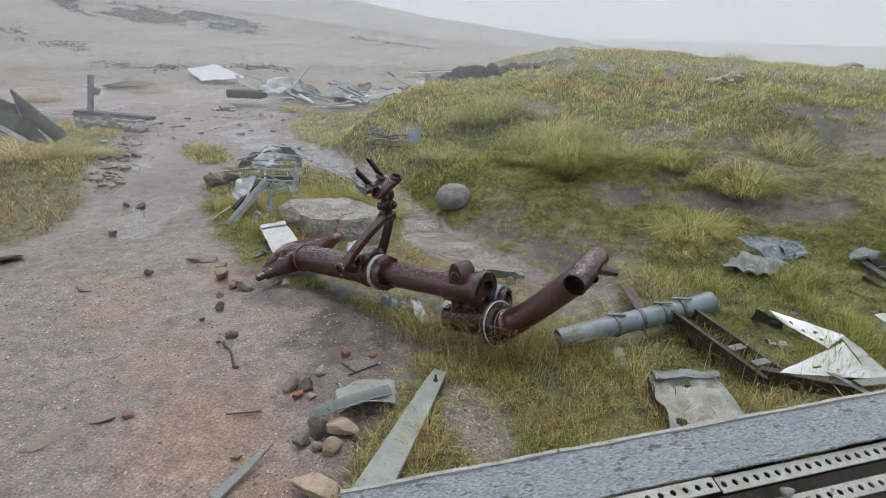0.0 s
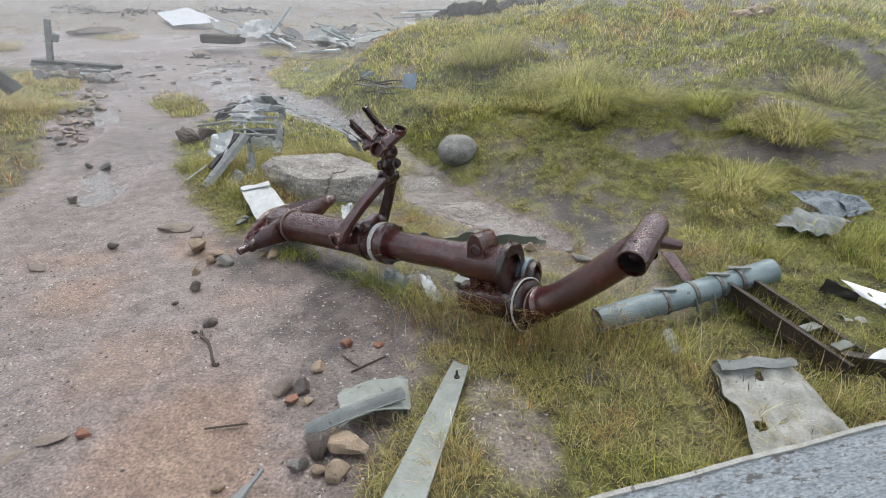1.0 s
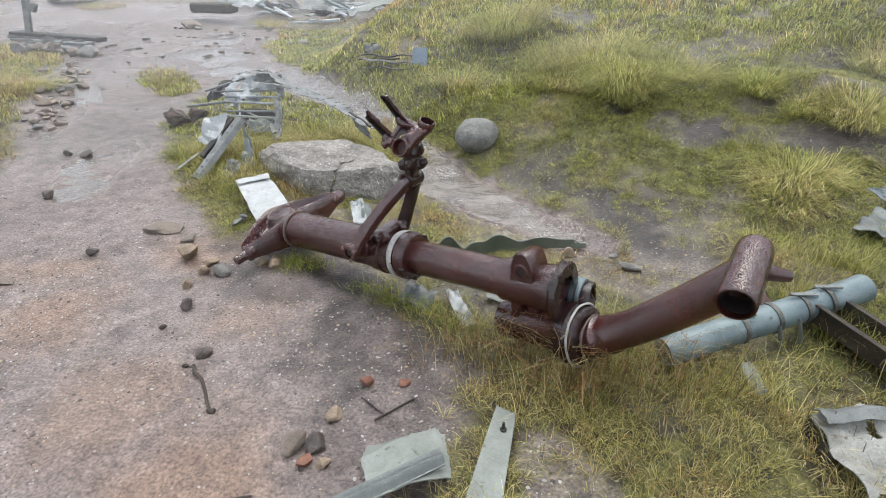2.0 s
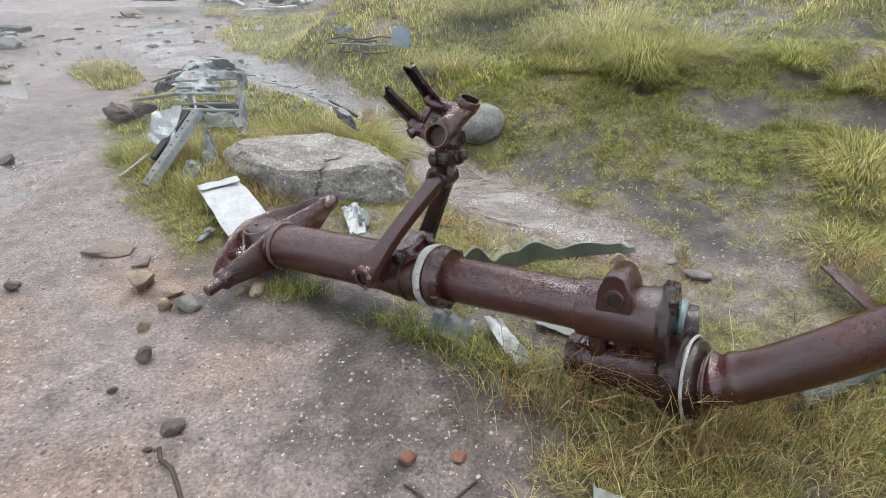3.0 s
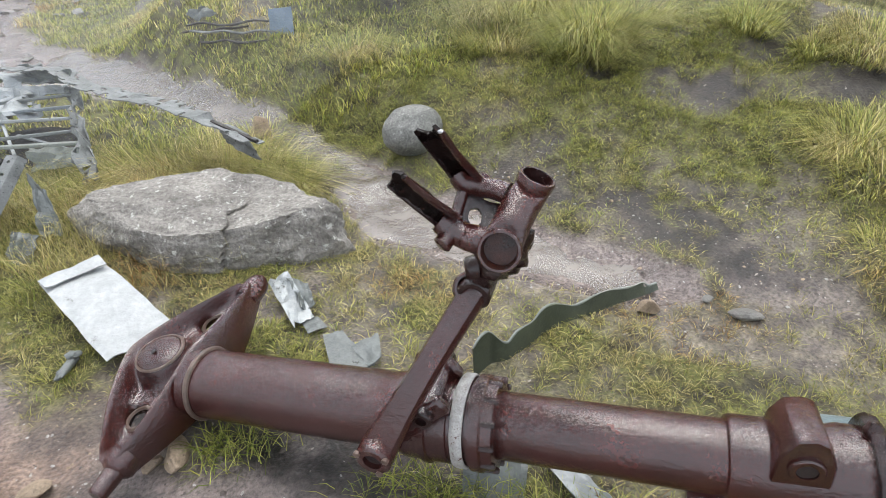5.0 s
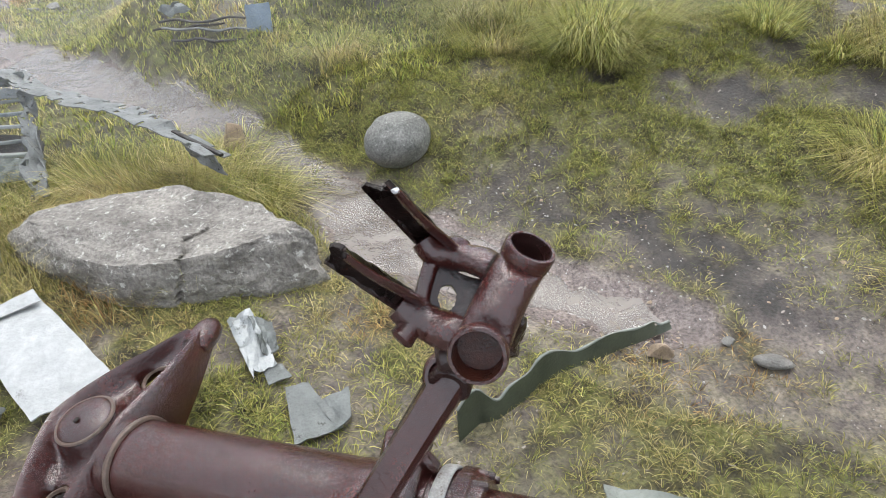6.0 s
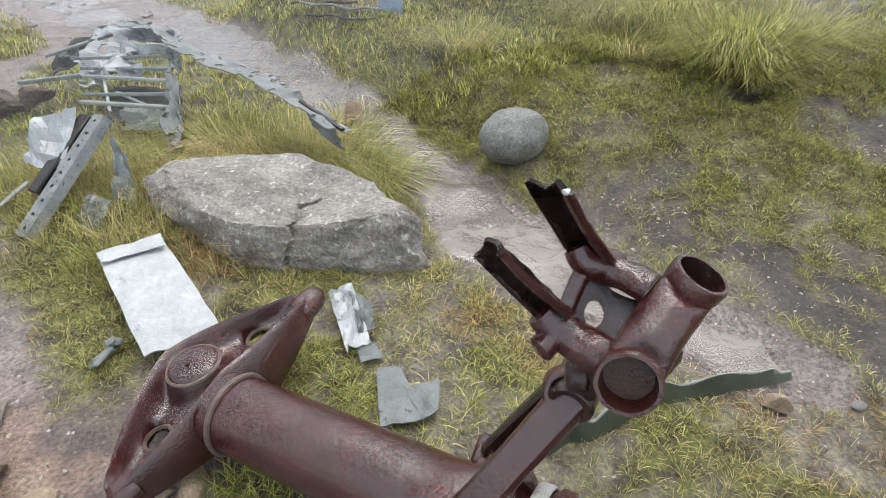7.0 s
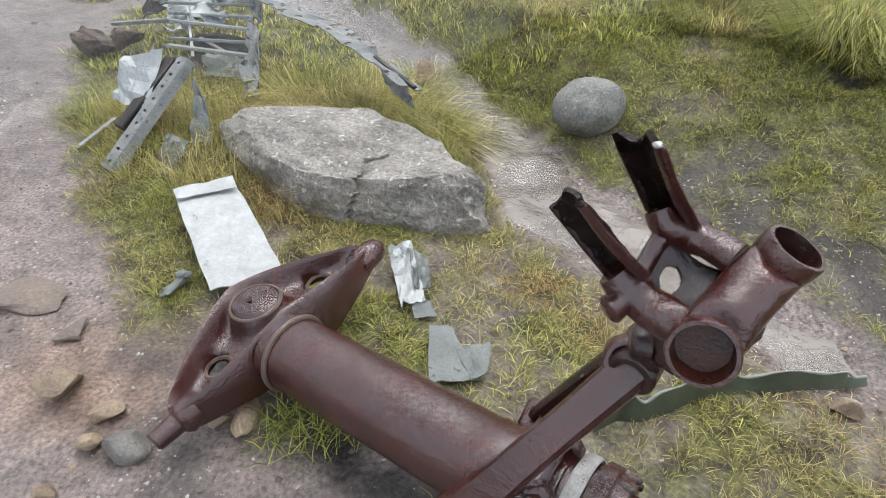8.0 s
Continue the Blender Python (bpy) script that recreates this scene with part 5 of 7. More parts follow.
blades("trough_grass", 1.46 + 0.3 * k + r.normal(0, 0.03, 420), 3.10 - 0.5 * k + r.normal(0, 0.03, 420), np.full(420, 0.17), 0.0027, 0.6, tint_of(1.5 + k, 3.1 - k, 20, 0.1 + 0 * k) * 0.8, 34, "grass growing up through the rusted trough", 0.4)

# fresh green wisps in the shelter of the leg
r = np.random.RandomState(6)
gx = np.concatenate([r.normal(cx, sx, n) for cx, sx, n in ((-0.49, 0.05, 50), (-0.36, 0.035, 150), (-0.25, 0.04, 110), (-0.13, 0.05, 70), (-0.86, 0.05, 70), (-0.80, 0.06, 150), (-0.90, 0.03, 90), (-0.42, 0.05, 80), (-0.26, 0.06, 80), (0.0, 0.07, 160))])
gy = np.concatenate([r.normal(cy, sy, n) for cy, sy, n in ((3.38, 0.03, 50), (3.29, 0.025, 150), (3.26, 0.03, 110), (3.19, 0.03, 70), (3.56, 0.03, 70), (3.60, 0.035, 150), (3.62, 0.02, 90), (3.36, 0.03, 80), (3.25, 0.035, 80), (3.1, 0.035, 160))])
blades("green_wisps", gx, gy, np.full(len(gx), 0.075), 0.0024, 1.1, GREEN[r.randint(0, 4, len(gx))] * np.array((0.95, 1.0, 0.85)), 29, "fresh green grass wisps sheltering under the leg", 0.6)

# thin rusty stalks by the hub, some with seed heads
r = np.random.RandomState(8)
spots = ((0.42, 2.69, 0.18, 0.06, 230, 0.21), (0.12, 2.9, 0.12, 0.05, 170, 0.17), (0.5, 2.78, 0.12, 0.05, 130, 0.24), (0.75, 2.78, 0.16, 0.07, 150, 0.19), (1.4, 2.62, 0.25, 0.1, 160, 0.2), (-0.04, 2.95, 0.06, 0.04, 90, 0.12))
x = np.concatenate([cx + r.normal(0, sx, n) for cx, cy, sx, sy, n, h in spots])
y = np.concatenate([cy + r.normal(0, sy, n) for cx, cy, sx, sy, n, h in spots])
h = np.concatenate([np.full(n, h) for cx, cy, sx, sy, n, h in spots])
n = len(x)
blades("dry_stalks", x, y, h, 0.0022, 0.8, np.concatenate([RUST, STRAW])[r.randint(0, 6, n)] * 0.8, 24, "thin rusty dead stalks leaning on the hub", 0.4)


def seed_heads(count, seed):
    """Arching stalks, each with a loose head of tiny seeds."""
    r = np.random.RandomState(seed)
    co, faces, tint = [], [], []
    for k in range(count):
        cx, cy, sx, sy, _, h = spots[r.randint(0, 4)]
        px, py = cx + r.normal(0, sx), cy + r.normal(0, sy)
        base = Vector((px, py, ground_z(px, py) - 0.005))
        a, tall = r.uniform(0, 6.283), h * r.uniform(1.0, 1.6)
        lean = Vector((math.cos(a), math.sin(a), 0)) * tall * r.uniform(0.4, 1.1)
        side = Vector((-math.sin(a), math.cos(a), 0)) * 0.0009
        col = (RUST if r.rand() < 0.6 else STRAW)[r.randint(0, 3)] * r.uniform(0.35, 0.9)
        pts = [base + Vector((0, 0, tall * (1.6 * t - 0.8 * t * t))) + lean * t * t for t in (0, 0.25, 0.5, 0.75, 1.0)]
        o = len(co)
        for p in pts:
            co += [p - side, p + side]
        for j in range(4):
            q = o + 2 * j
            faces += [(q, q + 1, q + 3), (q, q + 3, q + 2)]
        tint += [col] * 10
        for j in range(14):
            c = pts[3].lerp(pts[4], r.rand() * 1.05) + Vector(r.normal(0, 0.006, 3))
            d = Vector(r.normal(0, 1, 3)).normalized() * 0.0032
            e = d.orthogonal().normalized() * 0.0018
            o = len(co)
            co += [c - d, c + e, c + d, c - e]
            faces += [(o, o + 1, o + 2), (o, o + 2, o + 3)]
            tint += [col * 0.7] * 4
    me = raw_mesh("seed_heads", np.array([tuple(p) for p in co]), np.array(faces))
    attr = me.attributes.new("tint", "FLOAT_COLOR", "POINT")
    attr.data.foreach_set("color", np.column_stack([np.array(tint), np.ones(len(tint))]).astype(np.float32).ravel())
    me.materials.append(GRASS)
    return tagged(new("seed_heads", me), "fine arching grass stalks with dark seed heads", "grass", kind="stuff")


seed_heads(240, 31)

# the hillside farther up, haze lightening put into its tint, and the far moor
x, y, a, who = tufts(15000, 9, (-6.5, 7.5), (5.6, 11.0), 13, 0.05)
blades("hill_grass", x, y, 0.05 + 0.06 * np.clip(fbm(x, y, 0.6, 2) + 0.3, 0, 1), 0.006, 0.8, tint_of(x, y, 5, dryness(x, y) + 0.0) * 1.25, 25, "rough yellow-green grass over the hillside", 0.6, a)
x, y, a, who = tufts(4500, 10, (-16, 12), (10.5, 26), 14, 0.2)
blades("far_grass", x, y, np.full(len(x), 0.05), 0.016, 1.6, tint_of(x, y, 6, 0.5 + 0 * x) * np.array((0.8, 0.72, 0.8)), 26, "pale moor grass fading into fog", 0.6, a)
r = np.random.RandomState(17)
hx, hy = [], []
for cx, cy, rx, ry, n in ((-15, 23.5, 2.6, 1.3, 5200), (-11.8, 25.3, 2.0, 1.3, 4400), (-14.6, 18.2, 2.2, 0.4, 700), (-10, 16.6, 1.5, 0.3, 350), (-6.6, 17.5, 0.9, 0.3, 250), (-18, 29, 4, 1.2, 1500), (-4, 26, 3, 0.8, 500)):
    ang, d = r.uniform(0, 2 * np.pi, n), np.sqrt(r.rand(n))
    hx.append(cx + rx * d * np.cos(ang) + r.normal(0, 0.3, n))
    hy.append(cy + ry * d * np.sin(ang) + r.normal(0, 0.2, n))
hx, hy = np.concatenate(hx), np.concatenate(hy)
ok = fbm(hx, hy, 0.9, 3) > -0.12
hx, hy = hx[ok], hy[ok]
blades("heather", hx, hy, np.full(len(hx), 0.075), 0.07, 1.8, np.array([(0.075, 0.062, 0.06), (0.105, 0.085, 0.075), (0.055, 0.05, 0.05)])[r.randint(0, 3, len(hx))], 33, "dark heather and scree patches on the foggy hillside", 0.6)
x, y, a, who = tufts(2500, 9, (-7.5, -3.2), (3.0, 8.5), 15, 0.05)
blades("mound_grass", x, y, np.full(len(x), 0.085), 0.005, 1.2, tint_of(x, y, 7, 0.42 + 0 * x) * np.array((0.82, 0.7, 0.66)), 27, "yellow grass on the mound across the path", 0.6, a)
# ---- stones ----
def stone(name, x, y, radii, mat, label, seed, turn=0.0, sink=0.35, group="", rough=0.25, sub=3, facets=0.9, flat=0.0, category="stone"):
    bm = bmesh.new()
    rock(bm, (x, y, ground_z(x, y) + radii[2] * (1 - sink)), [k * 1.2 for k in radii], seed, turn, rough, sub, facets, flat)
    return solo(name, bm, mat, label, category, group, smooth=max(radii) > 0.15)


bm = bmesh.new()
ball = bmesh.new()
bmesh.ops.create_icosphere(ball, subdivisions=6, radius=1.0)
bc, bx = Vector((-0.975, 4.77, 0.02)), Vector((0.90, -0.436, 0.0)).normalized()
by = Vector((0.436, 0.90, 0))
for v in ball.verts:
    p = v.co.copy()
    p.z = min(p.z, 0.62 + 0.25 * noise.noise(p * 0.9)) if p.z > 0 else p.z
    k = 1 + 0.1 * noise.noise(p * 1.6 + Vector((3, 1, 2))) + 0.06 * noise.noise(p * 4) + 0.03 * noise.noise(p * 11) + 0.016 * noise.noise(p * 26) + 0.009 * noise.noise(p * 55)
    wide = 0.265 * (1 - 0.30 * max(0, -p.x)) * (1 - 0.25 * max(0, p.x))
    lean = 0.06 * p.x
    crack = 0.034 * math.exp(-((p.x - 0.36 - 0.1 * noise.noise(Vector((p.y * 3, p.z * 3, 0)))) / 0.022) ** 2) * (1 if p.y < 0.15 else 0.2)
    q = bc + bx * (p.x * k * 0.62) + by * (p.y * k * wide) + Vector((0, 0, p.z * k * (0.30 + lean)))
    v.co = q - (q - bc).normalized() * crack
join(bm, ball)
solo("boulder", bm, BOULDER, "long grey gritstone boulder, cracked, bedded in grass", "boulder")

bm = bmesh.new()
rock(bm, (0.055, 5.17, 0.2), (0.165, 0.135, 0.13), 4, 20, 0.1, 4, 0.12)
solo("round_stone", bm, GREY_STONE, "rounded grey stone at the stream's edge", "stone")

for k, (x, y, r, m, text, turn) in enumerate((
        (-1.485, 3.68, (0.085, 0.06, 0.06), OCHRE, "pale flat ochre stone on the path", 10),
        (-1.345, 3.605, (0.055, 0.032, 0.024), OCHRE, "flat orange stone beside the path", 15), (-1.33, 3.525, (0.038, 0.032, 0.03), OCHRE, "small orange-brown stone on gravel", 60),
        (-1.23, 3.51, (0.06, 0.042, 0.036), COBBLE, "grey angular stone on gravel", 5), (-1.06, 3.61, (0.03, 0.025, 0.025), OCHRE, "small ochre stone lying under the yoke", 30),
        (-0.985, 3.62, (0.05, 0.035, 0.03), OCHRE, "small yellow-brown stone under the yoke", 80), (-1.79, 3.98, (0.13, 0.09, 0.016), SLAB_STONE, "flat clay-coloured stone set in the path", 20),
        (-1.57, 3.86, (0.06, 0.045, 0.014), SLAB_STONE, "flat stone trodden into the path", 60),
        (-0.36, 2.735, (0.035, 0.028, 0.022), BRICK_RED, "red brick-coloured stone on soil", 30), (-0.21, 2.74, (0.028, 0.024, 0.015), BRICK_RED, "small reddish stone on soil", 70),
        (-0.445, 2.565, (0.042, 0.03, 0.024), OCHRE, "brown stone on bare soil", 10),
        (-0.55, 2.43, (0.055, 0.04, 0.04), SLAB_STONE, "angular brown stone in a small heap", 20), (-0.465, 2.44, (0.05, 0.035, 0.03), DARK_STONE, "dark angular stone in a small heap", 75),
        (-0.49, 2.36, (0.035, 0.027, 0.024), BRICK_RED, "reddish stone in a small heap", 40), (-0.43, 2.36, (0.026, 0.024, 0.02), OCHRE, "small pale stone in a heap", 0),
        (-0.225, 2.13, (0.085, 0.055, 0.055), OCHRE, "blocky sandy-brown stone under bent sheet metal", 8), (-0.335, 2.12, (0.05, 0.045, 0.06), DARK_STONE, "dark grey stone wedged beside the sheet", 30),
        (-0.29, 2.03, (0.032, 0.028, 0.025), OCHRE, "small orange stone in gravel", 50), (-0.225, 2.015, (0.04, 0.045, 0.04), OCHRE, "brown stone at the path's edge", 110),
        (-0.37, 2.05, (0.05, 0.035, 0.028), COBBLE, "grey stone at the path's edge", 60), (-0.21, 1.80, (0.11, 0.06, 0.045), OCHRE, "flat rusty-brown stone beside the spar", 5),
        (-0.62, 1.95, (0.035, 0.02, 0.015), OCHRE, "thin clay-coloured stone on soil", 30),
        (0.47, 2.74, (0.028, 0.024, 0.022), COBBLE, "small grey stone in dry grass", 0), (0.83, 3.63, (0.055, 0.035, 0.018), COBBLE, "pale flat stone beside the stream", -30),
        (0.77, 3.74, (0.022, 0.018, 0.014), COBBLE, "small white stone beside the stream", 0), (0.54, 3.76, (0.04, 0.035, 0.03), OCHRE, "brown pebble by the metal strip", 15),
        (-1.3, 2.13, (0.06, 0.045, 0.012), SLAB_STONE, "flat stone level with the path", 20), (-1.46, 1.98, (0.15, 0.06, 0.012), SLAB_STONE, "large flat slab level with the path", 60),
        (-2.3, 3.38, (0.07, 0.05, 0.014), SLAB_STONE, "orange stone set in the path", 10), (-2.02, 3.68, (0.035, 0.03, 0.03), DARK_STONE, "small dark stone on soil", 10),
        (-1.31, 3.05, (0.025, 0.02, 0.02), DARK_STONE, "small dark pebble on soil", 10), (-1.05, 2.88, (0.035, 0.03, 0.03), DARK_STONE, "small dark stone on the path", 10),
        (-1.36, 3.4, (0.04, 0.03, 0.03), OCHRE, "orange-brown stone on the path", 90), (-1.27, 3.22, (0.035, 0.03, 0.03), DARK_STONE, "dark stone on the path", 50),
        (-1.2, 2.15, (0.03, 0.025, 0.02), BRICK_RED, "small clay-red stone on soil", 50), (-2.95, 5.12, (0.05, 0.04, 0.04), DARK_STONE, "dark stone in a puddle", 0), (-3.12, 5.13, (0.04, 0.04, 0.035), DARK_STONE, "dark stone at a puddle's edge", 40),
        (-2.75, 4.38, (0.05, 0.04, 0.03), DARK_STONE, "dark stone on the path", 40), (-3.3, 3.75, (0.2, 0.15, 0.06), COBBLE, "low grey stone beside the path", 15),
        (-0.72, 5.75, (0.1, 0.08, 0.12), OCHRE, "weathered brown stone on the stream bank", 30),
        (2.95, 7.25, (0.1, 0.08, 0.06), OCHRE, "pale stone on the hillside", 0), (3.1, 7.32, (0.09, 0.07, 0.06), OCHRE, "pale stone on the hillside", 40), (3.2, 7.18, (0.08, 0.07, 0.06), OCHRE, "pale stone on the hillside", 80), (2.8, 7.2, (0.05, 0.04, 0.03), OCHRE, "small pale stone on the hillside", 80),
        (5.6, 9.3, (0.2, 0.16, 0.12), DARK_STONE, "dark boulder on the hill's crest", 0))):
    stone("stone", x, y, r, m, text, 40 + k, turn, group="loose stones", sub=2 if max(r) < 0.04 else 3)
rnd = random.Random(12)
for k in range(90):
    t = rnd.random()
    x, y = -3.62 - 1.3 * t + rnd.gauss(0, 0.11), 5.6 + 2.4 * t + rnd.gauss(0, 0.1)
    r = 0.022 + 0.05 * rnd.random() ** 2
    stone("stone", x, y, (r * 1.3, r, r * 0.6), rnd.choice((OCHRE, SLAB_STONE, SLAB_STONE, COBBLE)), "wet stone in the washed-out gully", 200 + k, rnd.uniform(0, 180), group="gully stones", sub=2)
for k in range(60):
    x, y = rnd.uniform(-5.2, -2.5), rnd.uniform(7.6, 11)
    r = 0.025 + 0.04 * rnd.random() ** 2
    stone("stone", x, y, (r * 1.6, r, r * 0.45), rnd.choice((COBBLE, SLAB_STONE, DARK_STONE)), "dark wet stone on the flooded flat", 300 + k, rnd.uniform(0, 180), group="stones in the wet flat", sub=2)
for x, y, r in ((-8.3, 13.2, (0.9, 0.35, 0.1)), (-4.7, 10.9, (0.2, 0.14, 0.08))):
    stone("boulder", x, y, r, SLAB_STONE, "low weathered boulder on the foggy moor", int(x * -7), group="far boulders", category="boulder")


def litter(name, mat, count, sizes, seed, label, xr, yr, power=1.0):
    """Loose grit on bare soil, as one object."""
    r = np.random.RandomState(seed)
    x, y = r.uniform(*xr, count * 4), yr[0] + (yr[1] - yr[0]) * r.uniform(0, 1, count * 4) ** power
    g, wet, clay, peat = covers(x, y)
    ok = (g < 0.35) & (fbm(x, y, 0.4, 3) + r.uniform(-0.4, 0.4, len(x)) > -0.05)
    x, y = x[ok][:count], y[ok][:count]
    z = land(x, y) + relief(x, y)
    ring = [(math.cos(q), math.sin(q)) for q in (2 * math.pi * k / 5 for k in range(5))]
    base = np.array([(0.55 * cx, 0.55 * cy, 0.75) for cx, cy in ring] + [(cx, cy, 0) for cx, cy in ring] + [(0, 0, 0.95)], float)
    tris = np.array([t for k in range(5) for t in ((k, k + 5, (k + 1) % 5), ((k + 1) % 5, k + 5, (k + 1) % 5 + 5), (k, (k + 1) % 5, 10))])
    n = len(x)
    s = sizes[0] * (sizes[1] / sizes[0]) ** (r.rand(n) ** 2)
    a = r.uniform(0, 2 * np.pi, n)
    v = base[None] * s[:, None, None] * 0.8 * r.uniform(0.75, 1.25, (n, 11, 3)) * r.uniform(0.65, 1.35, (n, 1, 3))
    v[..., 2] *= 0.7
    c, si = np.cos(a)[:, None], np.sin(a)[:, None]
    co = np.stack([v[..., 0] * c - v[..., 1] * si + x[:, None], v[..., 0] * si + v[..., 1] * c + y[:, None], v[..., 2] + z[:, None] - 0.1 * s[:, None]], -1)
    me = raw_mesh(name, co.reshape(-1, 3), (tris[None] + 11 * np.arange(n)[:, None, None]).reshape(-1, 3), smooth=False)
    me.materials.append(mat)
    return tagged(new(name, me), label, "gravel", kind="stuff")


litter("white_grit", GRIT, 5200, (0.0025, 0.0095), 1, "white quartz grit scattered on the bare path", (-3.2, 1.4), (1.2, 5.5), 1.2)
litter("brown_grit", OCHRE, 3600, (0.0025, 0.011), 2, "brown and orange grit on the path", (-3.2, 1.4), (1.2, 5.5), 1.2)
litter("dark_grit", DARK_STONE, 2800, (0.003, 0.013), 3, "dark peaty crumbs on the path", (-3.2, 1.4), (1.2, 5.5), 1.2)
litter("stream_gravel", COBBLE, 700, (0.008, 0.03), 4, "wet gravel on the flat by the stream", (-5.5, -1.2), (5.2, 11.5))

# ---- sheet metal round the leg ----
def sheet(name, corners, mat, label, thick=0.003, n=(16, 16), crumple=0.008, size=0.1, ragged=0.03, seed=0.0, keep=None, fold=None, category="metal sheet", group=""):
    return solo(name, slab(quad_sheet(*corners, crumple, size, fold, ragged, seed), n[0], n[1], thick, keep), mat, label, category, group)


sh = thing("aluminium_sheet", (-1.27, 4.28, 0.03), "white chalky aluminium sheet with a folded top edge, on grass", "metal sheet")
TL, TR, BL, BR = Vector((-1.50, 4.44, 0.10)), Vector((-1.315, 4.52, 0.115)), Vector((-1.235, 4.03, 0.045)), Vector((-1.015, 4.09, 0.075))
part("panel", slab(quad_sheet(TL, TR, BR, BL, 0.004, 0.13, lambda u, v: 0.012 * math.sin(v * 5), 0.025, 1.0), 18, 30, 0.004), ALUM_WHITE, sh)
part("folded_edge", slab(quad_sheet(TL + Vector((0, 0, 0.018)), TR + Vector((0.0, 0, 0.022)), TR.lerp(BR, 0.16) + Vector((-0.01, 0, 0.03)), TL.lerp(BL, 0.13) + Vector((0, 0, 0.022)), 0.004, 0.08, lambda u, v: 0.012 * u * math.sin(v * 3.1), 0.03, 2.0), 14, 6, 0.004), ALUM_WHITE, sh)

cr = thing("crumpled_foil", (-0.66, 4.15, 0.0), "crumpled torn piece of bright aluminium skin", "metal scrap")
part("crushed_skin", slab(quad_sheet((-0.725, 4.27, 0.06), (-0.65, 4.28, 0.08), (-0.585, 4.05, 0.035), (-0.655, 4.02, 0.03), 0.013, 0.07, None, 0.08, 3.0), 6, 10, 0.003), ALUM, cr, smooth=False)
part("torn_flap", slab(quad_sheet((-0.655, 4.25, 0.08), (-0.585, 4.22, 0.06), (-0.575, 4.1, 0.035), (-0.62, 4.08, 0.05), 0.014, 0.06, None, 0.1, 5.0), 5, 7, 0.003), ALUM_DULL, cr, smooth=False)
pl = thing("metal_plate", (-0.5, 3.89, 0.01), "dull grey torn metal plate lying on bare ground", "metal plate")
part("plate", slab(quad_sheet((-0.565, 3.95, 0.03), (-0.50, 3.945, 0.035), (-0.425, 3.76, 0.03), (-0.555, 3.75, 0.025), 0.004, 0.08, None, 0.03, 8.0), 12, 14, 0.004), ALUM_DULL, pl)
part("bent_tab", slab(quad_sheet((-0.485, 3.86, 0.035), (-0.39, 3.875, 0.055), (-0.40, 3.78, 0.045), (-0.44, 3.755, 0.03), 0.006, 0.05, None, 0.03, 9.0), 8, 8, 0.004), ALUM_DULL, pl)
sheet("metal_scrap", ((-0.63, 4.06, 0.02), (-0.57, 4.05, 0.03), (-0.545, 4.0, 0.02), (-0.61, 3.98, 0.02)), ALUM_DULL, "small grey scrap of metal on the soil", n=(6, 6), category="metal scrap")
bm = bmesh.new()
rock(bm, (-1.362, 4.05, 0.018), (0.022, 0.075, 0.018), 41, -15, 0.7, 3, 0.7)
rock(bm, (-1.345, 4.10, 0.03), (0.03, 0.025, 0.014), 42, 10, 0.7, 3, 0.7)
solo("metal_scrap", bm, ALUM_DULL, "short corroded bar of metal on the path's edge", "metal scrap")

# olive strip standing on its edge
SPINE = [(-0.14, 3.62), (-0.07, 3.66), (-0.01, 3.66), (0.06, 3.69), (0.14, 3.735), (0.23, 3.765), (0.31, 3.775), (0.42, 3.79), (0.5, 3.80), (0.58, 3.82), (0.65, 3.83)]


def strip_at(u, v):
    k = min(u * (len(SPINE) - 1), len(SPINE) - 1.001)
    i = int(k)
    f = k - i
    x, y = SPINE[i][0] * (1 - f) + SPINE[i + 1][0] * f, SPINE[i][1] * (1 - f) + SPINE[i + 1][1] * f
    tall = (0.118 - 0.078 * u) * (0.5 if u > 0.9 else 1.0) * (0.85 + 0.5 * noise.noise(Vector((u * 8, 0, 0))))
    return Vector((x, y + 0.02 + 0.02 * v, 0.002 + 0.012 * math.sin(u * 9 + 1) ** 2 + tall * v - 0.004 * u))


olive = thing("metal_strip", (0.25, 3.78, 0.0), "wavy dark olive metal strip standing on edge", "metal strip")
part("strip", slab(strip_at, 60, 5, 0.005), OLIVE, olive)
bm = bmesh.new()
sweep(bm, [strip_at(k / 20, 1.0) for k in range(21)], [0.0035 + 0.0015 * math.sin(k * 1.7) for k in range(21)], 8)
part("worn_edge", bm, GREEN_GREY, olive, "pale worn upper edge")

# pieces half under the leg
sheet("metal_sheet", ((-0.091, 3.328, 0.060), (-0.028, 3.292, 0.060), (0.054, 3.101, 0.030), (-0.010, 3.083, 0.020)), ALUM, "grey bent strip of metal under the leg", n=(6, 14), crumple=0.015, size=0.07, ragged=0.1)
sheet("metal_sheet", ((-0.30, 3.27, 0.03), (-0.17, 3.20, 0.025), (-0.12, 3.29, 0.06), (-0.26, 3.37, 0.06)), ALUM_DULL, "grey crumpled metal sheet under the collar", n=(10, 8), crumple=0.02, size=0.06)
sheet("metal_sheet", ((0.1, 3.3, 0.03), (0.45, 3.1, 0.03), (0.47, 3.22, 0.06), (0.14, 3.4, 0.05)), GREEN_GREY, "pale torn sheet in grass behind the leg", n=(16, 8), crumple=0.012)

# ---- bent panel and plank at the path's edge ----
cp = thing("bent_panel", (-0.2, 2.3, 0.03), "grey-green bent skin panel with a stiffener, on stones", "metal sheet")
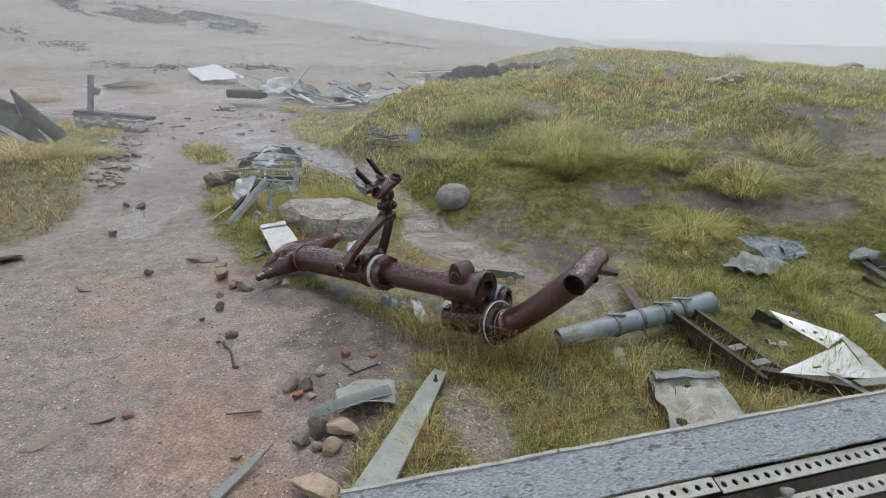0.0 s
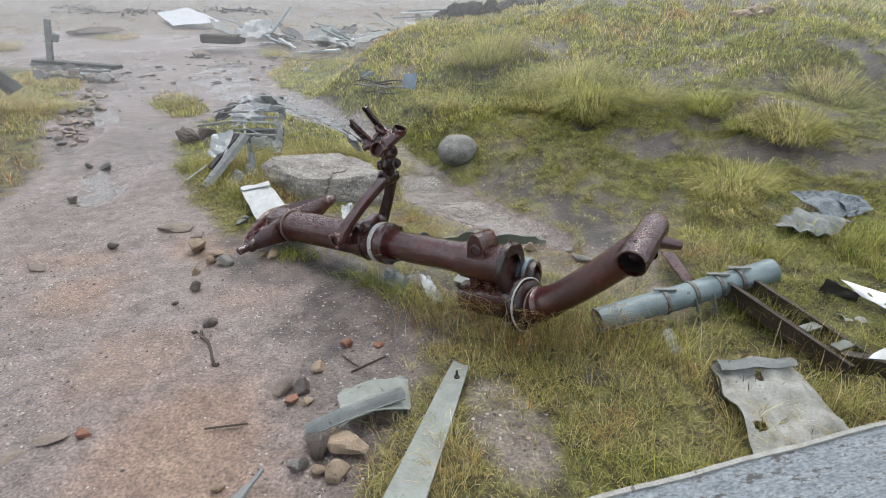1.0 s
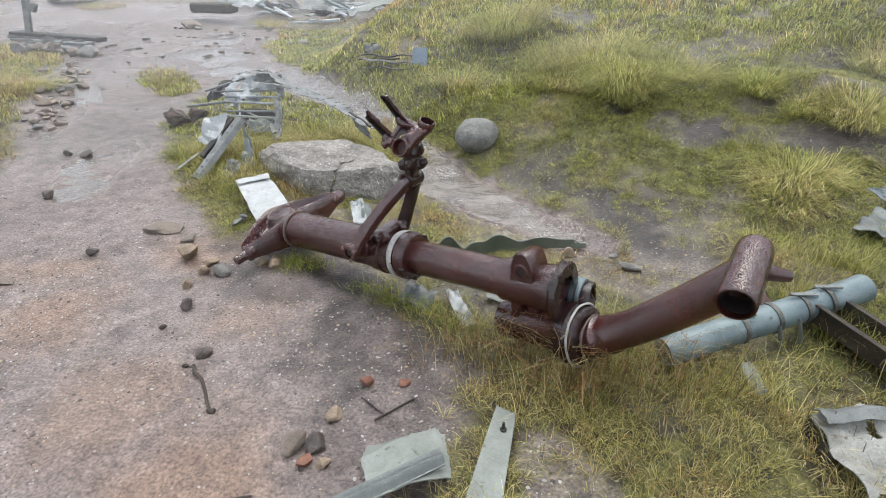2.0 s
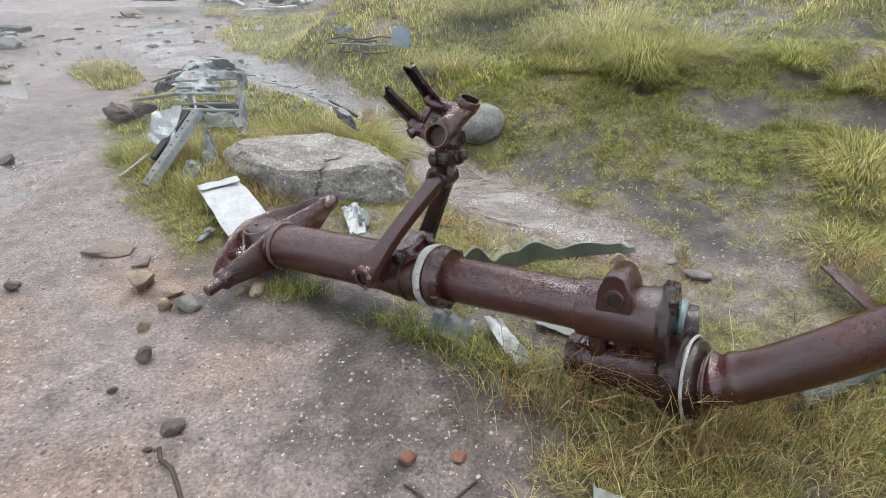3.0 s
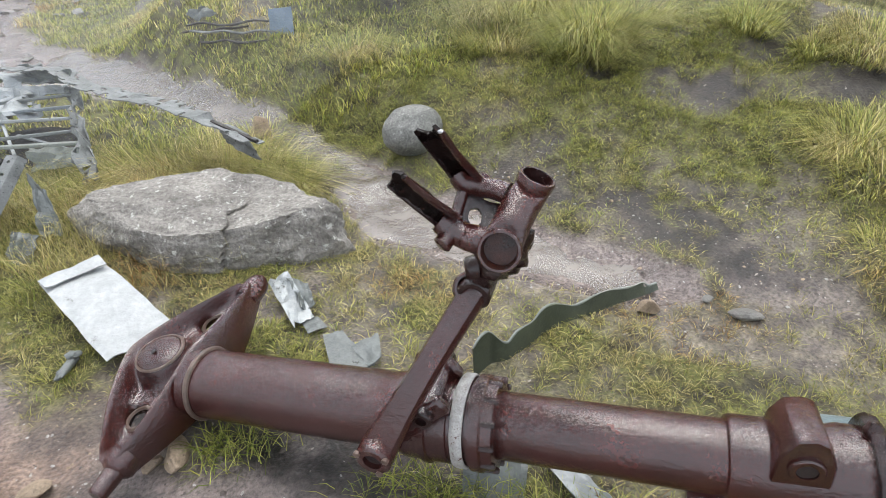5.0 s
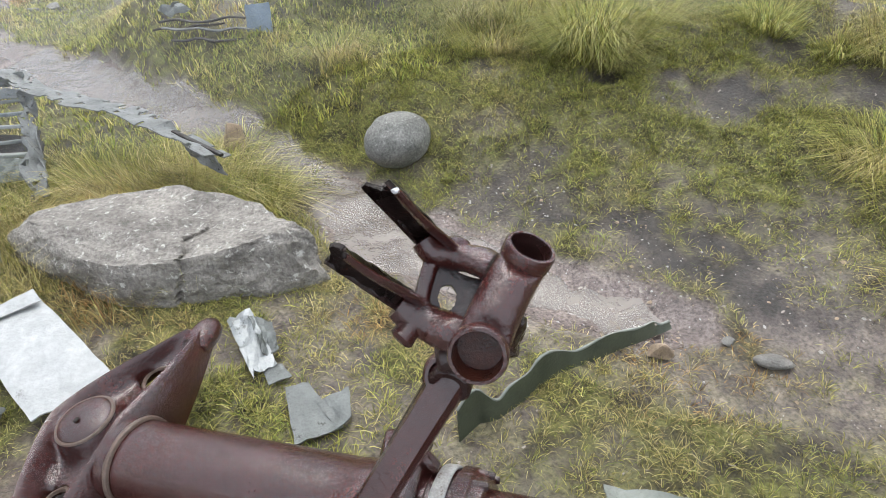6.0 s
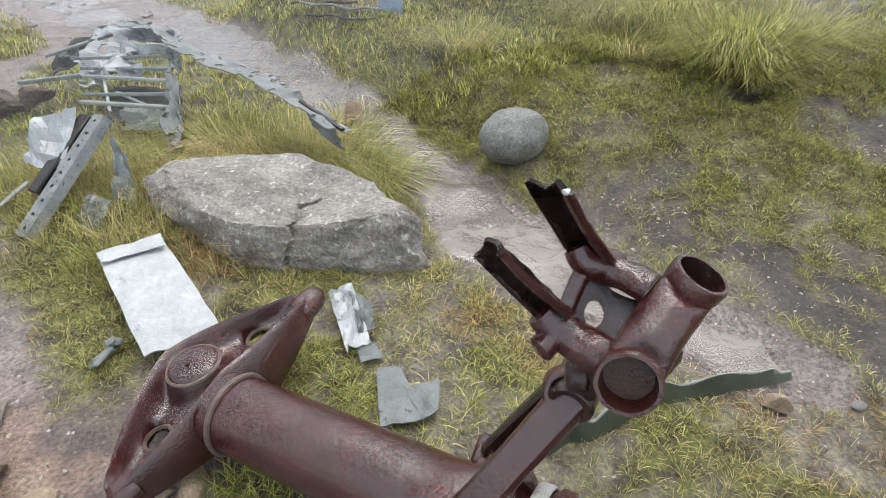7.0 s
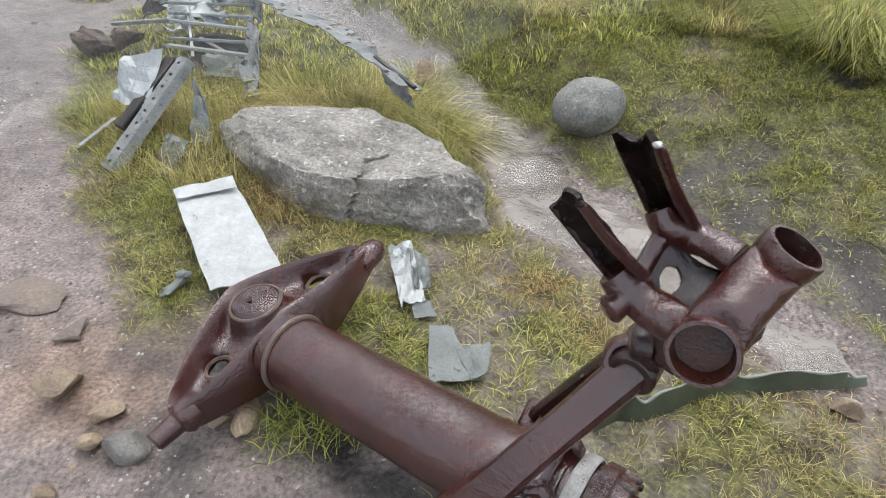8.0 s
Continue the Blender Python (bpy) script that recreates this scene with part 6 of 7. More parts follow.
part("skin", slab(quad_sheet((-0.30, 2.34, 0.075), (-0.05, 2.46, 0.05), (-0.02, 2.30, 0.045), (-0.25, 2.17, 0.085), 0.006, 0.12, lambda u, v: 0.03 * math.sin(u * 3.1), 0.03, 4.0), 18, 14, 0.004), GREEN_GREY, cp)
part("flap", slab(quad_sheet((-0.30, 2.42, 0.03), (-0.08, 2.50, 0.045), (-0.05, 2.44, 0.06), (-0.30, 2.33, 0.075), 0.008, 0.1, None, 0.05, 6.0), 14, 8, 0.004), GREEN_GREY, cp)


def stiffener(u, v):
    a, b, c = Vector((-0.375, 2.16, 0.055)), Vector((-0.22, 2.2, 0.125)), Vector((-0.05, 2.345, 0.085))
    p = a.lerp(b, u).lerp(b.lerp(c, u), u)
    q = (v - 0.5) * 2
    return p + Vector((0.4, -0.9, 0)).normalized() * -0.03 * q + Vector((0, 0, 0.016 * (1 - abs(q) ** 3) - 0.008 * math.sin(v * 12)))


part("stiffener", slab(stiffener, 24, 10, 0.004), ALUM_DULL, cp, "curved pressed stiffener rib")
bm = bmesh.new()
pk = slab(quad_sheet((-0.12, 1.70, 0.05), (0.035, 1.70, 0.05), (0.192, 2.575, 0.035), (0.128, 2.625, 0.03), 0.003, 0.3, lambda u, v: 0.008 * (u - 0.5) * math.sin(v * 7), 0.012, 3.0), 8, 40, 0.014)
join(bm, pk)
plank = thing("metal_plank", (0.06, 2.1, 0.02), "long flat grey-green metal strip lying on soil", "metal strip")
part("strip", bm, GREEN_GREY, plank)
bm = bmesh.new()
lathe(bm, (0.145, 2.50, 0.038), (0, 0, 1), [(0, 0.012), (0.012, 0.012), (0.016, 0.006), (0.04, 0.005), (0.04, 0)], 8)
part("bolt", bm, DARK_METAL, plank)
for a, b, w in (((-0.60, 1.72, 0.02), (-0.50, 1.93, 0.045), 0.045), ((-0.535, 1.84, 0.03), (-0.47, 1.99, 0.06), 0.02)):
    bm = bmesh.new()
    bar(bm, a, b, w, 0.014, (0.3, 0, 1), 0.004, 0.7)
    solo("metal_scrap", bm, ALUM_DULL, "narrow bent strip of grey metal on the path", "metal scrap")
# twigs and a dark bolt on the path
for a, b, r, text in (((-1.06, 2.80, 0.012), (-0.89, 2.57, 0.01), 0.007, "dark crooked twig with a knot"), ((-0.77, 2.20, 0.01), (-0.62, 2.235, 0.01), 0.004, "thin straight stick on the path"),
                      ((-0.3, 2.55, 0.01), (-0.17, 2.66, 0.012), 0.004, "thin dark twig on bare soil"), ((-0.36, 2.66, 0.01), (-0.27, 2.58, 0.008), 0.003, "thin dark twig on bare soil")):
    bm = bmesh.new()
    a, b = Vector(a), Vector(b)
    pts = [a.lerp(b, k / 6) + Vector((0, 0, 0.004)) + Vector((0.4, 0.3, 0)) * 0.03 * noise.noise(Vector((k, a.x * 9, 0))) for k in range(7)]
    for p, q in zip(pts, pts[1:]):
        lathe(bm, p, q - p, [(0, 0), (0, r), ((q - p).length * 1.05, r * 0.95), ((q - p).length * 1.05, 0)], 7)
    if r > 0.006:
        rock(bm, tuple(b), (0.022, 0.016, 0.014), 3, sub=2)
        rock(bm, tuple(a - Vector((0.03, 0.0, 0))), (0.016, 0.012, 0.01), 4, sub=2)
    solo("twig", bm, TWIG, text, "twig")

# ---- the blue-grey duct ----
duct = thing("duct_pipe", (1.2, 3.03, 0.05), "blue-grey painted duct pipe with band clamps in grass", "pipe")
DA, DB = Vector((0.77, 2.88, 0.082)), Vector((1.655, 3.195, 0.195))
dd = (DB - DA).normalized()
DL = (DB - DA).length
bm = bmesh.new()
lathe(bm, DA, dd, [(0.0, 0.050), (0.0, 0.057), (0.05, 0.059), (0.3, 0.058), (DL * 0.66, 0.057), (DL * 0.8, 0.054), (DL * 0.93, 0.056), (DL, 0.060), (DL, 0.054), (DL - 0.1, 0.05)], 40, wobble=0.03)
part("tube", bm, DUCT_BLUE, duct)
for t in (0.36, 0.52, 0.665, 0.79):
    bm = bmesh.new()
    lathe(bm, DA + dd * DL * t, dd + Vector((0.05, 0, 0.03)), [(-0.010, 0.056), (-0.010, 0.062), (-0.005, 0.064), (0.005, 0.064), (0.010, 0.062), (0.010, 0.056)], 36, close=True)
    cl = part("band_clamp", bm, CLAMP, duct)
    if t != 0.52:
        s = axes(dd)[1]
        bm = bmesh.new()
        c = DA + dd * DL * t + Vector((0, 0, 0.066))
        bar(bm, c - dd * 0.05 - s * 0.02 + Vector((0, 0, 0.006)), c + dd * 0.045 + s * 0.02, 0.02, 0.008, (0, 0, 1), 0.002)
        part("clamp_tab", bm, ALUM_DULL, cl, "pale bent clamp tab")
for t in (0.6, 0.5):
    s = axes(dd)[1]
    bm = bmesh.new()
    c = DA + dd * DL * t
    bar(bm, c + s * 0.062 + Vector((0, 0, 0.01)), c + s * 0.085 + dd * 0.02 + Vector((0, 0, -0.1)), 0.018, 0.004, dd, 0.001)
    part("strap_end", bm, ALUM_DULL, duct, "loose strap hanging from the duct")
bm = bmesh.new()
bar(bm, (1.25, 3.48, 0.14), (1.33, 3.16, 0.06), 0.08, 0.01, (0.2, 0, 1), 0.002)
solo("rusted_strip", bm, OXIDE, "flat brown rusted strip leaning behind the duct", "metal strip")

# ---- dark trough, rails and bright bracket ----
tr = thing("metal_trough", (1.6, 2.85, 0.05), "dark rusted metal trough sunk in grass", "metal channel")
TA, TB = Vector((1.46, 3.10, 0.155)), Vector((1.76, 2.60, 0.07))
ts = axes(TB - TA)[1]
for side in (-1, 1):
    bm = bmesh.new()
    bar(bm, TA + ts * side * 0.065, TB + ts * side * 0.065, 0.008, 0.085, (0, 0, 1), 0.002)
    bar(bm, TA + ts * side * 0.07 + Vector((0, 0, 0.042)), TB + ts * side * 0.07 + Vector((0, 0, 0.042)), 0.022, 0.005, (0, 0, 1), 0.002)
    part("side_rail", bm, RUSTY_RAIL, tr)
bm = bmesh.new()
bar(bm, TA - Vector((0, 0, 0.035)), TB - Vector((0, 0, 0.035)), 0.125, 0.008, (0, 0, 1), 0.002)
part("bottom", bm, RUSTY_RAIL, tr)
for t, z in ((0.62, 0.03), (0.85, 0.04)):
    bm = bmesh.new()
    c = TA.lerp(TB, t) + Vector((0, 0, z))
    bar(bm, c - ts * 0.06, c + ts * 0.075 + Vector((0.03, 0.03, 0)), 0.045, 0.01, (0, 0, 1), 0.002)
    part("cross_piece", bm, ALUM_DULL, tr)
bm = bmesh.new()
bar(bm, (1.70, 2.64, 0.075), (2.06, 2.50, 0.09), 0.008, 0.075, (0, 0, 1), 0.002)
bar(bm, (1.70, 2.655, 0.112), (2.06, 2.515, 0.127), 0.045, 0.006, (0, 0, 1), 0.002)
solo("angle_rail", bm, RUSTY_RAIL, "dark rusted angle rail on edge", "metal rail")
bm = bmesh.new()
bar(bm, (2.0, 2.62, 0.13), (2.1, 2.42, 0.13), 0.03, 0.008, (0, 0, 1), 0.002)
bar(bm, (2.06, 2.5, 0.15), (2.4, 2.6, 0.14), 0.05, 0.008, (0, 0, 1), 0.002)
solo("angle_rail", bm, ALUM_DULL, "pale bent strip beside the big spar", "metal rail")


def holes_at(points, r):
    return lambda u, v: all((u - a) ** 2 * k + (v - b) ** 2 > r * r for a, b, k in points)


br = thing("aluminium_bracket", (2.1, 2.85, 0.1), "bright white perforated aluminium bracket, bent to a point", "bracket")
part("perforated_arm", slab(quad_sheet((1.934, 3.108, 0.200), (1.974, 3.012, 0.170), (2.072, 2.768, 0.170), (2.187, 2.854, 0.200), 0.003, 0.1, None, 0.015, 2.0), 24, 60, 0.004,
     holes_at([(0.5, b, 0.08) for b in (0.27, 0.66)] + [(0.75, b, 0.2) for b in (0.47, 0.8)], 0.034)), ALUM_BRIGHT, br)
part("gusset", slab(quad_sheet((1.774, 2.599, 0.120), (1.805, 2.623, 0.125), (2.158, 2.802, 0.190), (2.176, 2.576, 0.130), 0.005, 0.16, None, 0.01, 5.0), 40, 40, 0.004,
     holes_at([(0.45, 0.45, 1.0)], 0.055)), ALUM_BRIGHT, br)
part("bent_wing", slab(quad_sheet((2.162, 2.827, 0.195), (2.187, 2.854, 0.200), (2.289, 2.502, 0.130), (2.176, 2.576, 0.130), 0.006, 0.15, None, 0.02, 7.0), 14, 20, 0.004), ALUM, br)
bm = slab(quad_sheet((1.86, 3.13, 0.06), (1.98, 3.04, 0.06), (1.985, 3.03, 0.17), (1.87, 3.12, 0.2), 0.012, 0.06, None, 0.06, 2.0), 10, 10, 0.004)
part("back_plate", bm, DARK_METAL, br)
sheet("metal_scrap", ((1.86, 3.0, 0.1), (1.94, 2.97, 0.1), (1.96, 2.9, 0.09), (1.88, 2.92, 0.09)), ALUM_WHITE, "small white crumpled scrap in grass", n=(8, 8), crumple=0.015, size=0.04, category="metal scrap")

# ---- skin sheets on the right of the duct ----
sk = thing("skin_sheet", (1.35, 2.4, 0.03), "grey weathered skin sheet with a torn hole", "metal sheet")
part("panel", slab(quad_sheet((1.17, 2.58, 0.085), (1.49, 2.62, 0.085), (1.58, 2.08, 0.04), (1.17, 2.08, 0.04), 0.02, 0.13, lambda u, v: 0.02 * math.sin(u * 3.1) - 0.015 * v, 0.04, 3.0), 34, 40, 0.004,
     lambda u, v: (u - 0.45) ** 2 * 0.6 + (v - 0.18 + 0.05 * math.sin(u * 14)) ** 2 > 0.0036 and (u - 0.17) ** 2 * 0.5 + (v - 0.62) ** 2 > 0.003), LIP_WHITE, sk)
part("rolled_edge", slab(quad_sheet((1.17, 2.585, 0.09), (1.49, 2.62, 0.09), (1.48, 2.55, 0.115), (1.18, 2.51, 0.115), 0.008, 0.09, lambda u, v: 0.02 * math.sin(v * 3.1), 0.03, 6.0), 20, 8, 0.004), ALUM_DULL, sk)
part("side_return", slab(quad_sheet((1.165, 2.58, 0.08), (1.16, 2.42, 0.06), (1.15, 2.42, 0.0), (1.155, 2.58, 0.0), 0.004, 0.1, None, 0.03, 7.0), 8, 4, 0.004), DARK_METAL, sk)
sheet("metal_scrap", ((1.06, 2.86, 0.05), (1.10, 2.87, 0.06), (1.115, 2.74, 0.03), (1.07, 2.73, 0.02)), GREEN_GREY, "small pale scrap of sheet standing in grass", n=(8, 10), crumple=0.006, size=0.04, category="metal scrap")
cs = thing("crumpled_skin", (2.2, 3.85, 0.220), "crumpled blue-grey and dull skin sheets on the bank", "metal sheet")
part("upper_sheet", slab(quad_sheet((2.085, 3.971, 0.327), (2.306, 3.946, 0.341), (2.463, 3.827, 0.284), (2.238, 3.759, 0.218), 0.02, 0.16, None, 0.04, 3.0), 18, 16, 0.004), FLAKE_BLUE, cs)
part("lower_sheet", slab(quad_sheet((1.906, 3.727, 0.194), (2.099, 3.876, 0.253), (2.317, 3.714, 0.249), (2.136, 3.579, 0.207), 0.02, 0.11, None, 0.06, 6.0), 18, 18, 0.004), ALUM_DULL, cs)
part("folded_lip", slab(quad_sheet((2.319, 3.928, 0.332), (2.463, 3.906, 0.330), (2.492, 3.820, 0.268), (2.330, 3.768, 0.243), 0.02, 0.08, None, 0.05, 8.0), 10, 10, 0.004), FLAKE_BLUE, cs)
db = thing("wreck_debris", (2.80, 3.50, 0.18), "heap of dark torn metal with pale broken castings", "wreckage")
bm = bmesh.new()
for k, (a, b, w) in enumerate((((2.72, 3.65, 0.29), (2.84, 3.26, 0.20), 0.05), ((2.66, 3.52, 0.25), (2.78, 3.32, 0.19), 0.03))):
    bar(bm, a, b, w, 0.03, (0, 0, 1), 0.005)
part("broken_bar", bm, DARK_METAL, db)
part("torn_sheet", slab(quad_sheet((2.74, 3.68, 0.29), (3.02, 3.62, 0.33), (3.00, 3.40, 0.26), (2.80, 3.42, 0.23), 0.05, 0.1, None, 0.1, 9.0), 16, 14, 0.005), DARK_METAL, db)
bm = bmesh.new()
rock(bm, (2.78, 3.72, 0.31), (0.11, 0.07, 0.05), 14, 20, 0.4)
rock(bm, (2.94, 3.70, 0.33), (0.07, 0.06, 0.06), 15, 70, 0.4)
part("casting", bm, ALUM_DULL, db)
sheet("metal_scrap", ((2.5, 3.13, 0.19), (2.66, 3.16, 0.21), (2.68, 3.1, 0.2), (2.52, 3.07, 0.18)), ALUM_WHITE, "white folded scrap of sheet in grass", n=(10, 6), category="metal scrap")
sheet("metal_sheet", ((2.45, 3.05, 0.16), (2.62, 3.08, 0.2), (2.7, 2.85, 0.15), (2.5, 2.8, 0.13)), ALUM_DULL, "dull torn sheet beside the bright bracket", n=(12, 12), crumple=0.03, size=0.09)

# ---- the big spar in front ----
sp = thing("wing_spar", (1.0, 1.75, 0.1), "long blue-grey spar with flaking paint and perforated lips", "spar")
SA, SB = Vector((-0.06, 1.535, 0.272)), Vector((2.35, 2.365, 0.282))
sd = (SB - SA).normalized()
sn = Vector((sd.y, -sd.x, 0)).normalized()
SL = (SB - SA).length


def spar(s, off, z=0.0):
    return SA + sd * s + sn * off + Vector((0, 0, z))


def spar_top(u, v):
    s = u * SL
    narrow = min(1.0, 0.25 + s / 0.55)
    return spar(s, 0.195 * v * narrow, -0.01 * v + 0.007 * noise.noise(Vector((s * 7, v * 3, 0))) + 0.003 * noise.noise(Vector((s * 30, v * 9, 4))))


part("skin", slab(spar_top, 200, 20, 0.008, lambda u, v: abs(v - 0.72 - 0.05 * math.sin(u * 60)) > 0.055 * max(0.0, 1 - abs(u - 0.165) / 0.055)), SPAR_BLUE, sp)
bm = slab(lambda u, v: spar(u * SL, -0.012 + 0.014 * v + 0.002 * math.sin(u * 40), 0.006 + 0.003 * noise.noise(Vector((u * 30, 0, 1)))), 90, 1, 0.012)
part("edge_strip", bm, LIP_WHITE, sp, "pale worn edge strip")
# Side web, like the inner web, is near-black below the paler skin
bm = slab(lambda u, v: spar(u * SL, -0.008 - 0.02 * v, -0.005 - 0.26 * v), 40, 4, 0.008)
part("web", bm, DARK_METAL, sp)
for k, (o, w, z, s0, s1) in enumerate(((0.205, 0.05, -0.012, 0.55, 1.18), (0.196, 0.055, -0.03, 1.2, SL), (0.30, 0.05, -0.055, 1.1, SL))):
    n = int((s1 - s0) / 0.042)
    bm = slab(lambda u, v, o=o, w=w, z=z, s0=s0, s1=s1: spar(s0 + u * (s1 - s0), o + w * v, z - 0.012 * v), n * 18, 20, 0.006,
              (lambda u, v, n=n: (((u * n) % 1 - 0.5) / 0.23) ** 2 + ((v - 0.5) / 0.2) ** 2 > 1))
    part("perforated_lip", bm, LIP_WHITE, sp, "pale riveted lip with a row of holes")
bm = slab(lambda u, v: spar(1.15 + u * (SL - 1.15), 0.245 + 0.06 * v, -0.06 - 0.03 * math.sin(v * 3.1)), 60, 5, 0.006)
part("gutter", bm, RUSTY_RAIL, sp)
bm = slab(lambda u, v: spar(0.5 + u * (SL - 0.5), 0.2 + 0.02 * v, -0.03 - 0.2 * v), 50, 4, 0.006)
part("inner_web", bm, DARK_METAL, sp)
bm = slab(lambda u, v: spar(1.05 + u * (SL - 1.05), 0.34 + 0.16 * v, -0.085 - 0.05 * v + 0.01 * noise.noise(Vector((u * 20, v * 3, 2)))), 60, 6, 0.006)
part("lower_flange", bm, RUSTY_RAIL, sp)
bm = bmesh.new()
rock(bm, spar(1.40, 0.30, -0.035), (0.028, 0.02, 0.015), 77, sub=2)
solo("stone", bm, COBBLE, "small stone lying on the spar", "stone")

# ---- slatted wreck beyond the boulder ----
w1 = thing("wing_panel_wreck", (-1.9, 5.8, 0.1), "torn wing panel with exposed ribs among tall grass", "wreckage")
R0, R1 = Vector((-1.69, 6.08, 0.32)), Vector((-1.52, 5.26, 0.14))
L0, L1 = Vector((-2.24, 6.14, 0.27)), Vector((-2.0, 5.55, 0.13))
bm = slab(lambda u, v: R0.lerp(R1, u) + Vector((0.06 * v - 0.02 + 0.05 * noise.noise(Vector((u * 7, v * 2, 4))), 0.01, 0.03 * math.sin(u * 5) + 0.07 * noise.noise(Vector((u * 9, v * 2, 0))))), 26, 5, 0.006, lambda u, v: noise.noise(Vector((u * 14, v * 3, 5))) < 0.3)
part("edge_rail", bm, LICHEN_METAL, w1, smooth=False)
for k, (t, z, m) in enumerate(((0.10, 0.05, ALUM_DULL), (0.24, 0.035, FLAKE_BLUE), (0.38, 0.03, ALUM), (0.52, 0.02, ALUM_DULL), (0.66, 0.02, GREEN_GREY))):
    a, b = R0.lerp(R1, t), L0.lerp(L1, t * 1.15) + Vector((0.03 * (k % 2), 0.05 * ((k * 7) % 3 - 1), 0))
    bm = bmesh.new()
    bar(bm, a + Vector((0, 0, z * 0.4)), b + Vector((0, 0, z)), 0.045 if k in (1, 4) else 0.022, 0.016, (0, 0.2, 1), 0.003)
    part("rib", bm, m, w1)
bm = bmesh.new()
bar(bm, (-2.05, 6.0, 0.3), (-1.95, 5.72, 0.12), 0.016, 0.01, (0, 0, 1), 0.002)
bar(bm, (-1.95, 5.85, 0.18), (-1.6, 5.62, 0.12), 0.02, 0.01, (0, 0, 1), 0.002)
part("brace", bm, ALUM, w1)
part("top_skin", slab(quad_sheet((-2.25, 6.12, 0.26), (-2.2, 6.36, 0.38), (-1.72, 6.3, 0.4), (-1.70, 6.06, 0.33), 0.03, 0.16, None, 0.08, 4.0), 12, 14, 0.005, lambda u, v: noise.noise(Vector((u * 5, v * 6, 1))) < 0.34), ALUM, w1, smooth=False)
# Lower skin coloured near-black to paint the shade behind the ribs
part("lower_skin", slab(quad_sheet((-2.1, 6.0, 0.13), (-1.66, 5.98, 0.16), (-1.6, 5.65, 0.07), (-1.95, 5.68, 0.06), 0.02, 0.2, None, 0.06, 5.0), 14, 14, 0.005), DARK_METAL, w1)
part("crushed_skin", slab(quad_sheet((-2.22, 6.08, 0.27), (-1.9, 6.1, 0.34), (-1.82, 5.9, 0.26), (-2.12, 5.86, 0.2), 0.03, 0.12, None, 0.12, 7.0), 14, 12, 0.005, lambda u, v: noise.noise(Vector((u * 6, v * 6, 4))) < 0.3), ALUM, w1, smooth=False)
part("bent_skin", slab(quad_sheet((-1.86, 5.7, 0.16), (-1.56, 5.62, 0.15), (-1.55, 5.52, 0.1), (-1.84, 5.56, 0.08), 0.02, 0.1, None, 0.1, 9.0), 12, 6, 0.005), GREEN_GREY, w1, smooth=False)
part("dark_edge", slab(quad_sheet((-2.5, 6.22, 0.12), (-2.42, 6.4, 0.26), (-2.15, 6.44, 0.36), (-2.22, 6.2, 0.27), 0.03, 0.12, None, 0.08, 6.0), 12, 12, 0.005), DARK_METAL, w1)
bm = bmesh.new()
bar(bm, (-2.55, 6.06, 0.16), (-2.0, 6.0, 0.24), 0.03, 0.02, (0, 0, 1), 0.003)
bar(bm, (-2.45, 6.22, 0.26), (-1.9, 6.42, 0.4), 0.04, 0.015, (0, 0, 1), 0.003)
part("loose_rail", bm, LICHEN_METAL, w1)
bm = bmesh.new()
rock(bm, (-2.62, 5.93, 0.1), (0.19, 0.1, 0.1), 61, -12, 0.7, 4, 0.8)
rock(bm, (-2.45, 5.98, 0.12), (0.12, 0.08, 0.08), 62, 20, 0.7, 4, 0.8)
solo("rusted_lump", bm, BROWN_LUMP, "brown corroded lump of wreckage beside the path", "wreckage")

# long torn strip running over the grass
SP2 = [(-2.02, 6.32, 0.42), (-1.75, 6.06, 0.46), (-1.58, 5.92, 0.40), (-1.36, 5.74, 0.37), (-1.12, 5.52, 0.36), (-0.92, 5.26, 0.37), (-0.72, 5.02, 0.33)]


def torn_strip(u, v):
    k = min(u * 6, 5.999)
    i = int(k)
    p = Vector(SP2[i]).lerp(Vector(SP2[i + 1]), k - i)
    w = 0.17 + 0.12 * noise.noise(Vector((u * 7, v * 2, 0)))
    return p + Vector((0.55, 0.5, 0)) * w * (v - 0.5) + Vector((0, 0, 0.02 * noise.noise(Vector((u * 12, v * 2, 3))) - 0.05 * v * (1 if u > 0.82 else 0.2)))


ls = thing("torn_strip", (-1.3, 5.6, 0.1), "long ragged pale metal strip propped over tall grass", "metal strip")
part("strip", slab(torn_strip, 90, 10, 0.005, lambda u, v: noise.noise(Vector((u * 30, v * 3, 8))) + 0.8 * abs(v - 0.5) < 0.5), LICHEN_METAL, ls, smooth=False)
bm = bmesh.new()
bar(bm, (-0.9, 5.24, 0.345), (-0.70, 4.99, 0.315), 0.02, 0.014, (0, 0, 1), 0.003)
part("dark_rail", bm, DARK_METAL, ls)
part("hanging_plate", slab(quad_sheet((-0.86, 5.18, 0.33), (-0.72, 5.0, 0.3), (-0.71, 5.0, 0.22), (-0.84, 5.16, 0.26), 0.015, 0.08, None, 0.1, 6.0), 10, 8, 0.005), LICHEN_METAL, ls, smooth=False)
part("raised_end", slab(quad_sheet((-2.0, 6.36, 0.34), (-1.95, 6.28, 0.44), (-1.62, 5.98, 0.45), (-1.66, 6.02, 0.36), 0.02, 0.12, None, 0.14, 2.0), 8, 16, 0.005), ALUM_DULL, ls, smooth=False)

# perforated channel and white crumpled skin
w2 = thing("channel_wreck", (-1.75, 4.8, 0.1), "grey perforated channel propped on white crumpled skin", "wreckage")
CA, CB = Vector((-1.909, 4.696, 0.030)), Vector((-1.70, 5.13, 0.335))
cside = axes(CB - CA)[1]
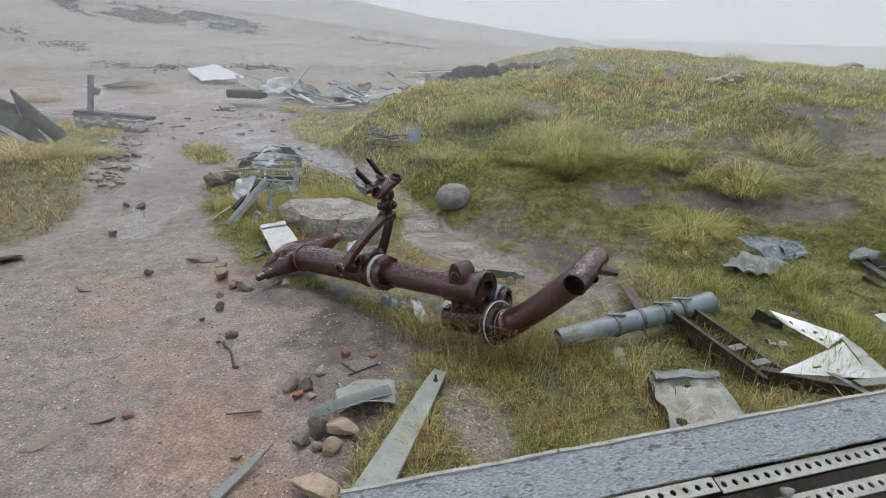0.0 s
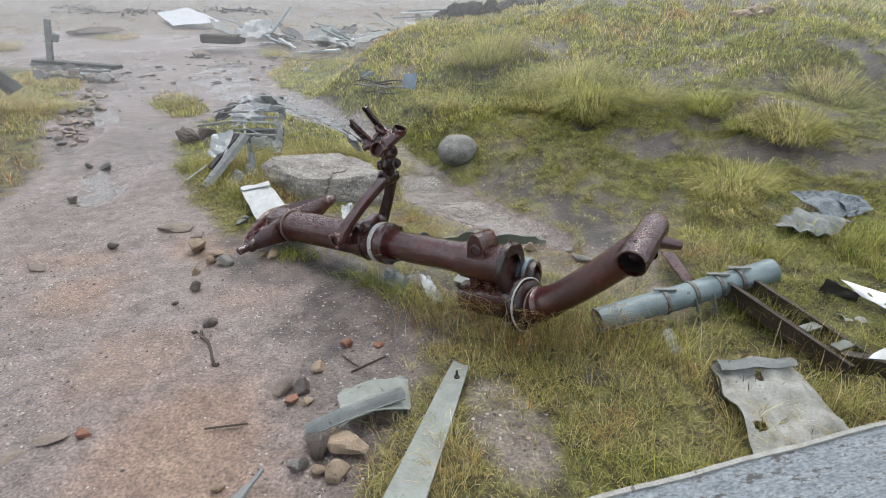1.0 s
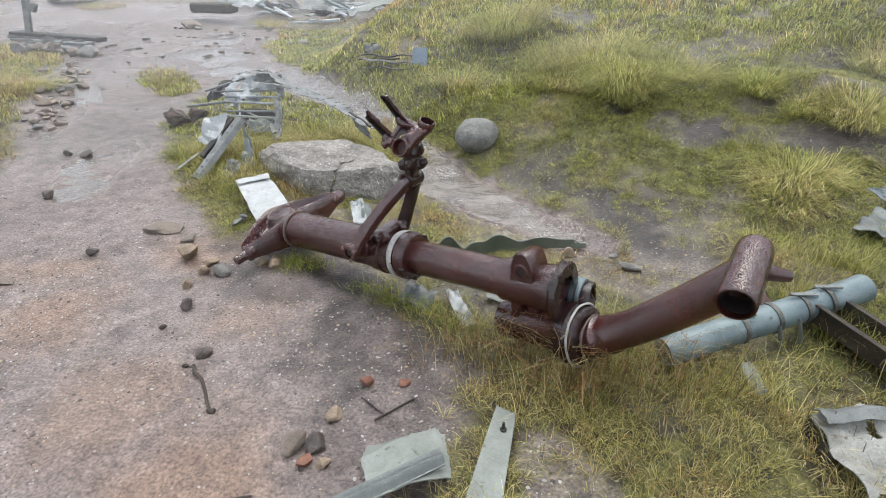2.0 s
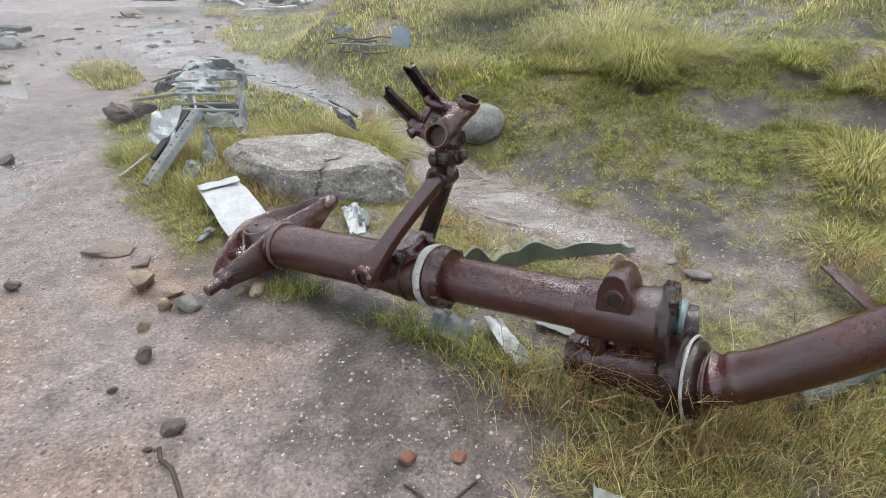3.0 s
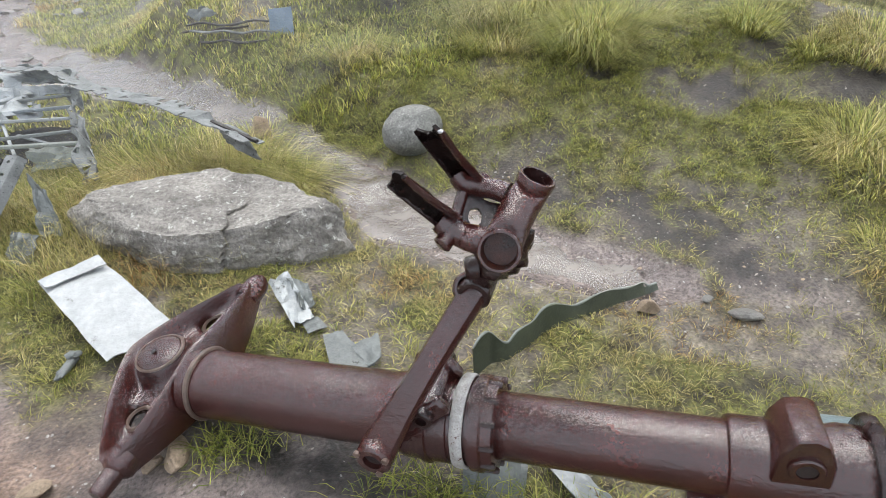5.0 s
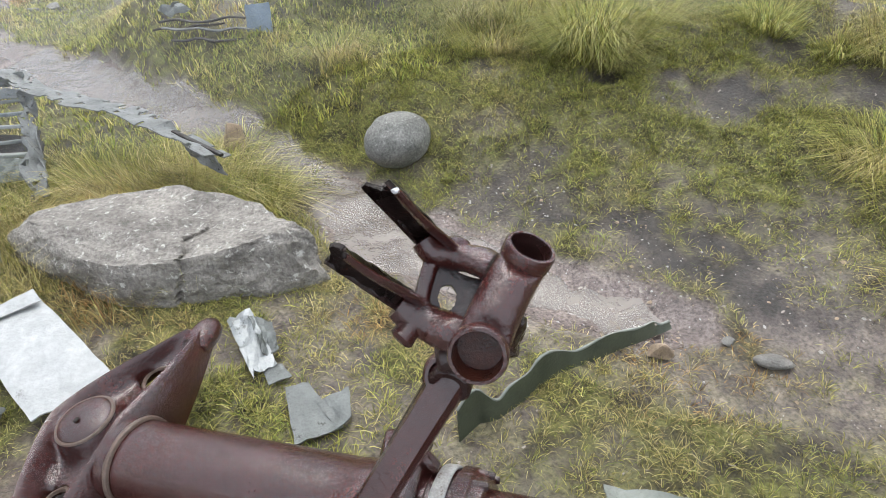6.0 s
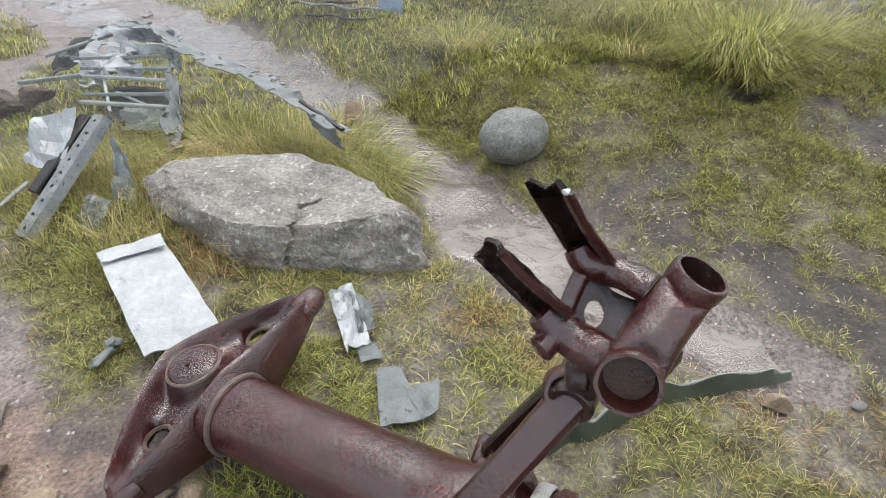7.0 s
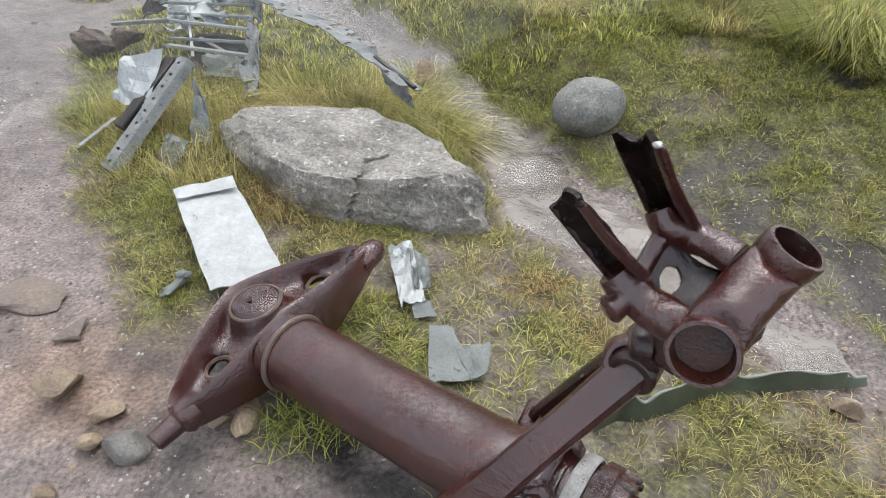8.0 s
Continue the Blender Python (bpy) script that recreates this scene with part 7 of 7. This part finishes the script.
cup_ = axes(CB - CA)[2]
bm = slab(lambda u, v: CA.lerp(CB, u) + cside * 0.085 * (v - 0.5) + cup_ * (-0.035 * max(0.0, abs(v - 0.5) - 0.32) / 0.18), 96, 15, 0.006, lambda u, v: ((u * 9) % 1 - 0.5) ** 2 / 0.012 + ((v - 0.5) / 0.09) ** 2 > 1)
part("channel", bm, LICHEN_METAL, w2)
# Near-black bar filling the gap beside the channel
bm = bmesh.new()
bar(bm, CA.lerp(CB, 0.35) - cside * 0.09 - Vector((0, 0, 0.03)), CB - cside * 0.07 - Vector((0, 0, 0.02)), 0.055, 0.04, cup_, 0.006)
part("dark_core", bm, DARK_METAL, w2)
part("white_skin", slab(quad_sheet((-1.98, 4.99, 0.2), (-1.95, 5.12, 0.33), (-1.80, 5.15, 0.35), (-1.81, 4.92, 0.17), 0.028, 0.16, None, 0.1, 3.0), 8, 8, 0.005), ALUM, w2, smooth=False)
part("side_skin", slab(quad_sheet((-1.66, 5.08, 0.26), (-1.60, 5.02, 0.2), (-1.55, 4.9, 0.04), (-1.64, 4.9, 0.05), 0.022, 0.1, None, 0.16, 7.0), 7, 9, 0.005), ALUM_DULL, w2, smooth=False)
part("foot_skin", slab(quad_sheet((-1.72, 4.88, 0.12), (-1.62, 4.84, 0.09), (-1.63, 4.74, 0.02), (-1.74, 4.76, 0.02), 0.02, 0.07, None, 0.16, 8.0), 6, 6, 0.005), ALUM_DULL, w2, smooth=False)
bm = bmesh.new()
bar(bm, (-2.12, 4.86, 0.02), (-2.0, 5.0, 0.1), 0.025, 0.008, (0, 0, 1), 0.002)
part("loose_strip", bm, ALUM, w2)

# rails and blue plate on the hillside
w3 = thing("hillside_wreck", (-0.8, 6.8, 0.42), "bundle of dark rails with a faded blue plate", "wreckage")
for k, (a, b, m) in enumerate((((-1.12, 7.0, 0.44), (-0.56, 6.62, 0.5), DARK_METAL), ((-1.1, 6.92, 0.42), (-0.52, 6.56, 0.44), LICHEN_METAL), ((-1.16, 6.98, 0.4), (-0.7, 6.72, 0.46), RUSTY_RAIL), ((-1.05, 6.83, 0.36), (-0.6, 6.53, 0.40), DARK_METAL))):
    bm = bmesh.new()
    a, b = Vector(a), Vector(b)
    sweep(bm, [a.lerp(b, t) + Vector((0.04 * noise.noise(Vector((t * 5, k, 1))), 0, 0.035 * noise.noise(Vector((t * 6, k, 4))))) for t in (0, 0.2, 0.4, 0.6, 0.8, 1.0)], (0.012, 0.014, 0.012, 0.015, 0.012, 0.01), 8, 0.6)
    part("rail", bm, m, w3)
part("blue_plate", slab(quad_sheet((-0.57, 6.58, 0.38), (-0.42, 6.47, 0.38), (-0.41, 6.49, 0.60), (-0.55, 6.6, 0.58), 0.006, 0.1, None, 0.03, 3.0), 10, 10, 0.005), BLUE_PLATE, w3)
part("skin_scrap", slab(quad_sheet((-1.12, 7.08, 0.5), (-0.98, 7.0, 0.56), (-0.9, 6.92, 0.52), (-1.05, 6.98, 0.47), 0.02, 0.08, None, 0.06, 4.0), 8, 8, 0.005), ALUM_DULL, w3)

# ---- wreckage across the path ----
w4 = thing("dark_panel_wreck", (-5.5, 6.7, 0.2), "large dark torn panels leaning behind a grassy mound", "wreckage")
part("front_panel", slab(quad_sheet((-5.536, 6.868, 0.914), (-5.130, 7.125, 0.339), (-5.244, 7.020, 0.252), (-5.505, 6.874, 0.655), 0.025, 0.3, lambda u, v: 0.04 * math.sin(3.1 * v), 0.05, 2.0), 22, 12, 0.012), DARK_METAL, w4)
part("rear_panel", slab(quad_sheet((-5.807, 6.756, 0.887), (-5.547, 6.992, 0.695), (-5.348, 7.065, 0.168), (-5.848, 6.664, 0.492), 0.05, 0.3, None, 0.07, 3.0), 18, 14, 0.012), DARK_METAL, w4)
part("pale_edge", slab(quad_sheet((-5.763, 6.621, 0.636), (-5.751, 6.622, 0.562), (-5.432, 6.853, 0.207), (-5.471, 6.847, 0.322), 0.03, 0.2, None, 0.08, 5.0), 18, 5, 0.01), ALUM, w4, "pale bare torn edge")
part("inner_skin", slab(quad_sheet((-5.577, 6.929, 0.874), (-5.550, 6.950, 0.824), (-5.524, 6.950, 0.595), (-5.558, 6.919, 0.599), 0.04, 0.18, None, 0.1, 8.0), 12, 5, 0.01), ALUM_DULL, w4)
part("lip", slab(quad_sheet((-5.536, 6.869, 0.941), (-5.533, 6.870, 0.907), (-5.131, 7.121, 0.325), (-5.134, 7.125, 0.354), 0.01, 0.3, None, 0.03, 9.0), 22, 2, 0.015), ALUM_DULL, w4, "worn grey upper lip")
rnd = random.Random(21)
for k in range(14):
    x, y = -6.1 + 1.1 * rnd.random(), 8.75 - 0.35 * rnd.random()
    r = rnd.uniform(0.05, 0.12)
    stone("stone", x, y, (r * 1.3, r, r * 0.8), rnd.choice((SLAB_STONE, DARK_STONE, COBBLE)), "rough stone heaped below the far beam", 400 + k, rnd.uniform(0, 180), group="stones under the beam")
w5 = thing("post_wreck", (-6.0, 9.1, 0.2), "upright metal post on a flat torn beam", "wreckage")
bm = bmesh.new()
bar(bm, (-6.42, 9.35, 0.2), (-6.30, 9.42, 0.92), 0.1, 0.05, (0, 1, 0), 0.01)
bar(bm, (-6.26, 9.38, 0.6), (-6.2, 9.38, 0.72), 0.1, 0.08, (0, 1, 0), 0.02)
part("post", bm, ALUM_DULL, w5)
for k, (a, b, m) in enumerate((((-6.75, 9.5, 0.3), (-5.1, 9.0, 0.28), DARK_METAL), ((-6.6, 9.3, 0.24), (-5.2, 8.85, 0.24), LICHEN_METAL), ((-6.5, 9.15, 0.2), (-5.3, 8.7, 0.2), ALUM_DULL))):
    bm = bmesh.new()
    bar(bm, a, b, 0.16, 0.06, (0, 0, 1), 0.012)
    part("beam", bm, m, w5)
part("skin", slab(quad_sheet((-6.7, 9.3, 0.3), (-5.3, 8.9, 0.28), (-5.1, 8.65, 0.2), (-6.3, 8.95, 0.18), 0.03, 0.25, None, 0.06, 4.0), 16, 8, 0.008), DARK_METAL, w5)
sheet("aluminium_sheet", ((-7.95, 15.6, 0.62), (-7.3, 15.9, 0.75), (-5.9, 14.6, 0.5), (-6.9, 14.3, 0.42)), ALUM_BRIGHT, "large pale blue-white sheet lying flat on the moor", 0.01, (18, 12), 0.02, 0.5, 0.03)
sheet("metal_sheet", ((-4.35, 11.5, 0.5), (-4.1, 11.8, 0.75), (-3.6, 11.65, 0.7), (-3.75, 11.3, 0.45)), ALUM_WHITE, "white crumpled sheet in the far wreckage", 0.01, (12, 10), 0.08, 0.25, 0.06)
bm = bmesh.new()
bar(bm, (-5.0, 11.7, 0.42), (-4.2, 11.5, 0.42), 0.3, 0.16, (0, 0, 1), 0.03)
solo("rusted_beam", bm, RUSTY_RAIL, "dark rusted beam in the far wreckage", "wreckage")
rnd = random.Random(5)
for k in range(46):
    t = rnd.random()
    x, y = -4.9 + 4.1 * t + rnd.gauss(0, 0.25), 13.4 - 0.9 * t + rnd.gauss(0, 0.7)
    z = ground_z(x, y)
    a = rnd.uniform(0, math.pi)
    L, w = rnd.uniform(0.3, 0.95), rnd.uniform(0.12, 0.45)
    ex, ey = Vector((math.cos(a), math.sin(a), rnd.uniform(-0.1, 0.45))) * L, Vector((-math.sin(a), math.cos(a), rnd.uniform(-0.2, 0.6))) * w
    o = Vector((x, y, z + 0.06))
    m = (ALUM_BRIGHT, ALUM, ALUM_DULL, DUCT_BLUE, DARK_METAL, GREEN_GREY)[k % 6]
    if k % 3:
        solo("wreck_fragment", slab(quad_sheet(o, o + ex, o + ex + ey, o + ey, 0.05, 0.25, None, 0.08, k * 1.3), 8, 6, 0.012), m, "torn sheet fragment in the far wreckage", "wreckage", "far wreckage")
    else:
        bm = bmesh.new()
        bar(bm, o, o + ex * 1.3, 0.06, 0.05, (0, 0, 1), 0.01)
        bar(bm, o + ex * 0.4, o + ex * 0.5 + ey, 0.04, 0.03, (0, 0, 1), 0.006)
        solo("wreck_fragment", bm, m, "bent rail fragment in the far wreckage", "wreckage", "far wreckage")
for k in range(7):
    x, y = -0.55 + 0.14 * (k % 4) - 0.5 * (k // 4), 12.6 + 0.1 * k
    bm = bmesh.new()
    z = ground_z(x, y)
    bar(bm, (x - 0.5, y, z + 0.1 + 0.05 * k), (x + 0.5, y + 0.1, z + 0.14 + 0.05 * k), 0.16, 0.025, (0, 0, 1), 0.005)
    solo("wreck_fragment", bm, ALUM_BRIGHT if k % 2 else ALUM_DULL, "pale stacked strip in the far wreckage", "wreckage", "far wreckage")


# eroded peat along the hill's crest, and pale stones below it
bm = bmesh.new()
for k in range(9):
    t = k / 8
    x, y = -0.3 + 1.9 * t, 9.45 - 0.25 * t
    top = 1.03 + 0.23 * math.sin(math.pi * min(1.0, t * 1.15)) - 0.02 * t
    z = ground_z(x, y) - 0.06
    rock(bm, (x, y, z), (0.24, 0.2, max(0.09, (top - z) * 0.95)), 201 + k, 10 * k, 0.5, 4, 0.5)
solo("peat_bank", bm, PEAT_EARTH, "dark eroded peat bank on the hill's crest", "peat bank")
for k, (x, y, r) in enumerate(((2.98, 7.22, 0.06), (3.07, 7.27, 0.07), (3.13, 7.2, 0.055), (3.05, 7.14, 0.05), (2.85, 7.2, 0.035))):
    stone("stone", x, y, (r, r * 0.8, r * 0.6), OCHRE, "pale ochre stone in a small group on the hillside", 221 + k, 35 * k, 0.3, "hillside stones")
